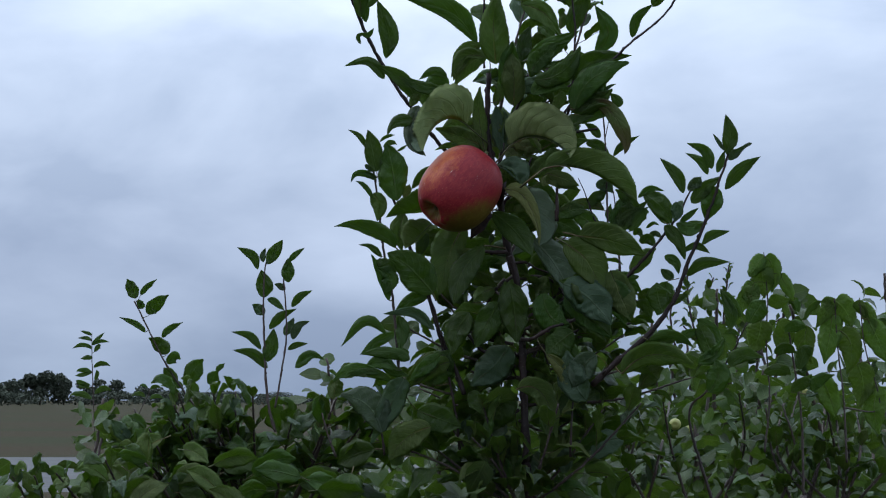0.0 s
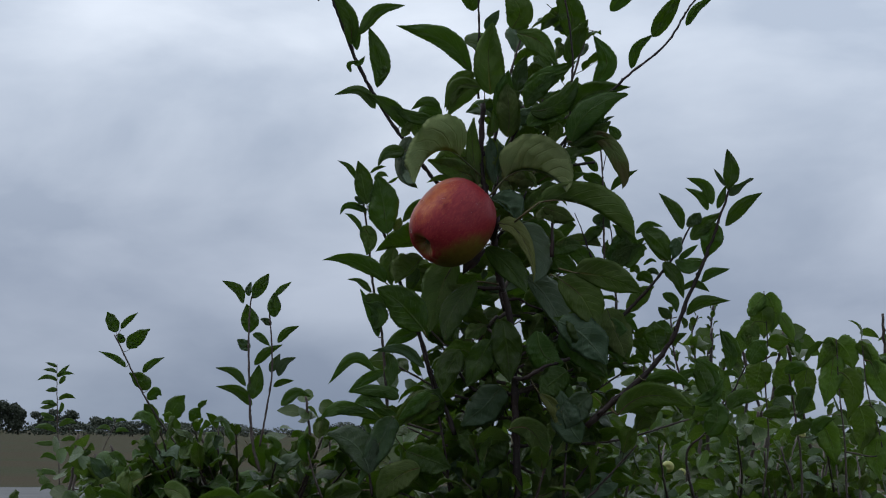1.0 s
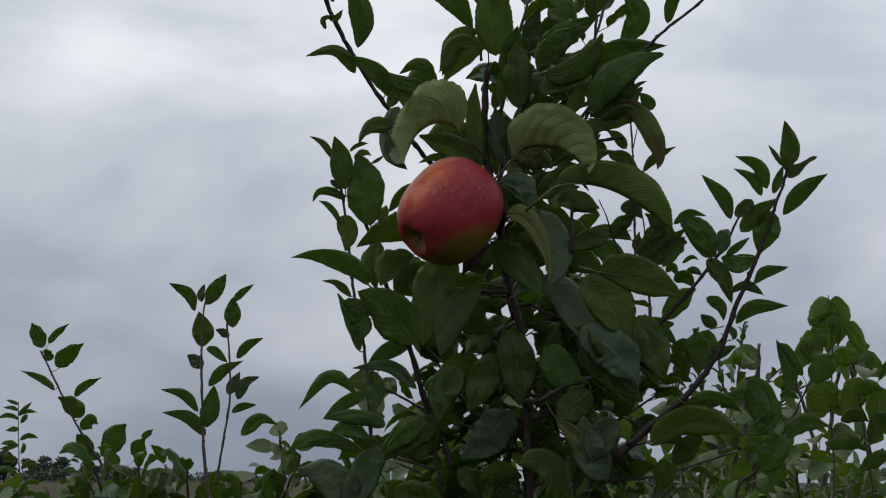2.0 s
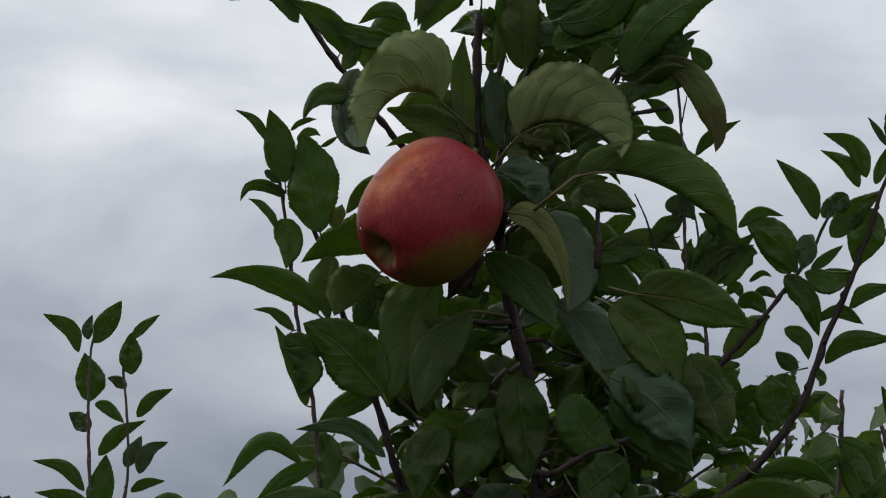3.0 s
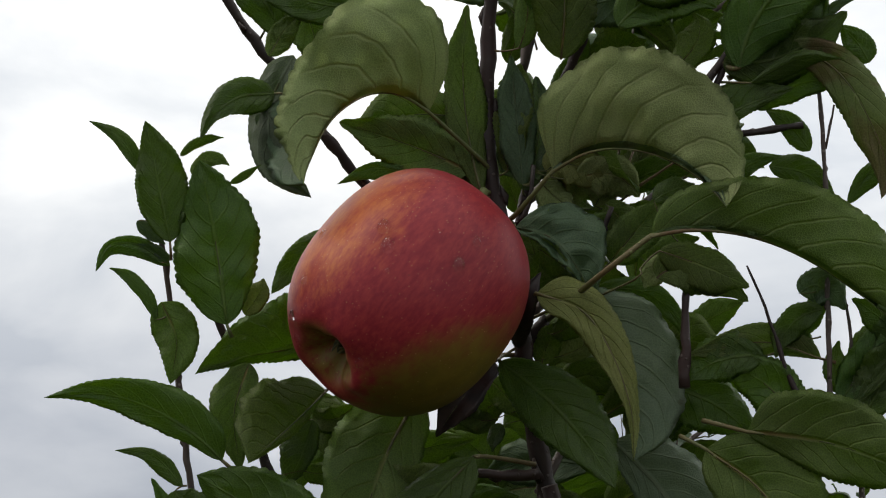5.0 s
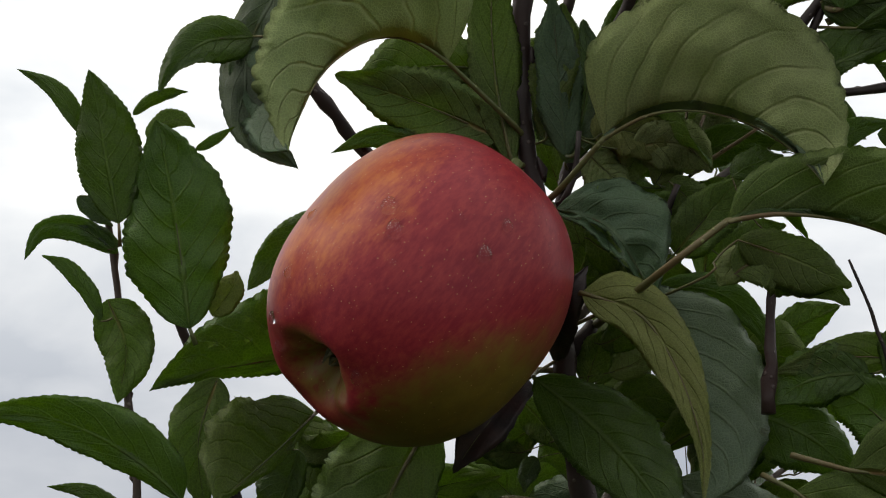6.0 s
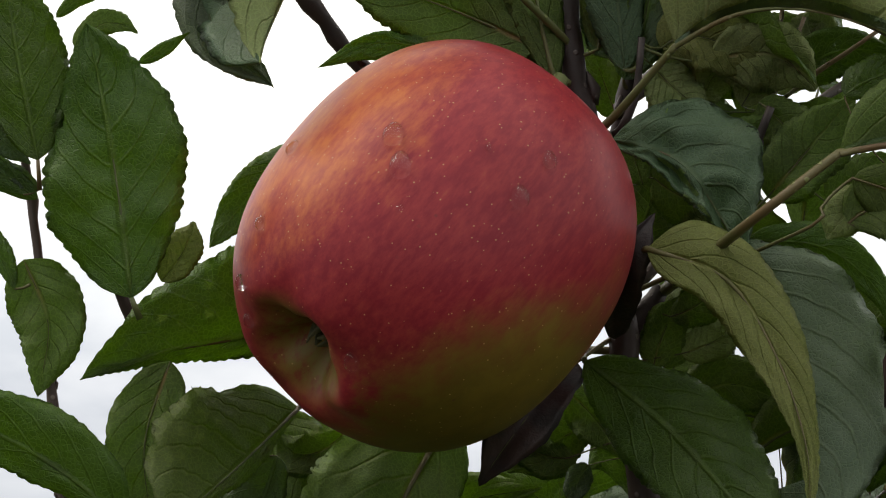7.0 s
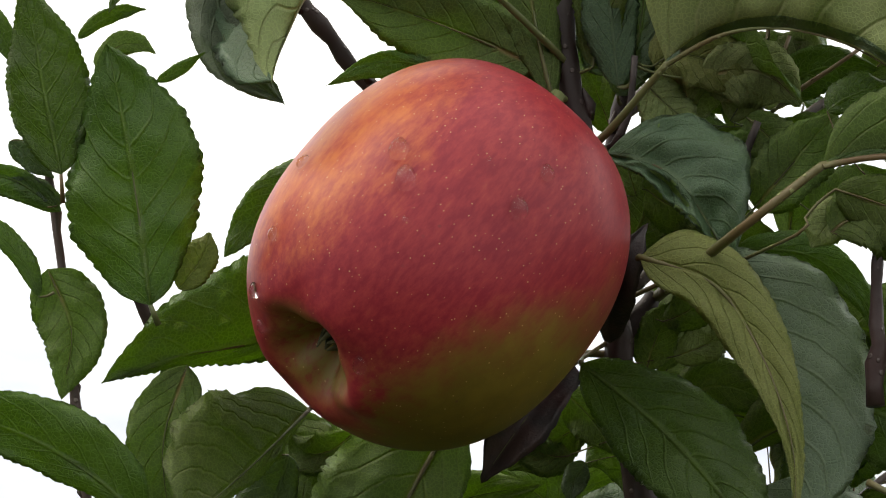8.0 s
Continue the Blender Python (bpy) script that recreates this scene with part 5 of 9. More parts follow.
leaf(apple_tree, (-0.0264, -0.015, 1.2773), (-0.0492, -0.015, 1.2668), (-0.0643, -0.015, 1.2464), (0.0142, 0), (0.0142, 0), "u", rows=72)
leaf(apple_tree, (-0.0512, -0.0128, 1.3229), (-0.0615, -0.0128, 1.3023), (-0.0823, -0.0128, 1.2608), (0.0113, 0), (0.0123, 0), "g", (-0.0529, -0.0014, 1.3224), rows=72)
leaf(apple_tree, (-0.0195, 0.015, 1.3439), (-0.0325, 0.015, 1.3336), (-0.0557, 0.015, 1.3104), (0.0103, 0), (0.0093, 0), "u", (-0.0141, 0.026, 1.3441), rows=72)
leaf(apple_tree, (0.0707, -0.01, 1.6020), (0.0959, -0.01, 1.6091), (0.1135, -0.01, 1.6335), (0.0091, 0), (0.0111, 0), "t", rows=72)
leaf(apple_tree, (0.1085, -0.01, 1.5744), (0.1236, -0.0125, 1.6016), (0.1594, -0.0137, 1.6180), (0.0122, 5), (0.0122, -15), "t", (0.1042, -0.005, 1.5754), rows=72)
leaf(apple_tree, (0.0837, 0.03, 1.5951), (0.0687, 0.03, 1.6002), (0.0437, 0.03, 1.5882), (0.0090, 0), (0.0080, 0), "g", (0.0637, 0.042, 1.6006), rows=72)
leaf(apple_tree, (0.1034, -0.0063, 1.5768), (0.1237, -0.0063, 1.5790), (0.1438, -0.0063, 1.5936), (0.0101, 0), (0.0091, 0), "t", (0.1042, -0.005, 1.5754), rows=72)
leaf(apple_tree, (0.1599, -0.0025, 1.4601), (0.1701, -0.0025, 1.4753), (0.1778, -0.0025, 1.4777), (0.0062, 0), (0.0062, 0), "t", (0.1486, 0.0005, 1.4603), rows=40)
leaf(apple_tree, (0.1496, -0.0025, 1.4601), (0.1573, -0.0025, 1.4755), (0.1597, -0.0025, 1.4881), (0.0092, 0), (0.0082, 0), "t", (0.1486, 0.0005, 1.4603), rows=40)
leaf(apple_tree, (0.1367, -0.0025, 1.4960), (0.1264, -0.0025, 1.4910), (0.1213, -0.0025, 1.4799), (0.0051, 0), (0.0051, 0), "t", (0.1351, -0.0013, 1.4960), rows=40)
leaf(apple_tree, (0.129, -0.0013, 1.5012), (0.1366, -0.0013, 1.5035), (0.1443, -0.0013, 1.4959), (0.0061, 0), (0.0071, 0), "g", (0.1345, -0.0013, 1.5019), rows=40)
leaf(apple_tree, (0.1342, -0.0013, 1.4501), (0.1188, -0.0013, 1.4708), (0.1034, -0.0013, 1.4760), (0.0082, 0), (0.0092, 0), "t", (0.1361, -0.0025, 1.4577), rows=72)
leaf(apple_tree, (0.1612, 0, 1.4747), (0.1528, 0, 1.4830), (0.1631, 0, 1.4935), (0.0073, 0), (0.0073, 0), "t", (0.1475, 0.0005, 1.4749), rows=40)
leaf(apple_tree, (0.1298, 0, 1.4869), (0.1338, 0, 1.4954), (0.1411, 0, 1.5059), (0.0038, 0), (0.0038, 0), "t", (0.1362, -0.0013, 1.4871), rows=40)
blade(apple_tree, [(0.1364, 0.0000, 1.4799), (0.1171, -0.0006, 1.4852), (0.0916, -0.0012, 1.4803)], (0.0013, 0.0038, 0.0050, 0.0042, 0.0013), (0.0046, 0.0067, 0.0063, 0.0046, 0.0017), "u", (-5, 5), stalk=(0.1412, 0.0000, 1.4787), rows=64)
leaf(apple_tree, (0.1214, 0, 1.4859), (0.1276, 0, 1.4870), (0.135, 0, 1.4818), (0.0042, 0), (0.0046, 0), "t", (0.1218, -0.0025, 1.4854), rows=40)
leaf(apple_tree, (0.1466, 0, 1.4704), (0.1413, 0, 1.4756), (0.1423, 0, 1.4860), (0.0046, 0), (0.0050, 0), "t", rows=40)
leaf(apple_tree, (0.1507, 0, 1.4662), (0.1632, 0, 1.4768), (0.1774, 0, 1.4894), (0.0046, 0), (0.0046, 0), "t", (0.1482, 0.0005, 1.4652), rows=72)
blade(apple_tree, [(0.1324, 0.0000, 1.5481), (0.1255, 0.0000, 1.5565), (0.1173, 0.0000, 1.5616)], (0.0029, 0.0042, 0.0038, 0.0029, 0.0008), (0.0025, 0.0042, 0.0042, 0.0033, 0.0013), "t", (0, 0), rows=48)
blade(apple_tree, [(0.1447, 0.0000, 1.5307), (0.1524, 0.0000, 1.5416), (0.1695, 0.0000, 1.5502)], (0.0017, 0.0027, 0.0027, 0.0021, 0.0006), (0.0021, 0.0046, 0.0046, 0.0029, 0.0008), "t", (0, 0), rows=48)
blade(apple_tree, [(0.1517, 0.0000, 1.5773), (0.1475, 0.0000, 1.5840), (0.1416, 0.0000, 1.5898)], (0.0042, 0.0058, 0.0054, 0.0038, 0.0013), (0.0038, 0.0050, 0.0046, 0.0033, 0.0013), "t", (0, 0), rows=48)
blade(apple_tree, [(0.2505, -0.0040, 1.5322), (0.2541, -0.0040, 1.5515), (0.2496, -0.0040, 1.5697)], (0.0029, 0.0071, 0.0078, 0.0057, 0.0021), (0.0036, 0.0071, 0.0071, 0.0050, 0.0021), "t", (9, 16), crumple=0.16, rows=40)
blade(apple_tree, [(0.2485, -0.0020, 1.5359), (0.2424, -0.0020, 1.5452), (0.2378, -0.0020, 1.5517)], (0.0013, 0.0021, 0.0020, 0.0015, 0.0006), (0.0013, 0.0021, 0.0020, 0.0015, 0.0006), "g", (14, 3), crumple=0.16, rows=40)
blade(apple_tree, [(0.2521, 0.0000, 1.5274), (0.2615, 0.0000, 1.5345), (0.2686, 0.0000, 1.5402), (0.2747, 0.0000, 1.5431)], (0.0036, 0.0054, 0.0032, 0.0018, 0.0018), (0.0029, 0.0036, 0.0021, 0.0014, 0.0014), "g", (16, 17), crumple=0.16, rows=40)
blade(apple_tree, [(0.2492, 0.0020, 1.4996), (0.2622, 0.0020, 1.5167), (0.2827, 0.0020, 1.5306)], (0.0029, 0.0061, 0.0064, 0.0046, 0.0018), (0.0036, 0.0071, 0.0068, 0.0046, 0.0014), "t", (17, -10), crumple=0.16, rows=40)
blade(apple_tree, [(0.2368, -0.0040, 1.5186), (0.2298, -0.0040, 1.5351), (0.2130, -0.0040, 1.5430)], (0.0029, 0.0050, 0.0043, 0.0032, 0.0011), (0.0036, 0.0061, 0.0057, 0.0039, 0.0014), "t", (1, 6), crumple=0.16, rows=40)
blade(apple_tree, [(0.2330, -0.0020, 1.5134), (0.2256, -0.0020, 1.5259), (0.2117, -0.0020, 1.5338)], (0.0021, 0.0036, 0.0032, 0.0021, 0.0007), (0.0029, 0.0050, 0.0046, 0.0032, 0.0011), "t", (-4, -1), crumple=0.16, rows=40)
blade(apple_tree, [(0.2417, 0.0000, 1.5153), (0.2457, 0.0000, 1.5274), (0.2493, 0.0000, 1.5367)], (0.0019, 0.0032, 0.0030, 0.0022, 0.0009), (0.0024, 0.0039, 0.0037, 0.0027, 0.0011), "t", (6, 12), crumple=0.16, rows=40)
blade(apple_tree, [(0.2103, 0.0020, 1.4961), (0.2036, 0.0020, 1.5126), (0.1883, 0.0020, 1.5291)], (0.0029, 0.0050, 0.0050, 0.0036, 0.0014), (0.0036, 0.0064, 0.0064, 0.0046, 0.0018), "t", (5, -7), crumple=0.16, rows=40)
blade(apple_tree, [(0.2268, -0.0040, 1.5094), (0.2210, -0.0040, 1.5051), (0.2150, -0.0040, 1.5008)], (0.0036, 0.0061, 0.0058, 0.0042, 0.0017), (0.0032, 0.0053, 0.0051, 0.0037, 0.0015), "g", (8, 14), crumple=0.16, rows=40)
blade(apple_tree, [(0.2175, -0.0020, 1.4866), (0.2297, -0.0020, 1.5009), (0.2462, -0.0020, 1.5123)], (0.0043, 0.0064, 0.0061, 0.0039, 0.0014), (0.0050, 0.0078, 0.0075, 0.0046, 0.0018), "t", (-6, 4), crumple=0.16, rows=40)
blade(apple_tree, [(0.2406, 0.0000, 1.5024), (0.2355, 0.0000, 1.4867), (0.2311, 0.0000, 1.4688)], (0.0071, 0.0114, 0.0111, 0.0075, 0.0021), (0.0064, 0.0103, 0.0096, 0.0071, 0.0021), "t", (-2, 15), crumple=0.16, rows=40)
blade(apple_tree, [(0.1727, 0.0020, 1.4963), (0.1891, 0.0020, 1.4833), (0.1998, 0.0020, 1.4669)], (0.0064, 0.0103, 0.0103, 0.0082, 0.0029), (0.0043, 0.0079, 0.0093, 0.0079, 0.0029), "t", (-11, 2), crumple=0.16, rows=40)
blade(apple_tree, [(0.2031, -0.0040, 1.4880), (0.2045, -0.0040, 1.4784), (0.2016, -0.0040, 1.4687)], (0.0034, 0.0057, 0.0054, 0.0040, 0.0016), (0.0038, 0.0064, 0.0061, 0.0045, 0.0018), "g", (14, 0), crumple=0.16, rows=40)
blade(apple_tree, [(0.2031, -0.0020, 1.4674), (0.2181, -0.0020, 1.4652), (0.2317, -0.0020, 1.4680)], (0.0025, 0.0036, 0.0032, 0.0025, 0.0011), (0.0043, 0.0093, 0.0100, 0.0064, 0.0018), "t", (-8, 11), crumple=0.16, rows=40)
blade(apple_tree, [(0.2274, -0.0000, 1.4481), (0.2367, 0.0000, 1.4559), (0.2535, 0.0000, 1.4609)], (0.0021, 0.0057, 0.0050, 0.0032, 0.0011), (0.0021, 0.0036, 0.0036, 0.0025, 0.0014), "t", (16, 17), crumple=0.16, rows=40)
blade(apple_tree, [(0.2145, 0.0020, 1.4182), (0.2288, 0.0020, 1.4296), (0.2546, 0.0020, 1.4317)], (0.0043, 0.0071, 0.0061, 0.0043, 0.0014), (0.0021, 0.0043, 0.0046, 0.0032, 0.0007), "t", (15, -1), crumple=0.16, rows=40)
blade(apple_tree, [(0.1923, -0.0040, 1.4659), (0.2054, -0.0040, 1.4516), (0.2110, -0.0040, 1.4345)], (0.0050, 0.0068, 0.0061, 0.0043, 0.0014), (0.0043, 0.0068, 0.0064, 0.0046, 0.0014), "t", (9, 17), crumple=0.16, rows=40)
blade(apple_tree, [(0.2116, -0.0020, 1.4445), (0.2244, -0.0020, 1.4466), (0.2351, -0.0020, 1.4395)], (0.0021, 0.0036, 0.0034, 0.0025, 0.0010), (0.0019, 0.0032, 0.0030, 0.0022, 0.0009), "t", (5, 15), crumple=0.16, rows=40)
blade(apple_tree, [(0.1924, -0.0000, 1.4375), (0.2030, 0.0000, 1.4310), (0.2055, 0.0000, 1.4203)], (0.0030, 0.0050, 0.0047, 0.0035, 0.0014), (0.0028, 0.0046, 0.0044, 0.0032, 0.0013), "t", (5, -7), crumple=0.16, rows=40)
blade(apple_tree, [(0.1677, 0.0020, 1.4920), (0.1792, 0.0020, 1.5005), (0.1924, 0.0020, 1.4983)], (0.0019, 0.0032, 0.0031, 0.0022, 0.0009), (0.0019, 0.0032, 0.0031, 0.0022, 0.0009), "t", (1, 6), crumple=0.16, rows=40)
blade(apple_tree, [(0.1477, -0.0040, 1.4653), (0.1588, -0.0040, 1.4778), (0.1763, -0.0040, 1.4824)], (0.0019, 0.0032, 0.0030, 0.0022, 0.0009), (0.0017, 0.0029, 0.0027, 0.0020, 0.0008), "t", (-3, 9), crumple=0.16, rows=40)
blade(apple_tree, [(0.1424, -0.0020, 1.4654), (0.1518, -0.0020, 1.4804), (0.1576, -0.0020, 1.4954)], (0.0043, 0.0071, 0.0068, 0.0050, 0.0020), (0.0039, 0.0064, 0.0061, 0.0045, 0.0018), "t", (0, 16), crumple=0.16, rows=40)
blade(apple_tree, [(0.2068, -0.0000, 1.4689), (0.2161, -0.0000, 1.4760), (0.2244, 0.0000, 1.4824)], (0.0019, 0.0032, 0.0030, 0.0022, 0.0009), (0.0019, 0.0032, 0.0030, 0.0022, 0.0009), "t", (-6, 7), crumple=0.16, rows=40)
blade(apple_tree, [(0.1859, 0.0020, 1.4019), (0.2001, 0.0020, 1.3965), (0.2151, 0.0020, 1.4018)], (0.0034, 0.0057, 0.0054, 0.0040, 0.0016), (0.0034, 0.0057, 0.0054, 0.0040, 0.0016), "t", (-10, -8), crumple=0.16, rows=40)
blade(apple_tree, [(0.2227, -0.0040, 1.3375), (0.2387, -0.0040, 1.3446), (0.2488, -0.0040, 1.3616)], (0.0043, 0.0071, 0.0068, 0.0050, 0.0020), (0.0038, 0.0064, 0.0061, 0.0045, 0.0018), "t", (3, 2), crumple=0.16, rows=40)
blade(apple_tree, [(0.2532, -0.0020, 1.3677), (0.2551, -0.0020, 1.3837), (0.2445, -0.0020, 1.4066)], (0.0039, 0.0064, 0.0061, 0.0045, 0.0018), (0.0034, 0.0057, 0.0054, 0.0040, 0.0016), "t", (2, 2), crumple=0.16, rows=40)
blade(apple_tree, [(0.2034, 0.0000, 1.3554), (0.2141, 0.0000, 1.3643), (0.2302, 0.0000, 1.3678)], (0.0028, 0.0046, 0.0044, 0.0032, 0.0013), (0.0028, 0.0046, 0.0044, 0.0032, 0.0013), "t", (13, 3), crumple=0.16, rows=40)
blade(apple_tree, [(0.1642, 0.0020, 1.3484), (0.1839, 0.0020, 1.3573), (0.2078, 0.0020, 1.3590)], (0.0036, 0.0057, 0.0054, 0.0036, 0.0014), (0.0043, 0.0071, 0.0064, 0.0043, 0.0014), "t", (-2, 16), crumple=0.16, rows=40)
blade(apple_tree, [(-0.0702, 0.0160, 1.6040), (-0.0852, 0.0160, 1.6191), (-0.1078, 0.0160, 1.6163)], (0.0029, 0.0036, 0.0029, 0.0018, 0.0007), (0.0043, 0.0064, 0.0061, 0.0043, 0.0018), "t", (14, -2), crumple=0.16, rows=56)
blade(apple_tree, [(-0.0404, 0.0140, 1.5850), (-0.0529, 0.0140, 1.6031), (-0.0798, 0.0140, 1.6182)], (0.0050, 0.0079, 0.0068, 0.0043, 0.0014), (0.0050, 0.0068, 0.0068, 0.0050, 0.0018), "t", (-6, -6), crumple=0.16, rows=56)
blade(apple_tree, [(-0.0110, 0.0120, 1.6049), (-0.0242, 0.0120, 1.6086), (-0.0379, 0.0120, 1.6032)], (0.0014, 0.0021, 0.0018, 0.0014, 0.0007), (0.0043, 0.0072, 0.0068, 0.0047, 0.0014), "t", (-8, 3), crumple=0.16, rows=56)
blade(apple_tree, [(-0.0142, 0.0100, 1.5940), (-0.0350, 0.0100, 1.5973), (-0.0572, 0.0100, 1.6071)], (0.0036, 0.0072, 0.0068, 0.0050, 0.0014), (0.0029, 0.0050, 0.0043, 0.0029, 0.0014), "t", (5, 7), crumple=0.16, rows=56)
blade(apple_tree, [(-0.0629, 0.0160, 1.6442), (-0.0651, 0.0160, 1.6345), (-0.0673, 0.0160, 1.6270)], (0.0030, 0.0050, 0.0048, 0.0035, 0.0014), (0.0030, 0.0050, 0.0048, 0.0035, 0.0014), "t", (14, 16), crumple=0.16, rows=56)
blade(apple_tree, [(0.0253, 0.0140, 1.6244), (0.0063, 0.0140, 1.6252), (-0.0077, 0.0140, 1.6047)], (0.0029, 0.0036, 0.0036, 0.0029, 0.0011), (0.0036, 0.0072, 0.0082, 0.0064, 0.0021), "u", (4, 5), crumple=0.16, rows=56)
blade(apple_tree, [(-0.0458, 0.0120, 1.5785), (-0.0404, 0.0120, 1.5874), (-0.0343, 0.0120, 1.5935)], (0.0026, 0.0043, 0.0041, 0.0030, 0.0012), (0.0028, 0.0047, 0.0044, 0.0033, 0.0013), "u", (-10, -4), crumple=0.16, rows=56)
blade(apple_tree, [(0.1072, -0.0040, 1.5991), (0.1230, -0.0040, 1.6177), (0.1620, -0.0040, 1.6251)], (0.0071, 0.0118, 0.0103, 0.0071, 0.0021), (0.0036, 0.0071, 0.0068, 0.0043, 0.0014), "t", (17, 15), crumple=0.16, rows=56)
blade(apple_tree, [(0.1036, -0.0040, 1.5762), (0.1236, -0.0040, 1.5891), (0.1387, -0.0040, 1.6076)], (0.0029, 0.0043, 0.0043, 0.0032, 0.0011), (0.0050, 0.0096, 0.0103, 0.0071, 0.0021), "t", (-12, 2), crumple=0.16, rows=56)
blade(apple_tree, [(0.1351, -0.0040, 1.5905), (0.1408, -0.0040, 1.5958), (0.1472, -0.0040, 1.5983)], (0.0011, 0.0018, 0.0017, 0.0012, 0.0005), (0.0011, 0.0018, 0.0017, 0.0012, 0.0005), "g", (2, 8), crumple=0.16, rows=56)
blade(apple_tree, [(0.0669, -0.0040, 1.6071), (0.0795, -0.0040, 1.6243), (0.1053, -0.0040, 1.6396)], (0.0064, 0.0093, 0.0086, 0.0057, 0.0021), (0.0057, 0.0078, 0.0071, 0.0050, 0.0018), "t", (-9, 2), crumple=0.16, rows=56)
blade(apple_tree, [(-0.0511, 0.0120, 1.4774), (-0.0559, 0.0100, 1.4605), (-0.0536, 0.0080, 1.4416)], (0.0046, 0.0071, 0.0068, 0.0051, 0.0020), (0.0052, 0.0080, 0.0076, 0.0057, 0.0022), "u", (4, -6), crumple=0.14, rows=48)
blade(apple_tree, [(-0.0340, 0.0600, 1.4694), (-0.0253, 0.0580, 1.4577), (-0.0230, 0.0560, 1.4427)], (0.0047, 0.0073, 0.0069, 0.0052, 0.0020), (0.0047, 0.0073, 0.0069, 0.0052, 0.0020), "u", (4, -6), crumple=0.14, rows=48)
blade(apple_tree, [(-0.0168, 0.0650, 1.4601), (-0.0317, 0.0630, 1.4481), (-0.0422, 0.0610, 1.4298)], (0.0042, 0.0064, 0.0061, 0.0046, 0.0018), (0.0045, 0.0069, 0.0065, 0.0049, 0.0019), "u", (4, -6), crumple=0.14, rows=48)
blade(apple_tree, [(-0.0123, 0.0660, 1.4365), (0.0047, 0.0640, 1.4495), (0.0240, 0.0620, 1.4539)], (0.0047, 0.0073, 0.0069, 0.0053, 0.0020), (0.0047, 0.0073, 0.0069, 0.0053, 0.0020), "u", (4, -6), crumple=0.14, rows=48)
blade(apple_tree, [(0.0345, 0.0620, 1.4712), (0.0239, 0.0600, 1.4625), (0.0132, 0.0580, 1.4602)], (0.0036, 0.0056, 0.0053, 0.0040, 0.0016), (0.0036, 0.0056, 0.0053, 0.0040, 0.0016), "u", (4, -6), crumple=0.14, rows=48)
blade(apple_tree, [(0.0092, 0.0500, 1.4194), (0.0240, 0.0480, 1.4323), (0.0389, 0.0460, 1.4346)], (0.0047, 0.0072, 0.0069, 0.0052, 0.0020), (0.0047, 0.0072, 0.0069, 0.0052, 0.0020), "t", (4, -6), crumple=0.14, rows=48)
blade(apple_tree, [(0.0517, 0.0600, 1.4713), (0.0623, 0.0580, 1.4756), (0.0751, 0.0560, 1.4714)], (0.0042, 0.0064, 0.0061, 0.0046, 0.0018), (0.0042, 0.0064, 0.0061, 0.0046, 0.0018), "u", (4, -6), crumple=0.14, rows=48)
blade(apple_tree, [(0.0451, 0.0620, 1.4885), (0.0547, 0.0600, 1.4949), (0.0622, 0.0580, 1.4928)], (0.0033, 0.0051, 0.0049, 0.0037, 0.0014), (0.0033, 0.0051, 0.0049, 0.0037, 0.0014), "u", (4, -6), crumple=0.14, rows=48)
blade(apple_tree, [(0.0796, 0.0600, 1.4544), (0.0902, 0.0580, 1.4609), (0.1030, 0.0560, 1.4609)], (0.0047, 0.0073, 0.0069, 0.0052, 0.0020), (0.0047, 0.0073, 0.0069, 0.0052, 0.0020), "t", (4, -6), crumple=0.14, rows=48)
blade(apple_tree, [(0.0336, 0.0600, 1.5807), (0.0388, 0.0580, 1.5956), (0.0376, 0.0560, 1.6084)], (0.0033, 0.0051, 0.0049, 0.0037, 0.0014), (0.0033, 0.0051, 0.0049, 0.0037, 0.0014), "u", (4, -6), crumple=0.14, rows=48)
blade(apple_tree, [(0.0509, 0.0600, 1.5636), (0.0551, 0.0580, 1.5764), (0.0613, 0.0560, 1.5892)], (0.0036, 0.0056, 0.0053, 0.0040, 0.0016), (0.0036, 0.0056, 0.0053, 0.0040, 0.0016), "t", (4, -6), crumple=0.14, rows=48)
blade(apple_tree, [(0.0726, 0.0600, 1.5380), (0.0832, 0.0580, 1.5444), (0.0960, 0.0560, 1.5444)], (0.0036, 0.0056, 0.0053, 0.0040, 0.0016), (0.0036, 0.0056, 0.0053, 0.0040, 0.0016), "t", (4, -6), crumple=0.14, rows=48)
blade(apple_tree, [(-0.0675, -0.0080, 1.3639), (-0.0870, -0.0100, 1.3746), (-0.1105, -0.0120, 1.3519)], (0.0014, 0.0032, 0.0028, 0.0021, 0.0007), (0.0032, 0.0068, 0.0068, 0.0046, 0.0014), "t", (-4, 6), rows=48)
blade(apple_tree, [(-0.0691, 0.0400, 1.6244), (-0.0664, 0.0390, 1.6479), (-0.0771, 0.0380, 1.6798)], (0.0037, 0.0080, 0.0091, 0.0064, 0.0027), (0.0043, 0.0091, 0.0096, 0.0069, 0.0027), "t", (4, -6), crumple=0.14, rows=40)
blade(apple_tree, [(-0.0878, 0.0400, 1.6586), (-0.0920, 0.0390, 1.6772), (-0.1069, 0.0380, 1.6985)], (0.0032, 0.0059, 0.0059, 0.0043, 0.0016), (0.0032, 0.0059, 0.0059, 0.0043, 0.0016), "t", (4, -6), crumple=0.14, rows=40)
blade(apple_tree, [(-0.0920, 0.0400, 1.6479), (-0.0856, 0.0390, 1.6468), (-0.0803, 0.0380, 1.6532)], (0.0017, 0.0027, 0.0025, 0.0019, 0.0007), (0.0017, 0.0027, 0.0025, 0.0019, 0.0007), "t", (4, -6), crumple=0.14, rows=40)
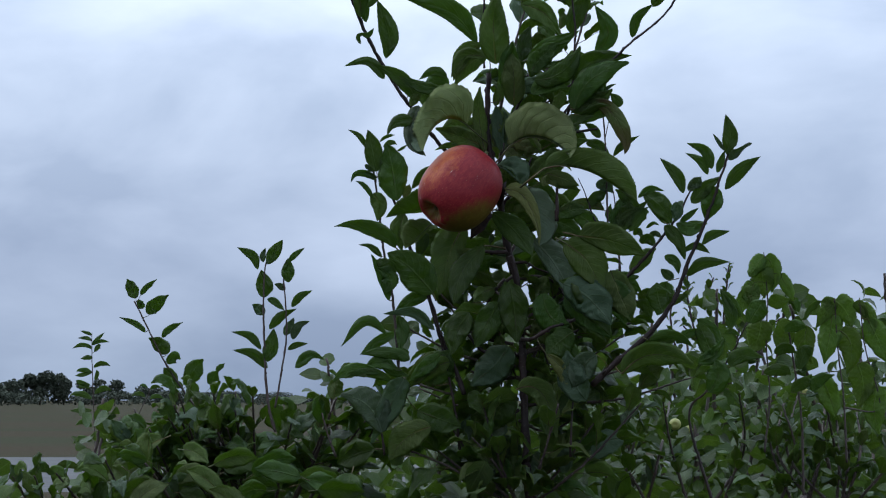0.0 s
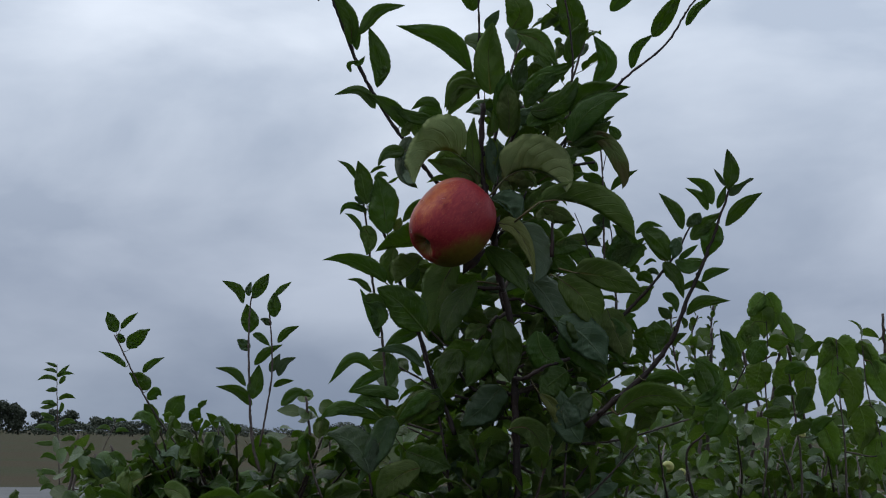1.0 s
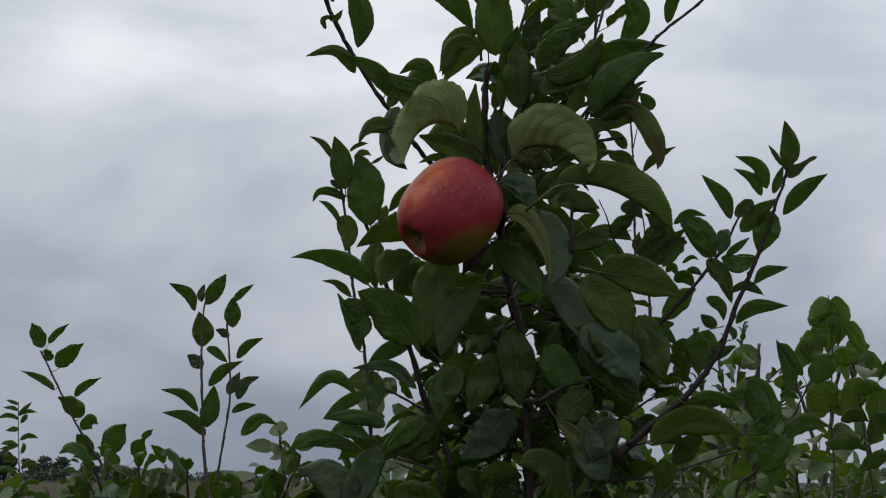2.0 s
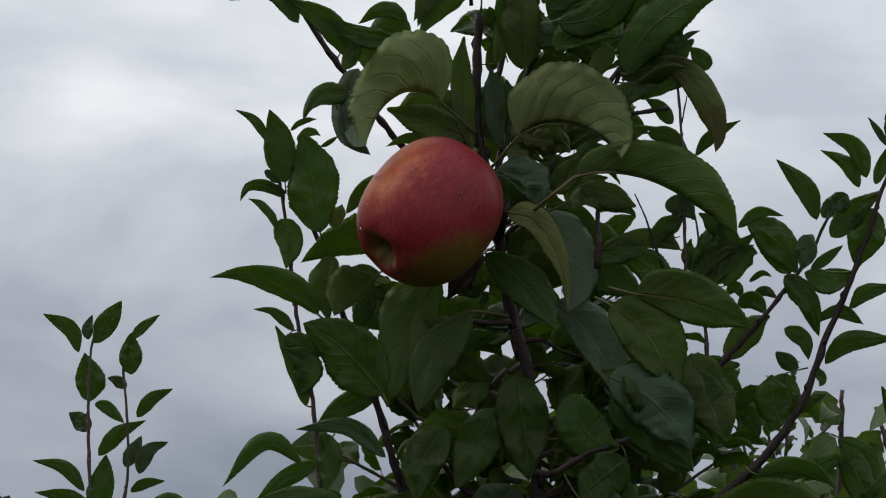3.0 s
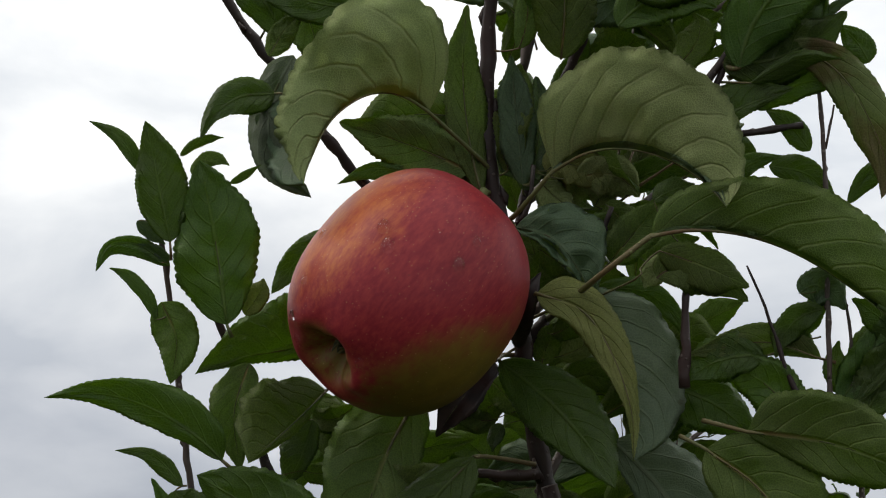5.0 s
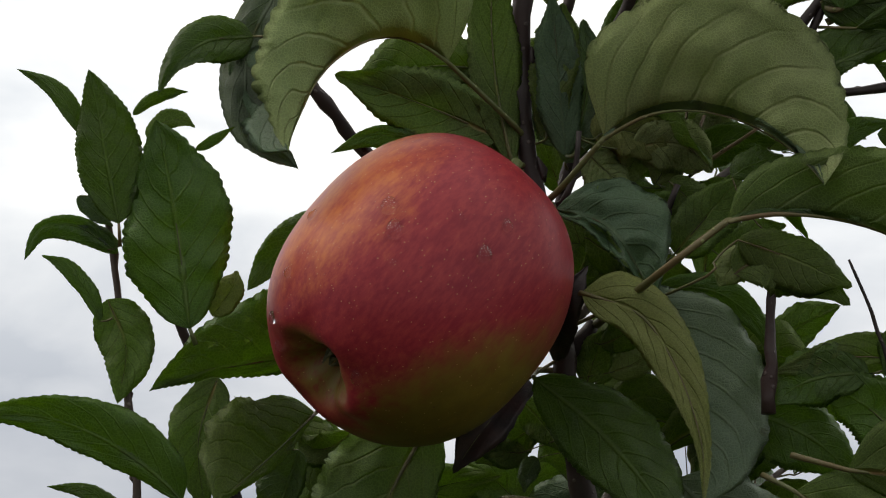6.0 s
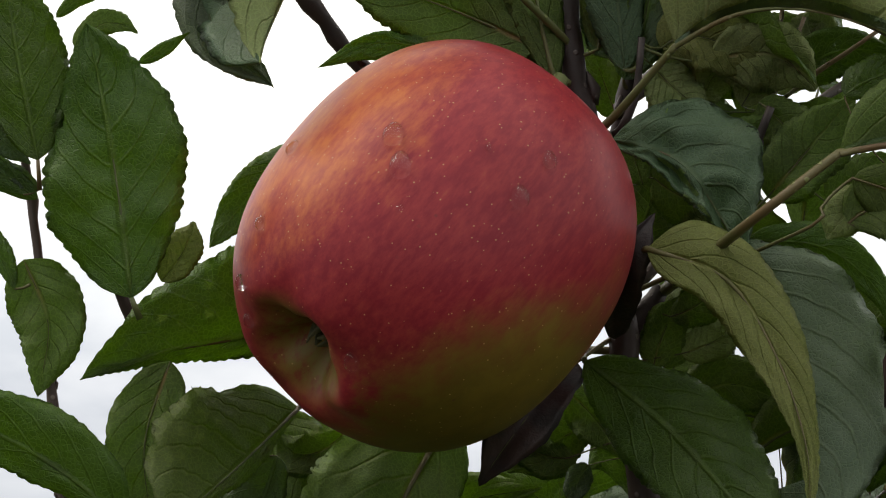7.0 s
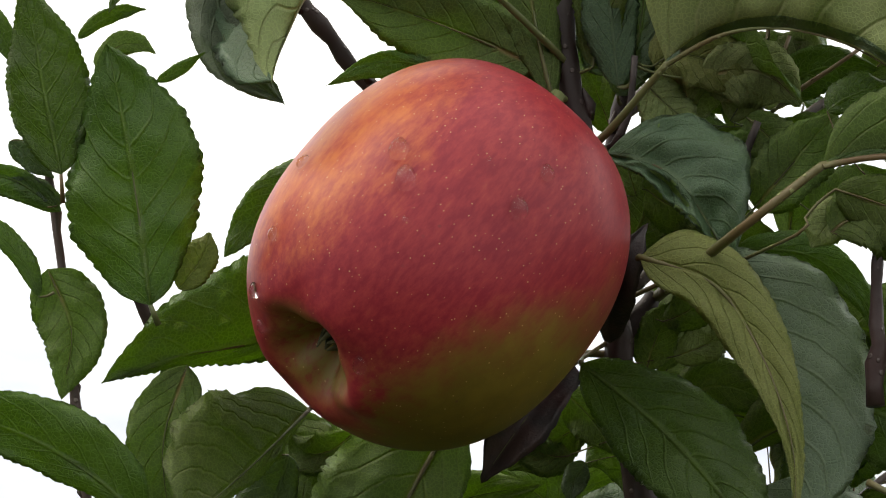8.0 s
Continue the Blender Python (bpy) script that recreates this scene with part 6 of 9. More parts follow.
blade(apple_tree, [(-0.0931, 0.0400, 1.6383), (-0.0952, 0.0390, 1.6457), (-0.0866, 0.0380, 1.6489)], (0.0014, 0.0021, 0.0020, 0.0015, 0.0006), (0.0014, 0.0021, 0.0020, 0.0015, 0.0006), "t", (4, -6), crumple=0.14, rows=40)
blade(apple_tree, [(0.0174, 0.0240, 1.6386), (-0.0061, 0.0200, 1.6650), (-0.0521, 0.0160, 1.6803)], (0.0041, 0.0082, 0.0072, 0.0046, 0.0015), (0.0052, 0.0118, 0.0129, 0.0088, 0.0026), "t", (0, 10), crumple=0.15, rows=48)
blade(apple_tree, [(-0.0929, 0.0340, 1.6629), (-0.0952, 0.0300, 1.6885), (-0.1135, 0.0260, 1.7150)], (0.0047, 0.0072, 0.0069, 0.0053, 0.0022), (0.0047, 0.0072, 0.0069, 0.0053, 0.0022), "t", (13, -4), crumple=0.15, rows=48)
blade(apple_tree, [(-0.0863, 0.0340, 1.6723), (-0.0694, 0.0300, 1.6924), (-0.0441, 0.0260, 1.6996)], (0.0041, 0.0072, 0.0072, 0.0052, 0.0021), (0.0031, 0.0052, 0.0046, 0.0031, 0.0015), "t", (-8, 4), crumple=0.15, rows=48)
blade(apple_tree, [(0.0346, 0.0220, 1.6180), (0.0321, 0.0180, 1.6529), (0.0359, 0.0140, 1.6847)], (0.0090, 0.0139, 0.0133, 0.0103, 0.0042), (0.0097, 0.0149, 0.0143, 0.0110, 0.0045), "u", (6, 8), crumple=0.15, rows=48)
blade(apple_tree, [(0.0210, 0.0300, 1.6379), (0.0072, 0.0260, 1.6273), (-0.0055, 0.0220, 1.6026)], (0.0031, 0.0052, 0.0052, 0.0041, 0.0015), (0.0062, 0.0103, 0.0108, 0.0077, 0.0026), "u", (5, 7), crumple=0.15, rows=48)
blade(apple_tree, [(0.0667, 0.0260, 1.6061), (0.0778, 0.0220, 1.6277), (0.1136, 0.0180, 1.6500)], (0.0052, 0.0103, 0.0103, 0.0067, 0.0021), (0.0062, 0.0103, 0.0098, 0.0062, 0.0021), "t", (11, 11), crumple=0.15, rows=48)
blade(apple_tree, [(0.0524, 0.0240, 1.5878), (0.0470, 0.0200, 1.6160), (0.0508, 0.0160, 1.6405)], (0.0074, 0.0113, 0.0109, 0.0084, 0.0034), (0.0077, 0.0118, 0.0114, 0.0088, 0.0036), "t", (12, 10), crumple=0.15, rows=48)
blade(apple_tree, [(0.0579, 0.0300, 1.6756), (0.0791, 0.0260, 1.6672), (0.0957, 0.0220, 1.6449)], (0.0041, 0.0093, 0.0088, 0.0062, 0.0021), (0.0052, 0.0119, 0.0108, 0.0072, 0.0026), "u", (7, 12), crumple=0.15, rows=48)
blade(apple_tree, [(0.1280, 0.0080, 1.6264), (0.1401, 0.0040, 1.6479), (0.1274, 0.0000, 1.6723)], (0.0041, 0.0082, 0.0087, 0.0062, 0.0021), (0.0051, 0.0087, 0.0098, 0.0072, 0.0026), "t", (-10, -10), crumple=0.15, rows=48)
blade(apple_tree, [(0.1043, 0.0140, 1.6471), (0.1123, 0.0100, 1.6686), (0.1228, 0.0060, 1.6870)], (0.0057, 0.0087, 0.0084, 0.0065, 0.0026), (0.0053, 0.0082, 0.0079, 0.0061, 0.0025), "t", (9, 0), crumple=0.15, rows=48)
blade(apple_tree, [(0.1100, 0.0240, 1.6685), (0.1071, 0.0200, 1.6950), (0.0933, 0.0160, 1.7215)], (0.0080, 0.0124, 0.0119, 0.0091, 0.0037), (0.0080, 0.0124, 0.0119, 0.0091, 0.0037), "t", (7, 1), crumple=0.15, rows=48)
blade(apple_tree, [(0.1815, 0.0040, 1.6710), (0.1941, 0.0000, 1.6920), (0.2076, -0.0040, 1.7109)], (0.0050, 0.0077, 0.0074, 0.0057, 0.0023), (0.0050, 0.0077, 0.0074, 0.0057, 0.0023), "t", (11, -9), crumple=0.15, rows=48)
blade(apple_tree, [(0.1623, 0.0040, 1.6420), (0.1666, 0.0000, 1.6603), (0.1818, -0.0040, 1.6731)], (0.0030, 0.0046, 0.0044, 0.0034, 0.0014), (0.0033, 0.0051, 0.0049, 0.0038, 0.0015), "t", (6, -10), crumple=0.15, rows=48)
blade(apple_tree, [(0.0589, 0.0340, 1.6220), (0.0618, 0.0300, 1.6404), (0.0673, 0.0260, 1.6547)], (0.0047, 0.0072, 0.0069, 0.0053, 0.0022), (0.0050, 0.0077, 0.0074, 0.0057, 0.0023), "g", (-7, 9), crumple=0.15, rows=48)
blade(apple_tree, [(0.0289, 0.0340, 1.6786), (0.0361, 0.0300, 1.6867), (0.0421, 0.0260, 1.6958)], (0.0037, 0.0057, 0.0054, 0.0042, 0.0017), (0.0034, 0.0052, 0.0050, 0.0038, 0.0015), "g", (-3, 13), crumple=0.15, rows=48)
blade(apple_tree, [(0.2118, 0.0040, 1.6816), (0.2208, 0.0000, 1.6969), (0.2369, -0.0040, 1.7081)], (0.0027, 0.0041, 0.0039, 0.0030, 0.0012), (0.0027, 0.0041, 0.0039, 0.0030, 0.0012), "t", (-2, 8), crumple=0.15, rows=48)
blade(apple_tree, [(0.0538, 0.0340, 1.6789), (0.0608, 0.0300, 1.6963), (0.0461, 0.0260, 1.7176)], (0.0087, 0.0134, 0.0129, 0.0099, 0.0040), (0.0080, 0.0124, 0.0119, 0.0092, 0.0037), "u", (13, -3), crumple=0.15, rows=48)
blade(apple_tree, [(0.0184, 0.0340, 1.6951), (0.0141, 0.0300, 1.7155), (0.0061, 0.0260, 1.7358)], (0.0060, 0.0093, 0.0089, 0.0069, 0.0028), (0.0060, 0.0093, 0.0089, 0.0069, 0.0028), "t", (13, 6), crumple=0.15, rows=48)
blade(apple_tree, [(0.1430, 0.0140, 1.6950), (0.1582, 0.0100, 1.7103), (0.1786, 0.0060, 1.7206)], (0.0047, 0.0072, 0.0069, 0.0053, 0.0022), (0.0047, 0.0072, 0.0069, 0.0053, 0.0022), "t", (13, -3), crumple=0.15, rows=48)
blade(apple_tree, [(-0.0227, 0.0040, 1.3679), (-0.0426, 0.0000, 1.3840), (-0.0714, -0.0040, 1.3829)], (0.0029, 0.0054, 0.0046, 0.0032, 0.0011), (0.0029, 0.0054, 0.0054, 0.0036, 0.0014), "g", (2, 7), crumple=0.15, rows=48)
blade(apple_tree, [(0.0091, 0.0080, 1.3847), (-0.0027, 0.0040, 1.3661), (-0.0071, 0.0000, 1.3446)], (0.0079, 0.0121, 0.0117, 0.0090, 0.0036), (0.0079, 0.0121, 0.0117, 0.0090, 0.0036), "t", (13, -4), crumple=0.15, rows=48)
blade(apple_tree, [(0.0367, 0.0100, 1.3946), (0.0259, 0.0060, 1.3732), (0.0151, 0.0020, 1.3510)], (0.0084, 0.0129, 0.0123, 0.0095, 0.0039), (0.0079, 0.0121, 0.0117, 0.0090, 0.0036), "t", (1, 8), crumple=0.15, rows=48)
blade(apple_tree, [(0.0475, 0.0120, 1.4125), (0.0524, 0.0080, 1.3810), (0.0544, 0.0040, 1.3552)], (0.0093, 0.0143, 0.0137, 0.0106, 0.0043), (0.0098, 0.0150, 0.0144, 0.0111, 0.0045), "t", (10, 13), crumple=0.15, rows=48)
blade(apple_tree, [(-0.0598, 0.0040, 1.3652), (-0.0748, 0.0000, 1.3580), (-0.0925, -0.0040, 1.3448)], (0.0035, 0.0054, 0.0051, 0.0040, 0.0016), (0.0032, 0.0050, 0.0048, 0.0037, 0.0015), "t", (-5, 13), crumple=0.15, rows=48)
blade(apple_tree, [(-0.0463, 0.0060, 1.3473), (-0.0623, 0.0020, 1.3455), (-0.0783, -0.0020, 1.3427)], (0.0035, 0.0054, 0.0051, 0.0040, 0.0016), (0.0032, 0.0050, 0.0048, 0.0037, 0.0015), "t", (-8, 11), crumple=0.15, rows=48)
blade(apple_tree, [(0.0986, 0.0100, 1.3995), (0.1224, 0.0060, 1.3836), (0.1435, 0.0020, 1.3602)], (0.0084, 0.0129, 0.0123, 0.0095, 0.0039), (0.0098, 0.0150, 0.0144, 0.0111, 0.0045), "t", (10, 11), crumple=0.15, rows=48)
blade(apple_tree, [(-0.0249, 0.0340, 1.4069), (-0.0464, 0.0300, 1.3960), (-0.0608, 0.0260, 1.3852)], (0.0047, 0.0072, 0.0069, 0.0053, 0.0022), (0.0042, 0.0065, 0.0062, 0.0048, 0.0019), "t", (10, 6), crumple=0.15, rows=48)
blade(apple_tree, [(-0.0749, 0.0080, 1.3492), (-0.0642, 0.0040, 1.3313), (-0.0463, 0.0000, 1.3241)], (0.0042, 0.0064, 0.0062, 0.0048, 0.0019), (0.0037, 0.0057, 0.0055, 0.0042, 0.0017), "t", (3, 3), crumple=0.15, rows=48)
blade(apple_tree, [(-0.0178, 0.0040, 1.3454), (-0.0320, 0.0000, 1.3330), (-0.0463, -0.0040, 1.3205)], (0.0046, 0.0071, 0.0068, 0.0053, 0.0021), (0.0046, 0.0071, 0.0068, 0.0053, 0.0021), "t", (-9, 12), crumple=0.15, rows=48)
blade(apple_tree, [(0.0823, 0.0080, 1.3594), (0.1036, 0.0040, 1.3451), (0.1105, 0.0000, 1.3236)], (0.0070, 0.0107, 0.0103, 0.0079, 0.0032), (0.0065, 0.0100, 0.0096, 0.0074, 0.0030), "t", (12, -8), crumple=0.15, rows=48)
blade(apple_tree, [(-0.0570, 0.0060, 1.3813), (-0.0534, 0.0020, 1.3669), (-0.0552, -0.0020, 1.3490)], (0.0046, 0.0071, 0.0069, 0.0053, 0.0021), (0.0042, 0.0064, 0.0062, 0.0048, 0.0019), "t", (4, -2), crumple=0.15, rows=48)
blade(bush, [(-0.1797, -0.0040, 1.4294), (-0.1722, -0.0040, 1.4413), (-0.1650, -0.0040, 1.4524)], (0.0030, 0.0061, 0.0061, 0.0046, 0.0019), (0.0030, 0.0053, 0.0057, 0.0046, 0.0019), "t", (-1, -6), crumple=0.16, rows=40)
blade(bush, [(-0.1883, 0.0000, 1.4246), (-0.1937, 0.0000, 1.4360), (-0.2079, 0.0000, 1.4455)], (0.0019, 0.0031, 0.0031, 0.0023, 0.0008), (0.0023, 0.0053, 0.0061, 0.0042, 0.0015), "t", (12, 8), crumple=0.16, rows=40)
blade(bush, [(-0.1835, 0.0040, 1.4316), (-0.1839, 0.0040, 1.4377), (-0.1813, 0.0040, 1.4450)], (0.0018, 0.0031, 0.0029, 0.0021, 0.0009), (0.0018, 0.0031, 0.0029, 0.0021, 0.0009), "g", (-7, 11), crumple=0.16, rows=40)
blade(bush, [(-0.1598, -0.0040, 1.4124), (-0.1599, -0.0040, 1.4238), (-0.1600, -0.0040, 1.4353)], (0.0038, 0.0065, 0.0065, 0.0046, 0.0019), (0.0030, 0.0057, 0.0061, 0.0046, 0.0019), "t", (4, -7), crumple=0.16, rows=40)
blade(bush, [(-0.1601, 0.0000, 1.4316), (-0.1532, 0.0000, 1.4385), (-0.1445, 0.0000, 1.4450)], (0.0018, 0.0031, 0.0029, 0.0021, 0.0009), (0.0016, 0.0027, 0.0025, 0.0019, 0.0007), "t", (7, 1), crumple=0.16, rows=40)
blade(bush, [(-0.1829, 0.0040, 1.3980), (-0.1826, 0.0040, 1.4109), (-0.1854, 0.0040, 1.4247)], (0.0046, 0.0076, 0.0080, 0.0061, 0.0023), (0.0038, 0.0084, 0.0084, 0.0057, 0.0019), "t", (2, -2), crumple=0.16, rows=40)
blade(bush, [(-0.1566, -0.0040, 1.3895), (-0.1491, -0.0040, 1.3991), (-0.1373, -0.0040, 1.4049)], (0.0023, 0.0038, 0.0036, 0.0027, 0.0011), (0.0023, 0.0038, 0.0036, 0.0027, 0.0011), "t", (17, -7), crumple=0.16, rows=40)
blade(bush, [(-0.1776, 0.0000, 1.3689), (-0.1659, 0.0000, 1.3804), (-0.1518, 0.0000, 1.3881)], (0.0031, 0.0053, 0.0050, 0.0034, 0.0011), (0.0023, 0.0038, 0.0034, 0.0023, 0.0008), "t", (17, -6), crumple=0.16, rows=40)
blade(bush, [(-0.1824, 0.0040, 1.3827), (-0.1878, 0.0040, 1.3880), (-0.1939, 0.0040, 1.3922)], (0.0032, 0.0053, 0.0051, 0.0037, 0.0015), (0.0030, 0.0050, 0.0047, 0.0035, 0.0014), "g", (12, 16), crumple=0.16, rows=40)
blade(bush, [(-0.1795, -0.0040, 1.3970), (-0.1727, -0.0040, 1.3948), (-0.1635, -0.0040, 1.3864)], (0.0021, 0.0034, 0.0033, 0.0024, 0.0010), (0.0023, 0.0038, 0.0036, 0.0027, 0.0011), "t", (-9, 14), crumple=0.16, rows=40)
blade(bush, [(-0.1851, 0.0000, 1.3498), (-0.1970, 0.0000, 1.3619), (-0.2134, 0.0000, 1.3664)], (0.0019, 0.0031, 0.0027, 0.0019, 0.0008), (0.0023, 0.0050, 0.0050, 0.0031, 0.0011), "t", (-11, -1), crumple=0.16, rows=40)
blade(bush, [(-0.1794, 0.0040, 1.3323), (-0.1933, 0.0040, 1.3456), (-0.2124, 0.0040, 1.3493)], (0.0031, 0.0046, 0.0046, 0.0031, 0.0011), (0.0031, 0.0053, 0.0053, 0.0034, 0.0011), "t", (3, 10), crumple=0.16, rows=40)
blade(bush, [(-0.1792, -0.0040, 1.3380), (-0.1747, -0.0040, 1.3536), (-0.1733, -0.0040, 1.3696)], (0.0053, 0.0084, 0.0080, 0.0057, 0.0023), (0.0030, 0.0061, 0.0061, 0.0046, 0.0019), "t", (-7, -11), crumple=0.16, rows=40)
blade(bush, [(-0.1558, 0.0000, 1.3591), (-0.1505, 0.0000, 1.3706), (-0.1399, 0.0000, 1.3763)], (0.0031, 0.0053, 0.0050, 0.0034, 0.0015), (0.0023, 0.0038, 0.0034, 0.0023, 0.0011), "g", (-4, 15), crumple=0.16, rows=40)
blade(bush, [(-0.1636, 0.0040, 1.3629), (-0.1587, 0.0040, 1.3713), (-0.1545, 0.0040, 1.3798)], (0.0027, 0.0046, 0.0044, 0.0032, 0.0013), (0.0025, 0.0042, 0.0040, 0.0029, 0.0012), "g", (-3, 4), crumple=0.16, rows=40)
blade(bush, [(-0.1532, -0.0040, 1.3324), (-0.1392, -0.0040, 1.3446), (-0.1255, -0.0040, 1.3405)], (0.0030, 0.0053, 0.0053, 0.0034, 0.0011), (0.0030, 0.0053, 0.0050, 0.0030, 0.0011), "t", (-10, 12), crumple=0.16, rows=40)
blade(bush, [(-0.1603, 0.0000, 1.3495), (-0.1527, 0.0000, 1.3538), (-0.1417, 0.0000, 1.3553)], (0.0018, 0.0031, 0.0029, 0.0021, 0.0009), (0.0018, 0.0031, 0.0029, 0.0021, 0.0009), "t", (16, -4), crumple=0.16, rows=40)
blade(bush, [(-0.1627, 0.0040, 1.4057), (-0.1677, 0.0040, 1.4095), (-0.1731, 0.0040, 1.4110)], (0.0021, 0.0034, 0.0033, 0.0024, 0.0010), (0.0018, 0.0031, 0.0029, 0.0021, 0.0009), "g", (13, -1), crumple=0.16, rows=40)
leaf(apple_tree, (0.2395, -0.0025, 1.3357), (0.2306, -0.0025, 1.3590), (0.2239, -0.0025, 1.3745), (0.0083, 0), (0.0093, 0), "t", (0.2455, 0, 1.3306), rows=72)
leaf(apple_tree, (0.2332, -0.0075, 1.3098), (0.2425, -0.0075, 1.3253), (0.2383, -0.0075, 1.3409), (0.0124, 0), (0.0114, 0), "t", (0.232, 0, 1.3103), rows=40)
leaf(apple_tree, (0.2541, -0.0025, 1.3331), (0.2644, -0.0025, 1.3435), (0.285, -0.0025, 1.3419), (0.0083, 0), (0.0062, 0), "t", (0.249, 0, 1.3358), rows=40)
leaf(apple_tree, (0.2643, 0, 1.3797), (0.2538, 0, 1.3952), (0.2455, -0, 1.4045), (0.0052, 0), (0.0052, 0), "t", (0.2681, 0, 1.3720), rows=40)
leaf(apple_tree, (0.2721, 0, 1.3746), (0.2798, 0, 1.3875), (0.2875, 0, 1.3953), (0.0093, 0), (0.0104, 0), "t", (0.2681, 0, 1.3720), rows=40)
leaf(apple_tree, (0.0709, 0.032, 1.5508), (0.0673, 0.032, 1.5587), (0.0588, 0.032, 1.5682), (0.0085, 0), (0.0085, 0), "u", (0.0709, 0.04, 1.5493), rows=40)
leaf(apple_tree, (0.0914, 0.05, 1.5483), (0.0978, 0.05, 1.5523), (0.1086, 0.05, 1.5549), (0.0064, 0), (0.0064, 0), "t", (0.0899, 0.04, 1.5468), rows=40)
leaf(apple_tree, (0.0415, 0.05, 1.5136), (0.0464, 0.05, 1.5198), (0.0524, 0.05, 1.5259), (0.0054, 0), (0.0054, 0), "u", (0.0346, 0.05, 1.5071), rows=40)
leaf(apple_tree, (0.0427, 0.05, 1.5031), (0.0477, 0.05, 1.5091), (0.056, 0.05, 1.5115), (0.0047, 0), (0.0047, 0), "u", (0.0346, 0.05, 1.5071), rows=40)
leaf(apple_tree, (0.0452, 0.034, 1.5386), (0.0499, 0.034, 1.5340), (0.0569, 0.034, 1.5288), (0.0052, 0), (0.0064, 0), "w", (0.0419, 0.026, 1.5404), rows=40)
leaf(apple_tree, (0.0547, 0.036, 1.5472), (0.0617, 0.036, 1.5414), (0.0676, 0.036, 1.5344), (0.0071, 0), (0.0059, 0), "w", (0.0434, 0.042, 1.5487), rows=40)
leaf(apple_tree, (0.037, 0.034, 1.5408), (0.0346, 0.034, 1.5467), (0.0323, 0.034, 1.5538), (0.0047, 0), (0.0047, 0), "g", (0.041, 0.042, 1.5386), rows=40)
leaf(apple_tree, (0.0812, -0.0025, 1.5309), (0.0868, -0.0025, 1.5344), (0.0946, -0.0025, 1.5367), (0.0044, 0), (0.0033, 0), "t", (0.0928, -0.0025, 1.5148), rows=40)
leaf(apple_tree, (0.0866, 0, 1.5133), (0.0815, 0, 1.5076), (0.0782, 0, 1.5027), (0.0044, 0), (0.0044, 0), "w", (0.0926, -0.0025, 1.5127), rows=40)
leaf(apple_tree, (0.0489, 0.034, 1.4884), (0.0557, 0.034, 1.4920), (0.0581, 0.034, 1.4978), (0.0046, 0), (0.0046, 0), "u", (0.0451, 0.04, 1.4909), rows=40)
leaf(apple_tree, (0.0513, 0.036, 1.4810), (0.0583, 0.036, 1.4839), (0.063, 0.036, 1.4886), (0.0047, 0), (0.0039, 0), "w", (0.04, 0.036, 1.4790), rows=40)
leaf(apple_tree, (0.0284, 0.045, 1.4732), (0.0345, 0.045, 1.4674), (0.0387, 0.045, 1.4605), (0.0061, 0), (0.0053, 0), "u", (0.0395, 0.04, 1.4812), rows=40)
leaf(apple_tree, (0.0302, 0.05, 1.4603), (0.0242, 0.05, 1.4603), (0.0148, 0.05, 1.4648), (0.0047, 0), (0.0035, 0), "u", (0.0423, 0.036, 1.4642), rows=40)
leaf(apple_tree, (0.0329, 0.036, 1.4582), (0.0306, 0.036, 1.4547), (0.0294, 0.036, 1.4490), (0.0028, 0), (0.0028, 0), "g", (0.0429, 0.036, 1.4599), rows=40)
leaf(apple_tree, (0.0629, 0.036, 1.5314), (0.0665, 0.036, 1.5414), (0.063, 0.036, 1.5497), (0.0059, 0), (0.0047, 0), "w", (0.0689, 0.04, 1.5311), rows=40)
leaf(apple_tree, (0.0669, -0.005, 1.6092), (0.0777, -0.005, 1.6235), (0.0938, -0.005, 1.6378), (0.0100, 0), (0.0093, 0), "t", rows=72)
leaf(apple_tree, (0.104, -0.0037, 1.5737), (0.125, -0.0037, 1.5872), (0.1374, -0.0037, 1.6026), (0.0088, 0), (0.0088, 0), "t", rows=72)
leaf(apple_tree, (0.0689, -0.005, 1.5880), (0.083, -0.005, 1.5974), (0.1013, -0.005, 1.5945), (0.0091, 0), (0.0084, 0), "t", rows=40)
leaf(apple_tree, (0.037, 0.03, 1.5834), (0.0399, 0.03, 1.5955), (0.0387, 0.03, 1.6110), (0.0042, 0), (0.0042, 0), "u", (0.0272, 0.036, 1.5836), rows=40)
leaf(apple_tree, (0.1144, -0.0025, 1.5613), (0.1286, -0.0025, 1.5698), (0.1461, -0.0025, 1.5714), (0.0043, 0), (0.0050, 0), "t", (0.1017, -0.0038, 1.5655), rows=40)
leaf(apple_tree, (0.0864, -0.0025, 1.5739), (0.0952, -0.0025, 1.5842), (0.0935, -0.0025, 1.5929), (0.0063, 0), (0.0056, 0), "u", (0.0989, -0.005, 1.5668), rows=40)
leaf(apple_tree, (0.0564, 0.032, 1.5398), (0.0688, 0.032, 1.5413), (0.0776, 0.032, 1.5342), (0.0071, 0), (0.0078, 0), "w", (0.0421, 0.026, 1.5423), rows=40)
leaf(apple_tree, (0.0823, -0.0025, 1.5058), (0.0948, -0.0025, 1.5091), (0.1123, -0.0025, 1.4983), (0.0085, 0), (0.0092, 0), "u", (0.0921, -0.0025, 1.5053), rows=40)
leaf(apple_tree, (0.1673, -0.0025, 1.4780), (0.1585, -0.0025, 1.4905), (0.1461, -0.0025, 1.4996), (0.0064, 0), (0.0064, 0), "t", (0.1473, 0.0005, 1.4774), rows=40)
leaf(apple_tree, (0.1176, -0.0012, 1.4806), (0.1034, -0.0012, 1.4790), (0.0927, -0.0012, 1.4721), (0.0071, 0), (0.0086, 0), "t", (0.123, -0.0025, 1.4826), rows=40)
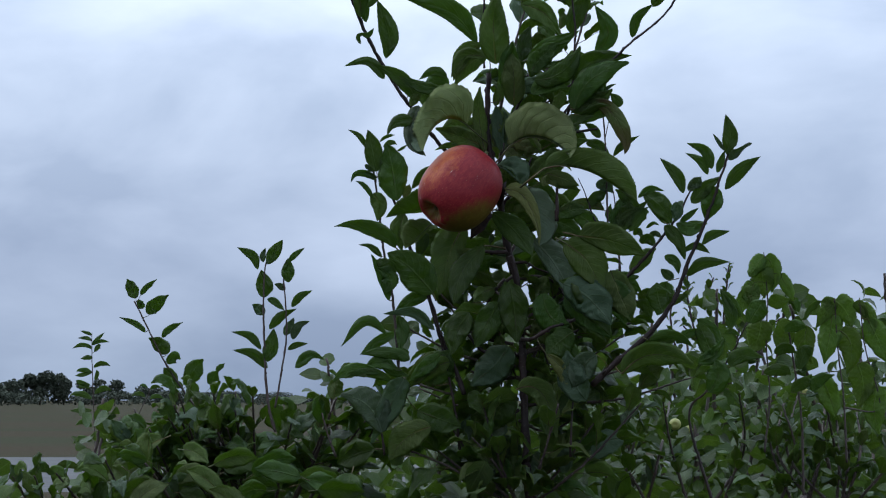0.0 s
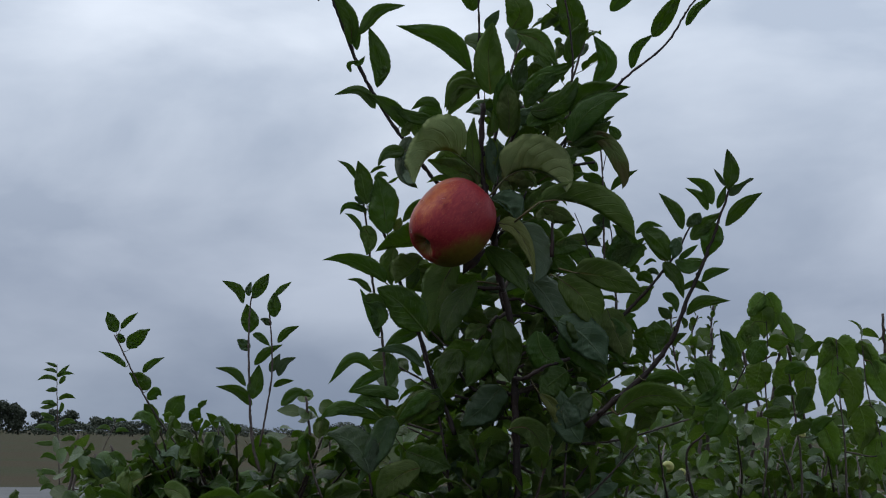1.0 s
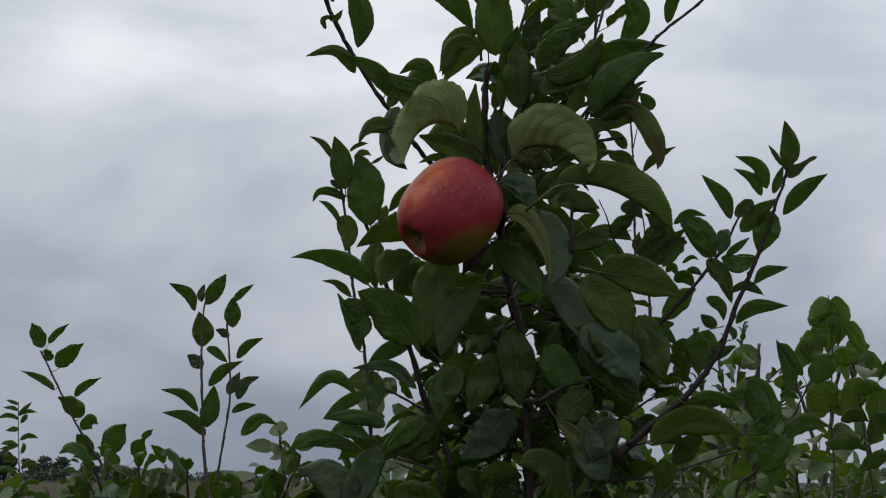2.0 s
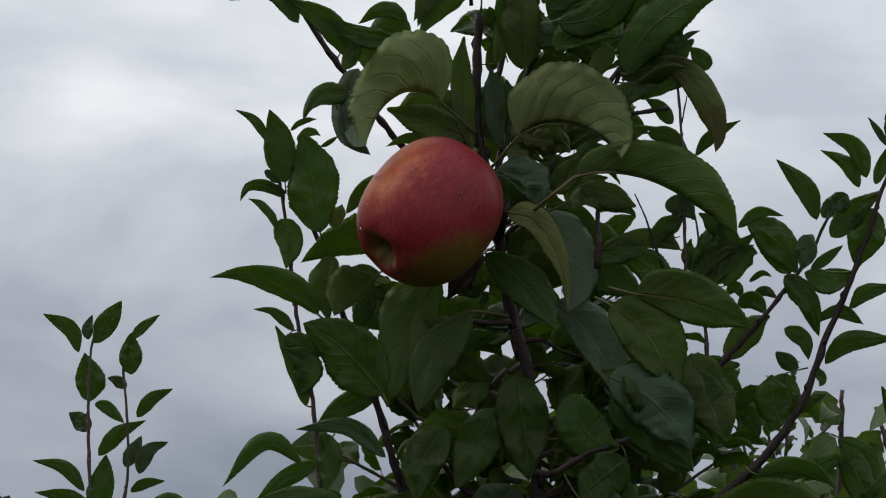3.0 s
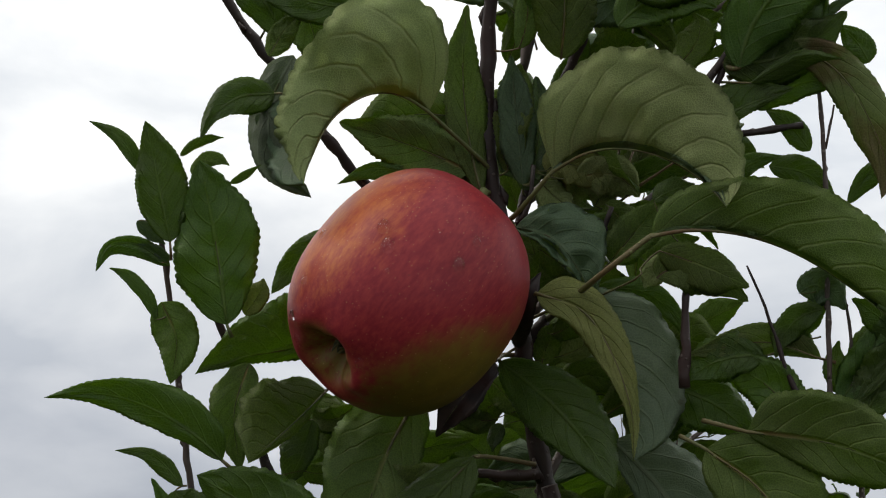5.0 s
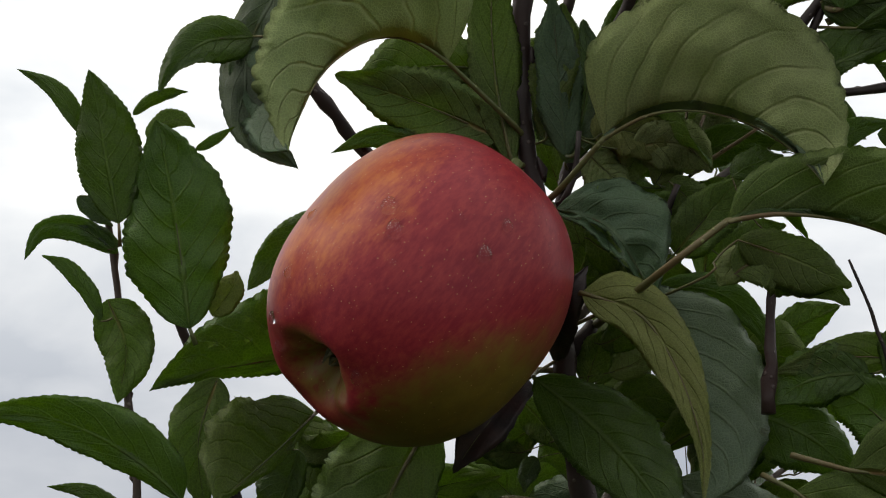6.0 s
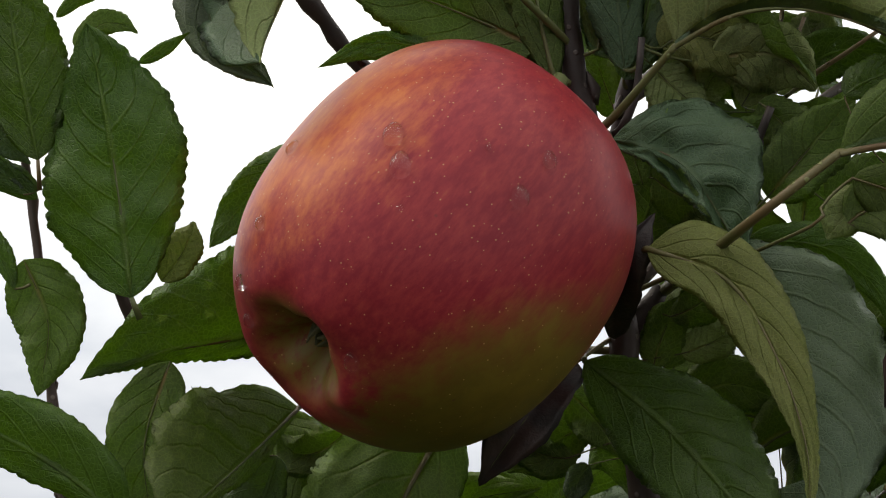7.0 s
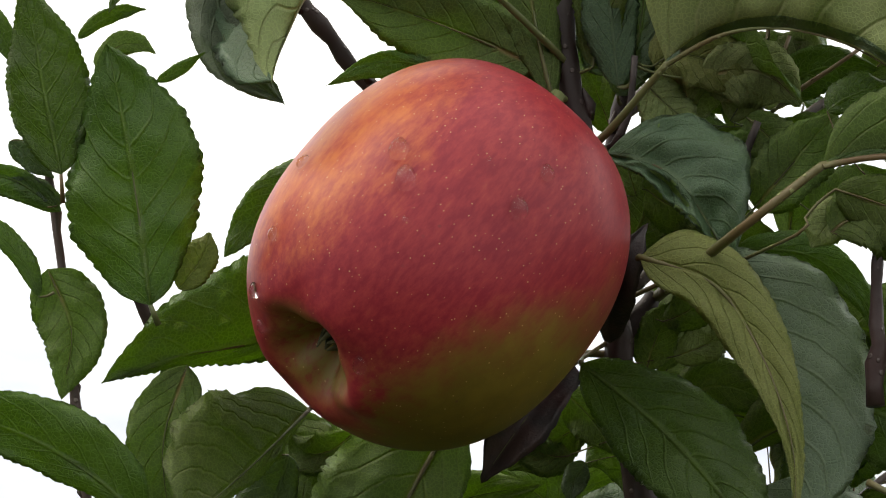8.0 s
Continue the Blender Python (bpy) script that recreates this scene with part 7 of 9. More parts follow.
leaf(apple_tree, (0.0165, 0.032, 1.5603), (-0.0006, 0.032, 1.5608), (-0.0175, 0.032, 1.5558), (0.0064, 0), (0.0098, 0), "u", (0.0273, 0.036, 1.5586), rows=72)
leaf(apple_tree, (0.0241, 0.034, 1.5382), (0.0165, 0.034, 1.5509), (0.0079, 0.034, 1.5636), (0.0096, 0), (0.0096, 0), "u", (0.0284, 0.036, 1.5395), rows=40)
leaf(apple_tree, (0.0389, 0.036, 1.5364), (0.0441, 0.036, 1.5555), (0.0429, 0.036, 1.5747), (0.0073, 0), (0.0064, 0), "g", (0.0401, 0.042, 1.5352), rows=72)
leaf(apple_tree, (0.0336, 0.034, 1.5425), (0.0359, 0.034, 1.5638), (0.0375, 0.034, 1.5787), (0.0064, 0), (0.0064, 0), "u", (0.0281, 0.036, 1.5410), rows=72)
leaf(apple_tree, (0.0539, 0.036, 1.5354), (0.051, 0.036, 1.5450), (0.0483, 0.036, 1.5555), (0.0068, 0), (0.0068, 0), "w", (0.0405, 0.042, 1.5369), rows=40)
leaf(apple_tree, (0.0409, 0.045, 1.5045), (0.0451, 0.045, 1.5135), (0.0425, 0.045, 1.5239), (0.0054, 0), (0.0059, 0), "u", (0.0346, 0.05, 1.5071), rows=40)
leaf(apple_tree, (0.0451, 0.032, 1.5244), (0.0498, 0.032, 1.5261), (0.0556, 0.032, 1.5326), (0.0040, 0), (0.0040, 0), "w", (0.0389, 0.026, 1.5276), rows=40)
leaf(apple_tree, (-0.0145, 0.08, 1.4367), (-0.0207, 0.08, 1.4518), (-0.0231, 0.08, 1.4690), (0.0099, 0), (0.0096, 0), "u", rows=72)
leaf(apple_tree, (0.0325, 0.08, 1.4371), (0.0264, 0.08, 1.4489), (0.0144, 0.08, 1.4575), (0.0082, 0), (0.0087, 0), "u", rows=40)
leaf(apple_tree, (-0.0322, 0.044, 1.4228), (-0.0398, 0.044, 1.4312), (-0.0515, 0.044, 1.4358), (0.0077, 0), (0.0073, 0), "t", (-0.0367, 0.0288, 1.4208), rows=40)
leaf(apple_tree, (0.0517, 0.044, 1.4367), (0.0571, 0.044, 1.4272), (0.0666, 0.044, 1.4198), (0.0073, 0), (0.0073, 0), "u", (0.0481, 0.036, 1.4369), rows=40)
leaf(apple_tree, (0.0454, 0.036, 1.5164), (0.0519, 0.036, 1.5124), (0.0585, 0.036, 1.5105), (0.0060, 0), (0.0058, 0), "u", (0.0367, 0.042, 1.5174), rows=40)
leaf(apple_tree, (0.052, 0.038, 1.5013), (0.0562, 0.038, 1.5067), (0.0632, 0.038, 1.5107), (0.0047, 0), (0.0047, 0), "t", (0.0475, 0.04, 1.4936), rows=40)
leaf(apple_tree, (0.0431, 0.036, 1.5152), (0.0414, 0.036, 1.5199), (0.0396, 0.036, 1.5258), (0.0030, 0), (0.0030, 0), "u", (0.0367, 0.042, 1.5174), rows=40)
leaf(apple_tree, (0.0545, 0.04, 1.5322), (0.0569, 0.04, 1.5370), (0.061, 0.04, 1.5418), (0.0043, 0), (0.0043, 0), "w", (0.0689, 0.04, 1.5311), rows=40)
leaf(apple_tree, (0.0456, 0.036, 1.4780), (0.0478, 0.036, 1.4855), (0.0519, 0.036, 1.4932), (0.0047, 0), (0.0047, 0), "u", (0.0404, 0.036, 1.4769), rows=40)
leaf(apple_tree, (0.0767, 0.055, 1.4503), (0.0862, 0.055, 1.4610), (0.0981, 0.055, 1.4647), (0.0072, 0), (0.0072, 0), "t", rows=40)
leaf(apple_tree, (0.0886, 0.055, 1.4800), (0.0921, 0.055, 1.4730), (0.0974, 0.055, 1.4624), (0.0047, 0), (0.0053, 0), "t", rows=40)
leaf(apple_tree, (-0.0551, 0.06, 1.4486), (-0.0587, 0.06, 1.4627), (-0.0575, 0.06, 1.4782), (0.0074, 0), (0.0060, 0), "u", rows=40)
leaf(apple_tree, (0.0385, 0.06, 1.5301), (0.0352, 0.06, 1.5386), (0.0326, 0.06, 1.5459), (0.0044, 0), (0.0041, 0), "u", (0.0395, 0.042, 1.5321), rows=40)
leaf(apple_tree, (0.0711, 0.07, 1.5369), (0.0779, 0.07, 1.5463), (0.0816, 0.07, 1.5570), (0.0059, 0), (0.0057, 0), "w", (0.0722, 0.045, 1.5406), rows=40)
leaf(apple_tree, (0.0821, 0.06, 1.5132), (0.0894, 0.06, 1.5184), (0.0991, 0.06, 1.5224), (0.0051, 0), (0.0049, 0), "u", (0.069, 0.045, 1.5314), rows=40)
leaf(apple_tree, (0.05, 0.065, 1.4774), (0.0555, 0.065, 1.4834), (0.0646, 0.065, 1.4847), (0.0043, 0), (0.0043, 0), "u", (0.041, 0.04, 1.4843), rows=40)
leaf(apple_tree, (0.054, 0.07, 1.5375), (0.068, 0.07, 1.5454), (0.0819, 0.07, 1.5510), (0.0078, 0), (0.0078, 0), "u", rows=40)
leaf(apple_tree, (0.1334, 0, 1.4028), (0.1499, 0, 1.4123), (0.1686, 0, 1.4179), (0.0095, 5), (0.0090, -8), "t", (0.1321, -0.0012, 1.4060), rows=72)
leaf(apple_tree, (0.1616, 0, 1.4207), (0.1714, 0, 1.4343), (0.1849, 0, 1.4443), (0.0075, 5), (0.0080, -8), "u", (0.159, -0.0012, 1.4229), rows=40)
leaf(apple_tree, (0.1222, 0, 1.4199), (0.1317, 0, 1.4083), (0.1392, 0, 1.3956), (0.0084, 5), (0.0084, 0), "t", (0.1304, -0.0012, 1.4068), rows=40)

leaf(bush, (-0.3134, 0.2, 1.4007), (-0.3178, 0.2, 1.4103), (-0.3222, 0.2, 1.4198), (0.0058, 5), (0.0064, -10), "t", (-0.3138, 0.2, 1.3962), rows=40)
leaf(bush, (-0.3087, 0.2, 1.4039), (-0.3035, 0.2, 1.4114), (-0.2929, 0.2, 1.4195), (0.0027, 5), (0.0032, -10), "t", (-0.3138, 0.2, 1.3962), rows=40)
leaf(bush, (-0.3113, 0.2, 1.3997), (-0.3086, 0.2, 1.3944), (-0.3081, 0.2, 1.3987), (0.0042, 5), (0.0042, -10), "t", (-0.3138, 0.2, 1.3962), rows=40)
leaf(bush, (-0.3005, 0.2, 1.3849), (-0.2954, 0.2, 1.3945), (-0.2816, 0.2, 1.4042), (0.0064, 5), (0.0075, -10), "t", (-0.3071, 0.2, 1.3822), rows=40)
leaf(bush, (-0.3046, 0.2, 1.3679), (-0.3137, 0.2, 1.3758), (-0.3302, 0.2, 1.3825), (0.0027, 5), (0.0032, -10), "t", (-0.3014, 0.2, 1.3706), rows=40)
leaf(bush, (-0.2875, 0.2, 1.3627), (-0.2817, 0.2, 1.3708), (-0.2675, 0.2, 1.3778), (0.0032, 5), (0.0037, -10), "t", (-0.296, 0.2, 1.3600), rows=40)
leaf(bush, (-0.2831, 0.2, 1.3468), (-0.2895, 0.2, 1.3547), (-0.3013, 0.2, 1.3626), (0.0069, 5), (0.0075, -10), "t", (-0.2879, 0.2, 1.3441), rows=40)
leaf(bush, (-0.283, 0.2, 1.3373), (-0.2762, 0.2, 1.3443), (-0.2703, 0.2, 1.3416), (0.0053, 5), (0.0064, -10), "t", rows=40)
leaf(bush, (-0.2732, 0.2, 1.3204), (-0.2813, 0.2, 1.3283), (-0.2866, 0.2, 1.3336), (0.0053, 5), (0.0053, -10), "t", (-0.2738, 0.2, 1.3217), rows=40)
leaf(bush, (-0.2626, 0.2, 1.3179), (-0.2575, 0.2, 1.3311), (-0.2481, 0.2, 1.3419), (0.0085, 5), (0.0096, -10), "t", (-0.2682, 0.2, 1.3131), rows=40)
leaf(bush, (-0.2387, 0.2, 1.3181), (-0.2388, 0.2, 1.3234), (-0.233, 0.2, 1.3314), (0.0064, 5), (0.0064, -10), "t", (-0.2604, 0.2, 1.3019), rows=40)
leaf(bush, (-0.2362, 0.2, 1.3314), (-0.232, 0.2, 1.3341), (-0.2273, 0.2, 1.3379), (0.0027, 5), (0.0027, -10), "t", rows=40)
leaf(bush, (-0.2679, 0.2, 1.3151), (-0.2785, 0.2, 1.3177), (-0.2892, 0.2, 1.3160), (0.0042, 5), (0.0048, -10), "t", (-0.2682, 0.2, 1.3131), rows=40)

leaf(vine, (0.2908, 0.12, 1.4410), (0.2819, 0.12, 1.4278), (0.2768, 0.12, 1.4198), (0.0073, 8), (0.0083, -12), "v", rows=40, heart=True)
leaf(vine, (0.2923, 0.12, 1.4399), (0.3003, 0.12, 1.4253), (0.2979, 0.12, 1.4044), (0.0083, 8), (0.0094, -12), "v", rows=72, heart=True)
leaf(vine, (0.2871, 0.12, 1.4305), (0.2899, 0.12, 1.4147), (0.2911, 0.12, 1.3991), (0.0115, 8), (0.0115, -12), "v", (0.2916, 0.12, 1.4324), rows=40, heart=True)
leaf(vine, (0.282, 0.12, 1.4147), (0.2769, 0.12, 1.4041), (0.2733, 0.12, 1.3936), (0.0084, 8), (0.0094, -12), "v", (0.293, 0.12, 1.4140), rows=40, heart=True)
leaf(vine, (0.3056, 0.12, 1.4228), (0.3135, 0.12, 1.4097), (0.3189, 0.12, 1.3967), (0.0063, 8), (0.0063, -12), "v", (0.2925, 0.12, 1.4214), rows=40, heart=True)
leaf(vine, (0.2874, 0.12, 1.4017), (0.2743, 0.12, 1.3989), (0.2692, 0.12, 1.3831), (0.0105, 8), (0.0105, -12), "v", (0.2939, 0.12, 1.4028), rows=40, heart=True)
leaf(vine, (0.2953, 0.12, 1.3991), (0.3058, 0.12, 1.3966), (0.3162, 0.12, 1.3993), (0.0073, 8), (0.0073, -12), "v", rows=40, heart=True)
leaf(vine, (0.3582, 0.12, 1.3997), (0.3505, 0.12, 1.3865), (0.34, 0.12, 1.3707), (0.0073, 8), (0.0084, -12), "v", (0.3585, 0.12, 1.3957), rows=72, heart=True)
leaf(vine, (0.3582, 0.12, 1.3971), (0.3687, 0.12, 1.3867), (0.3741, 0.12, 1.3711), (0.0125, 8), (0.0125, -12), "v", rows=40, heart=True)
leaf(vine, (0.3557, 0.12, 1.3839), (0.3532, 0.12, 1.3629), (0.3482, 0.12, 1.3367), (0.0125, 8), (0.0125, -12), "v", (0.3592, 0.12, 1.3840), rows=72, heart=True)
leaf(vine, (0.3791, 0.12, 1.3973), (0.3844, 0.12, 1.3894), (0.3924, 0.12, 1.3791), (0.0052, 8), (0.0063, -12), "v", (0.3822, 0.12, 1.3960), rows=40, heart=True)
leaf(vine, (0.3844, 0.12, 1.3947), (0.3924, 0.12, 1.3791), (0.3951, 0.12, 1.3634), (0.0073, 8), (0.0073, -12), "v", (0.3822, 0.12, 1.3960), rows=40, heart=True)
leaf(vine, (0.3898, 0.12, 1.3791), (0.4004, 0.12, 1.3581), (0.4085, 0.12, 1.3373), (0.0115, 8), (0.0115, -12), "v", (0.3841, 0.12, 1.3803), rows=72, heart=True)
leaf(vine, (0.3636, 0.12, 1.3683), (0.3742, 0.12, 1.3527), (0.3693, 0.12, 1.3265), (0.0115, 8), (0.0125, -12), "v", (0.3601, 0.12, 1.3682), rows=72, heart=True)
leaf(vine, (0.3477, 0.12, 1.3996), (0.3529, 0.12, 1.3944), (0.3583, 0.12, 1.3892), (0.0052, 8), (0.0052, -12), "v", (0.3585, 0.12, 1.3957), rows=40, heart=True)
leaf(vine, (0.2876, 0.12, 1.3781), (0.2851, 0.12, 1.3623), (0.2774, 0.12, 1.3466), (0.0126, 8), (0.0126, -12), "v", (0.2936, 0.12, 1.3781), rows=72, heart=True)
leaf(vine, (0.3164, 0.12, 1.3783), (0.3087, 0.12, 1.3626), (0.3062, 0.12, 1.3468), (0.0104, 8), (0.0104, -12), "v", (0.3143, 0.12, 1.3700), rows=72, heart=True)
leaf(vine, (0.3322, 0.12, 1.3733), (0.3298, 0.12, 1.3522), (0.3377, 0.12, 1.3367), (0.0104, 8), (0.0104, -12), "v", (0.3143, 0.12, 1.3700), rows=72, heart=True)
leaf(vine, (0.3796, 0.12, 1.3370), (0.385, 0.12, 1.3161), (0.38, 0.12, 1.2951), (0.0126, 8), (0.0126, -12), "v", (0.3907, 0.12, 1.3384), rows=72, heart=True)
leaf(vine, (0.3431, 0.12, 1.3262), (0.3537, 0.12, 1.3053), (0.3591, 0.12, 1.2845), (0.0115, 8), (0.0126, -12), "v", (0.364, 0.12, 1.3291), rows=72, heart=True)
leaf(vine, (0.4007, 0.12, 1.3163), (0.3957, 0.12, 1.2953), (0.4011, 0.12, 1.2691), (0.0135, 8), (0.0135, -12), "v", (0.3964, 0.12, 1.3145), rows=72, heart=True)
leaf(vine, (0.3283, 0.1, 1.3782), (0.336, 0.1, 1.3914), (0.3465, 0.1, 1.3966), (0.0031, 8), (0.0042, -12), "t", (0.3143, 0.12, 1.3700), rows=40)
leaf(vine, (0.323, 0.1, 1.3860), (0.3214, 0.1, 1.3938), (0.3214, 0.1, 1.3990), (0.0036, 8), (0.0036, -12), "t", (0.3143, 0.12, 1.3700), rows=40)
leaf(vine, (0.3101, 0.1, 1.3676), (0.3205, 0.1, 1.3729), (0.331, 0.1, 1.3704), (0.0063, 8), (0.0063, -12), "t", (0.3147, 0.12, 1.3670), rows=40)
leaf(vine, (0.2999, 0.1, 1.3466), (0.3103, 0.1, 1.3520), (0.3208, 0.1, 1.3468), (0.0052, 8), (0.0063, -12), "t", (0.2938, 0.12, 1.3441), rows=40)
leaf(vine, (0.2896, 0.1, 1.3282), (0.3053, 0.1, 1.3310), (0.3157, 0.1, 1.3259), (0.0063, 8), (0.0063, -12), "t", (0.2948, 0.12, 1.3266), rows=40)
leaf(vine, (0.3235, 0.1, 1.3312), (0.3286, 0.1, 1.3469), (0.3364, 0.1, 1.3522), (0.0072, 8), (0.0072, -12), "t", (0.32, 0.12, 1.3320), rows=40)
leaf(vine, (0.3368, 0.1, 1.3105), (0.3419, 0.1, 1.3210), (0.3575, 0.1, 1.3263), (0.0063, 8), (0.0063, -12), "t", (0.323, 0.12, 1.3103), rows=40)
leaf(vine, (0.3159, 0.1, 1.3103), (0.3262, 0.1, 1.3182), (0.3367, 0.1, 1.3209), (0.0063, 8), (0.0063, -12), "t", (0.323, 0.12, 1.3103), rows=40)

leaf(sapling, (-0.8352, 8.0000, 1.4296), (-0.8487, 8.0000, 1.4357), (-0.8671, 8.0000, 1.4354), (0.0038, 5), (0.0050, -10), "t", rows=14)
leaf(sapling, (-0.835, 8.0000, 1.4235), (-0.8216, 8.0000, 1.4359), (-0.8072, 8.0000, 1.4483), (0.0038, 5), (0.0050, -10), "t", rows=14)
leaf(sapling, (-0.8353, 8.0000, 1.4420), (-0.8465, 8.0000, 1.4479), (-0.8612, 8.0000, 1.4516), (0.0038, 5), (0.0038, -10), "t", rows=14)
leaf(sapling, (-0.8351, 8.0000, 1.4199), (-0.8179, 8.0000, 1.4297), (-0.7958, 8.0000, 1.4263), (0.0038, 5), (0.0050, -10), "t", rows=14)
leaf(sapling, (-0.8349, 8.0000, 1.4113), (-0.8546, 8.0000, 1.4198), (-0.8792, 8.0000, 1.4121), (0.0036, 5), (0.0062, -10), "t", rows=14)
leaf(sapling, (-0.83, 8.0000, 1.4052), (-0.8215, 8.0000, 1.4176), (-0.8153, 8.0000, 1.4200), (0.0050, 5), (0.0062, -10), "t", (-0.8348, 8.0000, 1.4032), rows=14)
leaf(sapling, (-0.8334, 8.0000, 1.3928), (-0.8458, 8.0000, 1.3927), (-0.8604, 8.0000, 1.3903), (0.0050, 5), (0.0062, -10), "t", rows=14)
leaf(sapling, (-0.8308, 8.0000, 1.3709), (-0.8137, 8.0000, 1.3808), (-0.794, 8.0000, 1.3737), (0.0050, 5), (0.0062, -10), "t", (-0.8343, 8.0000, 1.3725), rows=14)
leaf(sapling, (-0.833, 8.0000, 1.3585), (-0.8539, 8.0000, 1.3658), (-0.8699, 8.0000, 1.3619), (0.0050, 5), (0.0062, -10), "t", rows=14)
leaf(sapling, (-0.8332, 8.0000, 1.3623), (-0.854, 8.0000, 1.3560), (-0.8724, 8.0000, 1.3533), (0.0050, 5), (0.0050, -10), "t", rows=14)
leaf(sapling, (-0.8378, 8.0000, 1.3316), (-0.8599, 8.0000, 1.3374), (-0.8696, 8.0000, 1.3435), (0.0050, 5), (0.0062, -10), "t", (-0.8328, 8.0000, 1.3316), rows=14)
leaf(sapling, (-0.8293, 8.0000, 1.3440), (-0.8233, 8.0000, 1.3562), (-0.8258, 8.0000, 1.3659), (0.0050, 5), (0.0050, -10), "t", (-0.8331, 8.0000, 1.3398), rows=14)
leaf(sapling, (-0.84, 8.0000, 1.3254), (-0.8537, 8.0000, 1.3315), (-0.8657, 8.0000, 1.3252), (0.0062, 5), (0.0062, -10), "t", (-0.8324, 8.0000, 1.3234), rows=14)
leaf(sapling, (-0.8289, 8.0000, 1.3132), (-0.8106, 8.0000, 1.3257), (-0.7921, 8.0000, 1.3197), (0.0062, 5), (0.0074, -10), "t", (-0.8323, 8.0000, 1.3152), rows=14)
leaf(sapling, (-0.8349, 8.0000, 1.3010), (-0.8596, 8.0000, 1.3130), (-0.884, 8.0000, 1.3091), (0.0062, 5), (0.0074, -10), "t", (-0.8315, 8.0000, 1.2990), rows=14)
leaf(sapling, (-0.8248, 8.0000, 1.2827), (-0.804, 8.0000, 1.2890), (-0.7917, 8.0000, 1.2805), (0.0050, 5), (0.0062, -10), "t", (-0.831, 8.0000, 1.2827), rows=14)
leaf(sapling, (-0.8347, 8.0000, 1.2764), (-0.859, 8.0000, 1.2763), (-0.8836, 8.0000, 1.2759), (0.0050, 5), (0.0062, -10), "t", (-0.8305, 8.0000, 1.2723), rows=14)
leaf(sapling, (-0.8246, 8.0000, 1.2581), (-0.81, 8.0000, 1.2644), (-0.7914, 8.0000, 1.2585), (0.0062, 5), (0.0062, -10), "t", (-0.8302, 8.0000, 1.2619), rows=14)
leaf(sapling, (-0.8343, 8.0000, 1.2396), (-0.8528, 8.0000, 1.2517), (-0.871, 8.0000, 1.2430), (0.0062, 5), (0.0062, -10), "t", (-0.8293, 8.0000, 1.2411), rows=14)
leaf(sapling, (-0.8218, 8.0000, 1.2215), (-0.7973, 8.0000, 1.2339), (-0.785, 8.0000, 1.2217), (0.0062, 5), (0.0074, -10), "t", (-0.8284, 8.0000, 1.2203), rows=14)
leaf(sapling, (-0.8338, 8.0000, 1.2090), (-0.8584, 8.0000, 1.2149), (-0.8767, 8.0000, 1.2025), (0.0062, 5), (0.0074, -10), "t", (-0.828, 8.0000, 1.2098), rows=14)
leaf(sapling, (-0.8213, 8.0000, 1.1909), (-0.7971, 8.0000, 1.2032), (-0.7785, 8.0000, 1.1973), (0.0074, 5), (0.0074, -10), "t", (-0.8272, 8.0000, 1.1890), rows=14)
leaf(sapling, (-0.8334, 8.0000, 1.1723), (-0.852, 8.0000, 1.1844), (-0.8703, 8.0000, 1.1719), (0.0062, 5), (0.0074, -10), "t", (-0.8263, 8.0000, 1.1682), rows=14)
leaf(sapling, (-0.7125, 8.0000, 1.3267), (-0.7224, 8.0000, 1.3327), (-0.731, 8.0000, 1.3302), (0.0036, 5), (0.0036, -10), "t", (-0.7069, 8.0000, 1.3252), rows=14)
leaf(sapling, (-0.7063, 8.0000, 1.3230), (-0.6967, 8.0000, 1.3304), (-0.682, 8.0000, 1.3269), (0.0036, 5), (0.0050, -10), "t", rows=14)
leaf(sapling, (-0.7185, 8.0000, 1.3057), (-0.7309, 8.0000, 1.3142), (-0.7491, 8.0000, 1.3079), (0.0050, 5), (0.0050, -10), "t", (-0.7138, 8.0000, 1.3052), rows=14)
leaf(sapling, (-0.7062, 8.0000, 1.3022), (-0.694, 8.0000, 1.3085), (-0.6755, 8.0000, 1.3024), (0.0050, 5), (0.0050, -10), "t", (-0.7138, 8.0000, 1.3052), rows=14)


def random_leaf(tree, centre, size, rng, faces="ttgu", droop=0.3, rows=22):
    """A leaf of the inner crown, hung at random."""
    c = np.array(centre)
    a = rng.uniform(0, 6.28)
    d = np.array([math.cos(a), rng.normal() * 0.45, math.sin(a) * 0.75 - droop])
    d *= size / np.linalg.norm(d)
    sag = np.array([0, 0, rng.uniform(0.02, 0.18) * size])
    hw = size * rng.uniform(0.22, 0.31)
    tilt = rng.uniform(-35, 35)
    back = c - 0.5 * d
    root = back - 0.2 * d + np.array([0, 0.08 * size, -0.05 * size])
    return leaf(tree, back, c + sag, c + 0.5 * d, (hw, tilt + rng.uniform(0, 22)), (hw, -tilt + rng.uniform(0, 22)), faces[int(rng.integers(len(faces)))], tuple(root), rows)


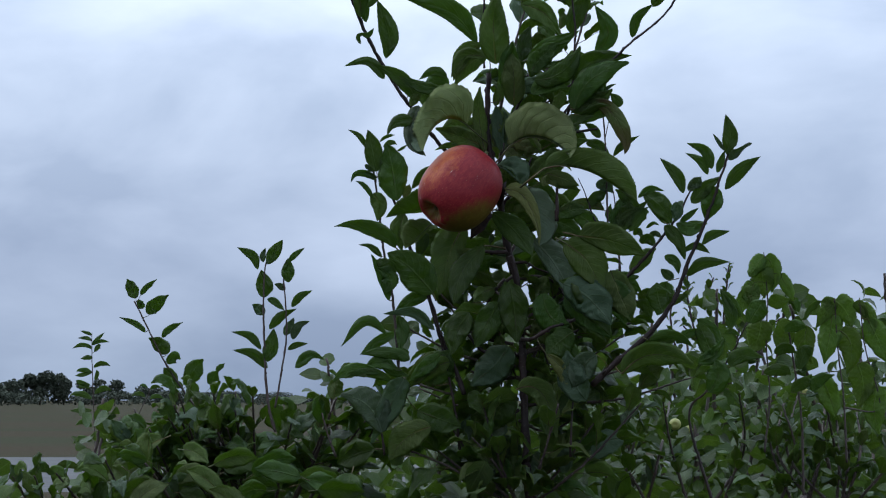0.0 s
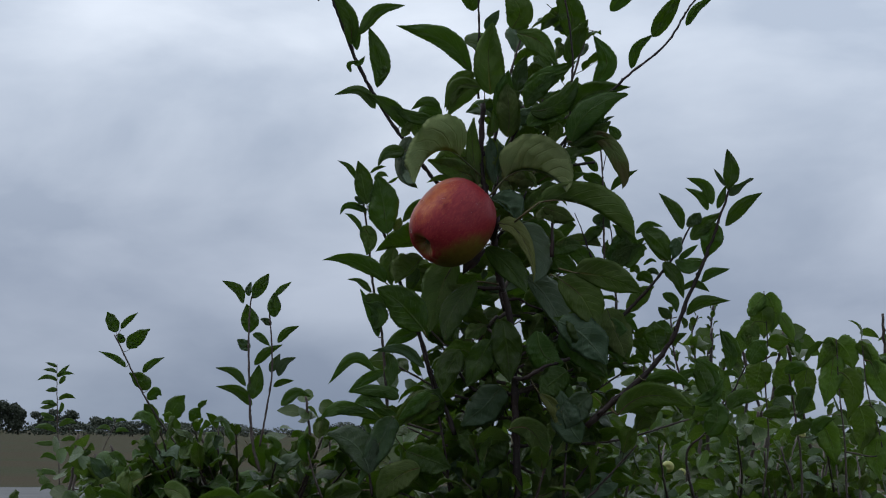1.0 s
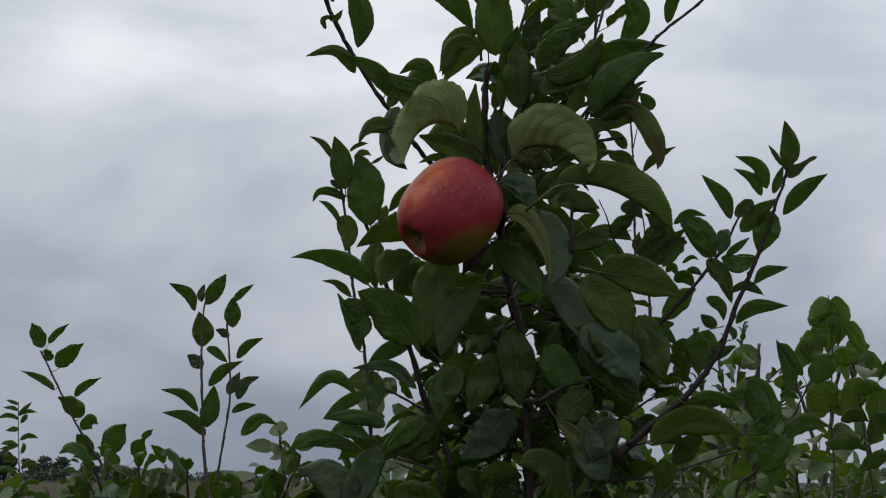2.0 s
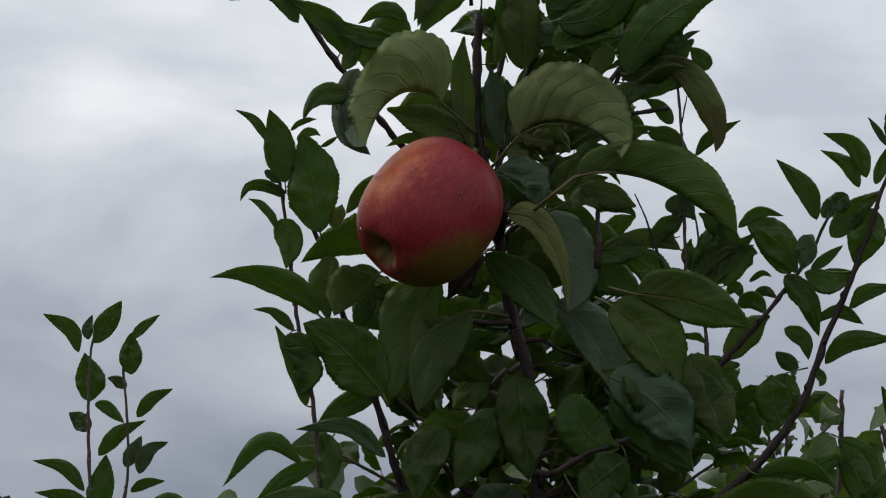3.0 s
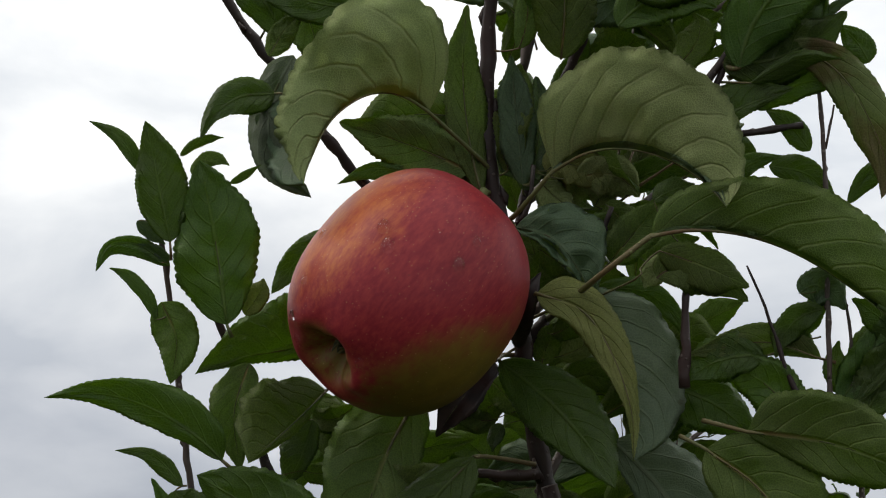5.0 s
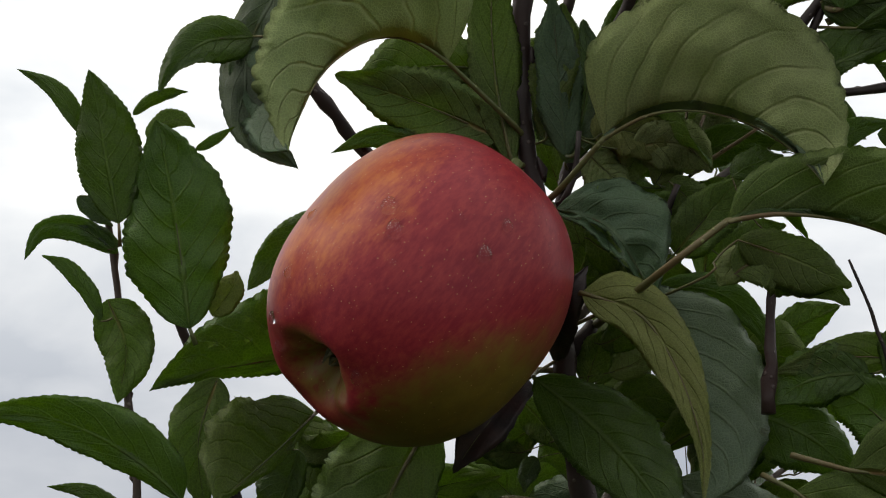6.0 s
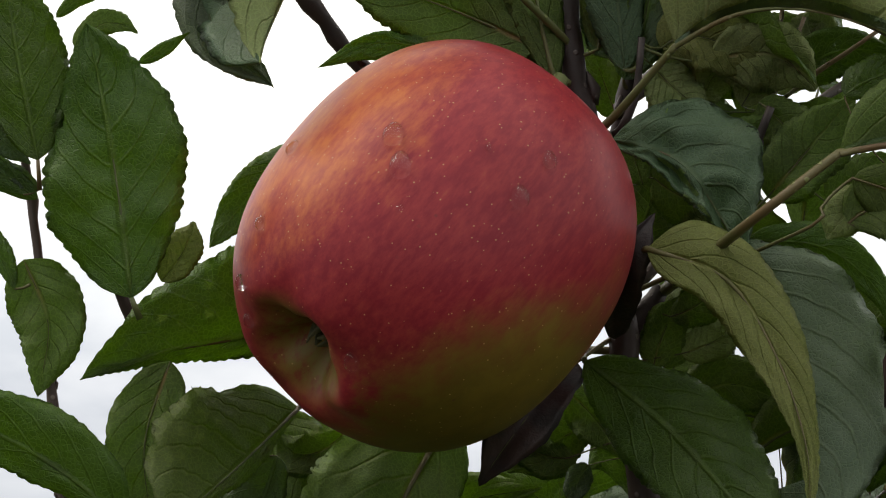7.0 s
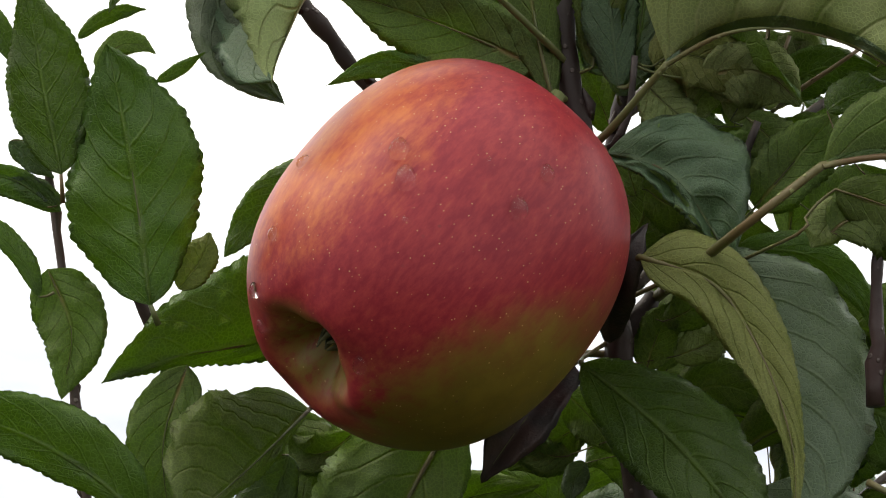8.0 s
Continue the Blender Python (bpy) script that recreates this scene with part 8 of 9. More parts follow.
def shoot(tree, points, count, size, seed, material=None, thick=0.0016, start=0.12, faces="t"):
    """A leafy shoot: a thin stem with leaves set round it in a spiral, each on its stalk."""
    rng = np.random.default_rng(seed)
    branch(tree, points, thick, 0.5 * thick, material or TWIG, sides=8)
    way = spline(points, 0.004)
    turn = rng.uniform(0, 6.28)
    for k in range(count):
        u = start + (1 - start) * (k + rng.uniform(-0.2, 0.2)) / max(1, count - 1)
        i = int(np.clip(u * (len(way) - 2), 1, len(way) - 2))
        axis = way[i + 1] - way[i - 1]
        axis /= np.linalg.norm(axis)
        a = np.cross(axis, [0.2, 0.9, 0.3])
        a /= np.linalg.norm(a)
        b = np.cross(axis, a)
        turn += 2.4 + rng.normal() * 0.25
        out = a * math.cos(turn) + b * math.sin(turn)
        open_angle = radians(rng.uniform(38, 75) * (1.0 - 0.35 * u))
        d = axis * math.cos(open_angle) + out * math.sin(open_angle)
        length = rng.uniform(*size) * (1.0 - 0.35 * u ** 3)
        base = way[i] + d * length * rng.uniform(0.22, 0.34)
        mid = base + 0.5 * d * length + np.array([0, 0, rng.uniform(0.0, 0.10) * length])
        tip = base + d * length - np.array([0, 0, rng.uniform(0.0, 0.32) * length])
        up = axis * math.sin(open_angle) - out * math.cos(open_angle) * 0.6 + np.array([0, 0, 0.5]) + 0.25 * rng.normal(size=3)
        hw = length * rng.uniform(0.23, 0.31)
        fold = rng.uniform(4, 26)
        leaf(tree, base, mid, tip, (hw, fold), (hw, fold), faces[int(rng.integers(len(faces)))], tuple(way[i]), 24, facing=tuple(up), crumple=0.2)


def scatter(tree, count, x, y, z, size, seed, keep=None, **more):
    rng = np.random.default_rng(seed)
    done = 0
    while done < count:
        c = np.array([rng.uniform(*x), rng.uniform(*y), rng.uniform(*z)])
        if keep is None or keep(*c):
            random_leaf(tree, c, rng.uniform(*size), rng, **more)
            done += 1


# leafy shoots deeper in the crowns
blade(apple_tree, [(0.1954, 0.0350, 1.4142), (0.1920, 0.0320, 1.3990), (0.1863, 0.0290, 1.3817)], (0.0065, 0.0099, 0.0104, 0.0081, 0.0038), (0.0065, 0.0099, 0.0104, 0.0081, 0.0038), "t", (0, 0), stalk=(0.2073, 0.0350, 1.4170), rows=56)
blade(apple_tree, [(0.1976, 0.0300, 1.4666), (0.2064, 0.0270, 1.4527), (0.2126, 0.0240, 1.4339)], (0.0033, 0.0051, 0.0054, 0.0042, 0.0019), (0.0033, 0.0051, 0.0054, 0.0042, 0.0019), "t", (0, 0), stalk=(0.1925, 0.0350, 1.4704), rows=56)
blade(apple_tree, [(0.1981, 0.0400, 1.4684), (0.1898, 0.0370, 1.4838), (0.1756, 0.0340, 1.4978)], (0.0056, 0.0085, 0.0090, 0.0070, 0.0032), (0.0056, 0.0085, 0.0090, 0.0070, 0.0032), "t", (-10, -10), stalk=(0.2045, 0.0450, 1.4642), rows=56)
blade(apple_tree, [(0.2073, 0.0500, 1.4615), (0.2191, 0.0470, 1.4661), (0.2344, 0.0440, 1.4692)], (0.0034, 0.0051, 0.0054, 0.0042, 0.0019), (0.0034, 0.0051, 0.0054, 0.0042, 0.0019), "t", (0, 0), stalk=(0.2011, 0.0500, 1.4572), rows=56)
blade(apple_tree, [(0.2097, 0.0300, 1.4417), (0.2214, 0.0270, 1.4469), (0.2352, 0.0240, 1.4407)], (0.0018, 0.0027, 0.0029, 0.0022, 0.0010), (0.0018, 0.0027, 0.0029, 0.0022, 0.0010), "t", (0, 0), rows=56)
blade(apple_tree, [(0.1960, 0.0450, 1.4372), (0.2042, 0.0420, 1.4334), (0.2076, 0.0390, 1.4222)], (0.0022, 0.0034, 0.0036, 0.0028, 0.0013), (0.0022, 0.0034, 0.0036, 0.0028, 0.0013), "t", (0, 0), rows=56)
blade(apple_tree, [(0.2116, 0.0600, 1.4909), (0.2070, 0.0570, 1.4836), (0.2036, 0.0540, 1.4744)], (0.0027, 0.0041, 0.0043, 0.0034, 0.0016), (0.0027, 0.0041, 0.0043, 0.0034, 0.0016), "l", (0, 0), rows=56)
blade(apple_tree, [(0.2167, 0.0600, 1.5003), (0.2231, 0.0570, 1.5074), (0.2287, 0.0540, 1.5134)], (0.0031, 0.0048, 0.0051, 0.0040, 0.0018), (0.0031, 0.0048, 0.0051, 0.0040, 0.0018), "l", (0, 0), rows=56)
blade(apple_tree, [(0.1623, 0.0600, 1.4932), (0.1563, 0.0570, 1.4794), (0.1445, 0.0540, 1.4662)], (0.0036, 0.0055, 0.0058, 0.0045, 0.0021), (0.0036, 0.0055, 0.0058, 0.0045, 0.0021), "t", (0, 0), stalk=(0.1667, 0.0600, 1.4976), rows=56)
blade(apple_tree, [(0.1577, 0.0650, 1.4681), (0.1666, 0.0620, 1.4774), (0.1796, 0.0590, 1.4852)], (0.0016, 0.0024, 0.0025, 0.0020, 0.0009), (0.0016, 0.0024, 0.0025, 0.0020, 0.0009), "t", (0, 0), rows=56)
blade(apple_tree, [(0.1589, 0.0700, 1.4639), (0.1676, 0.0670, 1.4707), (0.1773, 0.0640, 1.4774)], (0.0016, 0.0024, 0.0025, 0.0020, 0.0009), (0.0016, 0.0024, 0.0025, 0.0020, 0.0009), "l", (0, 0), rows=56)
blade(apple_tree, [(0.1771, 0.0700, 1.4653), (0.1839, 0.0670, 1.4699), (0.1892, 0.0640, 1.4679)], (0.0011, 0.0017, 0.0018, 0.0014, 0.0007), (0.0011, 0.0017, 0.0018, 0.0014, 0.0007), "t", (0, 0), rows=56)
blade(apple_tree, [(0.1792, 0.0700, 1.4573), (0.1857, 0.0670, 1.4601), (0.1920, 0.0640, 1.4560)], (0.0018, 0.0028, 0.0029, 0.0023, 0.0010), (0.0018, 0.0028, 0.0029, 0.0023, 0.0010), "g", (0, 0), rows=56)
blade(apple_tree, [(0.1649, 0.0750, 1.4590), (0.1699, 0.0720, 1.4625), (0.1734, 0.0690, 1.4558)], (0.0020, 0.0031, 0.0033, 0.0025, 0.0012), (0.0020, 0.0031, 0.0033, 0.0025, 0.0012), "t", (0, 0), rows=56)
blade(apple_tree, [(0.1701, 0.0600, 1.4522), (0.1786, 0.0570, 1.4546), (0.1857, 0.0540, 1.4473)], (0.0031, 0.0048, 0.0051, 0.0040, 0.0018), (0.0031, 0.0048, 0.0051, 0.0040, 0.0018), "t", (0, 0), rows=56)
blade(apple_tree, [(0.1470, 0.0500, 1.4097), (0.1592, 0.0470, 1.4132), (0.1720, 0.0440, 1.4044)], (0.0038, 0.0058, 0.0061, 0.0048, 0.0022), (0.0038, 0.0058, 0.0061, 0.0048, 0.0022), "t", (0, 0), rows=56)
blade(apple_tree, [(0.2030, 0.0550, 1.4176), (0.1963, 0.0520, 1.4211), (0.1904, 0.0490, 1.4261)], (0.0029, 0.0045, 0.0047, 0.0037, 0.0017), (0.0029, 0.0045, 0.0047, 0.0037, 0.0017), "g", (0, 0), rows=56)
blade(apple_tree, [(0.2120, 0.0350, 1.4170), (0.2147, 0.0320, 1.4104), (0.2131, 0.0290, 1.4068)], (0.0018, 0.0027, 0.0029, 0.0022, 0.0010), (0.0018, 0.0027, 0.0029, 0.0022, 0.0010), "t", (0, 0), rows=56)
blade(apple_tree, [(0.2235, 0.0200, 1.3785), (0.2373, 0.0170, 1.3670), (0.2452, 0.0140, 1.3426)], (0.0042, 0.0065, 0.0068, 0.0053, 0.0024), (0.0034, 0.0052, 0.0054, 0.0042, 0.0020), "t", (0, 0), stalk=(0.2189, 0.0200, 1.3807), rows=56)
blade(apple_tree, [(0.1662, 0.0600, 1.3932), (0.1758, 0.0570, 1.3917), (0.1817, 0.0540, 1.3793)], (0.0036, 0.0055, 0.0058, 0.0045, 0.0021), (0.0036, 0.0055, 0.0058, 0.0045, 0.0021), "t", (0, 0), rows=56)
blade(apple_tree, [(0.1627, 0.0650, 1.3745), (0.1742, 0.0620, 1.3795), (0.1849, 0.0590, 1.3757)], (0.0027, 0.0041, 0.0043, 0.0034, 0.0016), (0.0027, 0.0041, 0.0043, 0.0034, 0.0016), "t", (0, 0), rows=56)
blade(apple_tree, [(0.2508, 0.0600, 1.3651), (0.2571, 0.0570, 1.3675), (0.2655, 0.0540, 1.3631)], (0.0018, 0.0027, 0.0029, 0.0023, 0.0010), (0.0018, 0.0027, 0.0029, 0.0023, 0.0010), "t", (0, 0), rows=56)
shoot(apple_tree, [(0.0511, 0.05, 1.3857), (0.0849, 0.06, 1.3961), (0.1291, 0.069, 1.4376)], 9, (0.0259, 0.0418), 301, faces="tttg")
shoot(apple_tree, [(0.0536, 0.05, 1.3443), (0.1056, 0.057, 1.3651), (0.1679, 0.064, 1.3961)], 9, (0.0259, 0.0419), 302, faces="tttg")
shoot(apple_tree, [(0.0562, 0.05, 1.3132), (0.1265, 0.063, 1.3236), (0.1994, 0.076, 1.3445)], 9, (0.0260, 0.0420), 303, faces="tttg")
shoot(apple_tree, [(0.0485, 0.05, 1.3753), (0.0022, 0.058, 1.3858), (-0.026, 0.066, 1.4117)], 9, (0.0259, 0.0418), 304, faces="tttg")
shoot(apple_tree, [(0.0536, 0.05, 1.3339), (0.0021, 0.056, 1.3444), (-0.0493, 0.063, 1.3704)], 9, (0.0259, 0.0419), 305, faces="tttg")
shoot(apple_tree, [(0.0563, 0.05, 1.3029), (-0.0082, 0.063, 1.3082), (-0.07, 0.076, 1.3291)], 9, (0.0260, 0.0420), 306, faces="tttg")
shoot(apple_tree, [(0.0452, 0.05, 1.4355), (0.0687, 0.073, 1.4804), (0.0867, 0.097, 1.5245)], 9, (0.0254, 0.0410), 307, faces="tttg")
shoot(apple_tree, [(0.0429, 0.05, 1.4709), (0.0686, 0.071, 1.4804), (0.0965, 0.092, 1.4888)], 9, (0.0252, 0.0407), 308, faces="tttg")
shoot(apple_tree, [(0.0385, 0.05, 1.5309), (0.0692, 0.07, 1.5694), (0.087, 0.091, 1.6313)], 9, (0.0250, 0.0403), 309, faces="tttg")
shoot(apple_tree, [(0.0383, 0.05, 1.5761), (0.054, 0.059, 1.6428), (0.0696, 0.069, 1.6942)], 9, (0.0256, 0.0413), 310, faces="tttg")
shoot(apple_tree, [(0.0838, 0.05, 1.5699), (0.1039, 0.066, 1.6177), (0.1237, 0.081, 1.6789)], 9, (0.0248, 0.0400), 311, faces="tttg")
shoot(apple_tree, [(0.0564, 0.05, 1.2827), (0.0852, 0.061, 1.2726), (0.1215, 0.071, 1.2937)], 9, (0.0259, 0.0419), 312, faces="tttg")
shoot(apple_tree, [(0.0564, 0.05, 1.2931), (0.0334, 0.058, 1.2774), (0.0024, 0.067, 1.2925)], 9, (0.0259, 0.0418), 313, faces="tttg")
shoot(apple_tree, [(0.0433, 0.05, 1.4166), (0.028, 0.057, 1.3961), (0.0204, 0.064, 1.3497)], 9, (0.0258, 0.0417), 314, faces="tttg")
shoot(apple_tree, [(0.0563, 0.05, 1.3702), (0.0798, 0.059, 1.3496), (0.0878, 0.069, 1.3082)], 9, (0.0259, 0.0418), 315, faces="tttg")
shoot(apple_tree, [(0.0562, 0.05, 1.3132), (0.0854, 0.074, 1.3757), (0.1066, 0.097, 1.4174)], 9, (0.0260, 0.0420), 316, faces="tttg")
shoot(apple_tree, [(0.0449, 0.05, 1.4151), (0.0734, 0.072, 1.4350), (0.104, 0.093, 1.4598)], 9, (0.0255, 0.0412), 317, faces="tttg")
shoot(apple_tree, [(0.0474, 0.05, 1.3945), (0.0226, 0.071, 1.4153), (0.0033, 0.092, 1.4358)], 9, (0.0256, 0.0413), 318, faces="tttg")
shoot(apple_tree, [(0.0537, 0.05, 1.3650), (0.0956, 0.071, 1.3859), (0.1479, 0.092, 1.4173)], 9, (0.0259, 0.0418), 319, faces="tttg")
shoot(apple_tree, [(0.0562, 0.05, 1.3339), (0.1056, 0.059, 1.3340), (0.1577, 0.068, 1.3651)], 9, (0.0259, 0.0419), 320, faces="tttg")
shoot(apple_tree, [(0.0563, 0.05, 1.2976), (0.1472, 0.061, 1.3028), (0.2201, 0.072, 1.3237)], 9, (0.0260, 0.0420), 321, faces="tttg")
shoot(apple_tree, [(0.0511, 0.05, 1.3546), (0.0127, 0.068, 1.3653), (-0.0127, 0.085, 1.3965)], 9, (0.0259, 0.0419), 322, faces="tttg")
shoot(apple_tree, [(0.0562, 0.05, 1.3236), (0.023, 0.07, 1.3238), (-0.0179, 0.089, 1.3499)], 9, (0.0260, 0.0419), 323, faces="tttg")
shoot(apple_tree, [(0.0563, 0.05, 1.2925), (0.0127, 0.072, 1.2927), (-0.0386, 0.094, 1.3137)], 9, (0.0260, 0.0420), 324, faces="tttg")
shoot(apple_tree, [(0.0432, 0.05, 1.4960), (0.0739, 0.073, 1.5300), (0.1091, 0.095, 1.5536)], 9, (0.0251, 0.0406), 325, faces="tttg")
shoot(apple_tree, [(0.0387, 0.05, 1.5458), (0.084, 0.057, 1.5843), (0.1089, 0.063, 1.6033)], 9, (0.0249, 0.0402), 326, faces="tttg")
shoot(apple_tree, [(0.0367, 0.05, 1.5948), (0.0694, 0.067, 1.6132), (0.0968, 0.084, 1.6506)], 9, (0.0247, 0.0398), 327, faces="tttg")
shoot(apple_tree, [(0.0537, 0.05, 1.3753), (0.1062, 0.068, 1.4020), (0.1433, 0.087, 1.4127)], 7, (0.0259, 0.0418), 328, faces="tttg")
shoot(apple_tree, [(0.0562, 0.05, 1.3443), (0.1268, 0.065, 1.3659), (0.1693, 0.08, 1.3771)], 7, (0.0259, 0.0419), 329, faces="tttg")
shoot(apple_tree, [(0.0537, 0.05, 1.3856), (0.0383, 0.059, 1.3651), (0.0541, 0.067, 1.3238)], 9, (0.0259, 0.0418), 330, faces="tttg")
shoot(apple_tree, [(0.0536, 0.05, 1.3236), (0.1006, 0.064, 1.3029), (0.1373, 0.079, 1.3135)], 9, (0.0260, 0.0419), 331, faces="tttg")
shoot(apple_tree, [(0.0537, 0.05, 1.4167), (0.0849, 0.057, 1.4168), (0.1109, 0.064, 1.3858)], 9, (0.0258, 0.0417), 332, faces="tttg")
shoot(apple_tree, [(0.0492, 0.04, 1.2007), (-0.0026, 0.037, 1.2412), (-0.0544, 0.045, 1.2818)], 10, (0.0281, 0.0451), 333, faces="ttgu")
shoot(apple_tree, [(0.0543, 0.04, 1.2007), (0.0179, 0.035, 1.2414), (-0.0186, 0.039, 1.2924)], 10, (0.0281, 0.0451), 334, faces="ttgu")
shoot(apple_tree, [(0.0569, 0.04, 1.2007), (0.0392, 0.022, 1.2418), (0.0223, 0.014, 1.2980)], 10, (0.0281, 0.0451), 335, faces="ttgu")
shoot(apple_tree, [(0.0595, 0.04, 1.2007), (0.0764, 0.012, 1.2423), (0.0933, -0.006, 1.2987)], 10, (0.0281, 0.0451), 336, faces="ttgu")
shoot(apple_tree, [(0.062, 0.04, 1.2007), (0.0987, 0.036, 1.2421), (0.136, 0.043, 1.2939)], 10, (0.0281, 0.0451), 337, faces="ttgu")
shoot(apple_tree, [(0.0646, 0.04, 1.2007), (0.1177, 0.023, 1.2425), (0.1709, 0.016, 1.2993)], 10, (0.0281, 0.0451), 338, faces="ttgu")
shoot(apple_tree, [(0.0543, 0.04, 1.2007), (-0.013, 0.035, 1.2411), (-0.08, 0.041, 1.2662)], 10, (0.0281, 0.0451), 339, faces="ttgu")
shoot(apple_tree, [(0.0595, 0.04, 1.2007), (0.0821, 0.034, 1.2421), (0.1052, 0.038, 1.2627)], 10, (0.0281, 0.0451), 340, faces="ttgu")
shoot(apple_tree, [(0.0569, 0.04, 1.2007), (0.0341, 0.02, 1.2418), (0.0122, 0.011, 1.2673)], 10, (0.0281, 0.0451), 341, faces="ttgu")
shoot(bush, [(-0.2005, 0.1200, 1.2058), (-0.2065, 0.1000, 1.2478), (-0.2126, 0.0800, 1.2927)], 8, (0.0300, 0.0460), 342, faces="ttgut")
shoot(bush, [(-0.2303, 0.1200, 1.1997), (-0.2540, 0.1000, 1.2416), (-0.2806, 0.1340, 1.2960)], 8, (0.0300, 0.0460), 343, faces="ttgut")
shoot(bush, [(-0.2439, 0.1200, 1.1588), (-0.2764, 0.1000, 1.2006), (-0.3104, 0.1080, 1.2612)], 8, (0.0300, 0.0460), 344, faces="ttgut")
shoot(bush, [(-0.2161, 0.1200, 1.2056), (-0.2315, 0.1000, 1.2475), (-0.2471, 0.0860, 1.2949)], 8, (0.0300, 0.0460), 345, faces="ttgut")
shoot(bush, [(-0.2088, 0.1200, 1.2058), (-0.2196, 0.1000, 1.2477), (-0.2293, 0.0470, 1.2745)], 8, (0.0300, 0.0460), 346, faces="ttgut")
shoot(bush, [(-0.2005, 0.1200, 1.2058), (-0.2065, 0.1000, 1.2478), (-0.2137, 0.1090, 1.3108)], 8, (0.0300, 0.0460), 347, faces="ttgut")
shoot(bush, [(-0.2167, 0.1200, 1.2056), (-0.2326, 0.1000, 1.2475), (-0.2499, 0.1250, 1.3031)], 8, (0.0300, 0.0460), 348, faces="ttgut")
shoot(bush, [(-0.2115, 0.1200, 1.2058), (-0.2243, 0.1000, 1.2476), (-0.2391, 0.1470, 1.2938)], 8, (0.0300, 0.0460), 349, faces="ttgut")
shoot(bush, [(-0.2371, 0.1200, 1.1705), (-0.2655, 0.1000, 1.2122), (-0.2926, 0.0520, 1.2751)], 8, (0.0300, 0.0460), 350, faces="ttgut")
shoot(bush, [(-0.1591, 0.1200, 1.2062), (-0.1397, 0.1000, 1.2485), (-0.1206, 0.0530, 1.2926)], 8, (0.0300, 0.0460), 351, faces="ttgut")
shoot(bush, [(-0.2104, 0.1200, 1.2058), (-0.2221, 0.1000, 1.2476), (-0.2343, 0.0840, 1.3117)], 8, (0.0300, 0.0460), 352, faces="ttgut")
shoot(bush, [(-0.2439, 0.1200, 1.1891), (-0.2764, 0.1000, 1.2309), (-0.3119, 0.1450, 1.2611)], 8, (0.0300, 0.0460), 353, faces="ttgut")
shoot(bush, [(-0.1366, 0.1200, 1.2065), (-0.1042, 0.1000, 1.2488), (-0.0724, 0.1540, 1.2875)], 8, (0.0300, 0.0460), 354, faces="ttgut")
shoot(bush, [(-0.2471, 0.1200, 1.1680), (-0.2811, 0.1000, 1.2097), (-0.3190, 0.1550, 1.2577)], 8, (0.0300, 0.0460), 355, faces="ttgut")
shoot(bush, [(-0.1580, 0.1200, 1.2062), (-0.1381, 0.1000, 1.2485), (-0.1198, 0.1520, 1.3018)], 8, (0.0300, 0.0460), 356, faces="ttgut")
shoot(bush, [(-0.1758, 0.1200, 1.2060), (-0.1674, 0.1000, 1.2482), (-0.1579, 0.0610, 1.2834)], 8, (0.0300, 0.0460), 357, faces="ttgut")
shoot(bush, [(-0.2267, 0.1200, 1.2056), (-0.2483, 0.1000, 1.2474), (-0.2685, 0.0390, 1.2969)], 8, (0.0300, 0.0460), 358, faces="ttgut")
shoot(bush, [(-0.2041, 0.1200, 1.2058), (-0.2122, 0.1000, 1.2478), (-0.2202, 0.0660, 1.2760)], 8, (0.0300, 0.0460), 359, faces="ttgut")
shoot(bush, [(-0.2481, 0.1200, 1.1554), (-0.2827, 0.1000, 1.1971), (-0.3159, 0.0440, 1.2562)], 8, (0.0300, 0.0460), 360, faces="ttgut")
shoot(bush, [(-0.1570, 0.1200, 1.2062), (-0.1367, 0.1000, 1.2485), (-0.1161, 0.0610, 1.3045)], 8, (0.0300, 0.0460), 361, faces="ttgut")
shoot(bush, [(-0.2376, 0.1200, 1.2055), (-0.2665, 0.1000, 1.2472), (-0.2944, 0.0790, 1.2674)], 8, (0.0300, 0.0460), 362, faces="ttgut")
shoot(bush, [(-0.2245, 0.1200, 1.1995), (-0.2451, 0.1000, 1.2414), (-0.2642, 0.0280, 1.3089)], 8, (0.0300, 0.0460), 363, faces="ttgut")
shoot(bush, [(-0.2292, 0.1200, 1.2055), (-0.2529, 0.1000, 1.2474), (-0.2741, 0.0410, 1.2855)], 8, (0.0300, 0.0460), 364, faces="ttgut")
shoot(bush, [(-0.2444, 0.1200, 1.1792), (-0.2770, 0.1000, 1.2209), (-0.3080, 0.0550, 1.2609)], 8, (0.0300, 0.0460), 365, faces="ttgut")
shoot(bush, [(-0.1319, 0.1200, 1.2065), (-0.0959, 0.1000, 1.2488), (-0.0611, 0.0940, 1.3160)], 8, (0.0300, 0.0460), 366, faces="ttgut")
shoot(bush, [(-0.1580, 0.1200, 1.2062), (-0.1381, 0.1000, 1.2485), (-0.1205, 0.1580, 1.3018)], 8, (0.0300, 0.0460), 367, faces="ttgut")
shoot(bush, [(-0.1932, 0.1200, 1.2059), (-0.1945, 0.1000, 1.2479), (-0.1960, 0.0770, 1.3089)], 8, (0.0300, 0.0460), 368, faces="ttgut")
shoot(bush, [(-0.2449, 0.1200, 1.1755), (-0.2775, 0.1000, 1.2172), (-0.3091, 0.0550, 1.2603)], 8, (0.0300, 0.0460), 369, faces="ttgut")
shoot(bush, [(-0.1444, 0.1200, 1.2063), (-0.1163, 0.1000, 1.2487), (-0.0889, 0.0900, 1.2829)], 8, (0.0300, 0.0460), 370, faces="ttgut")
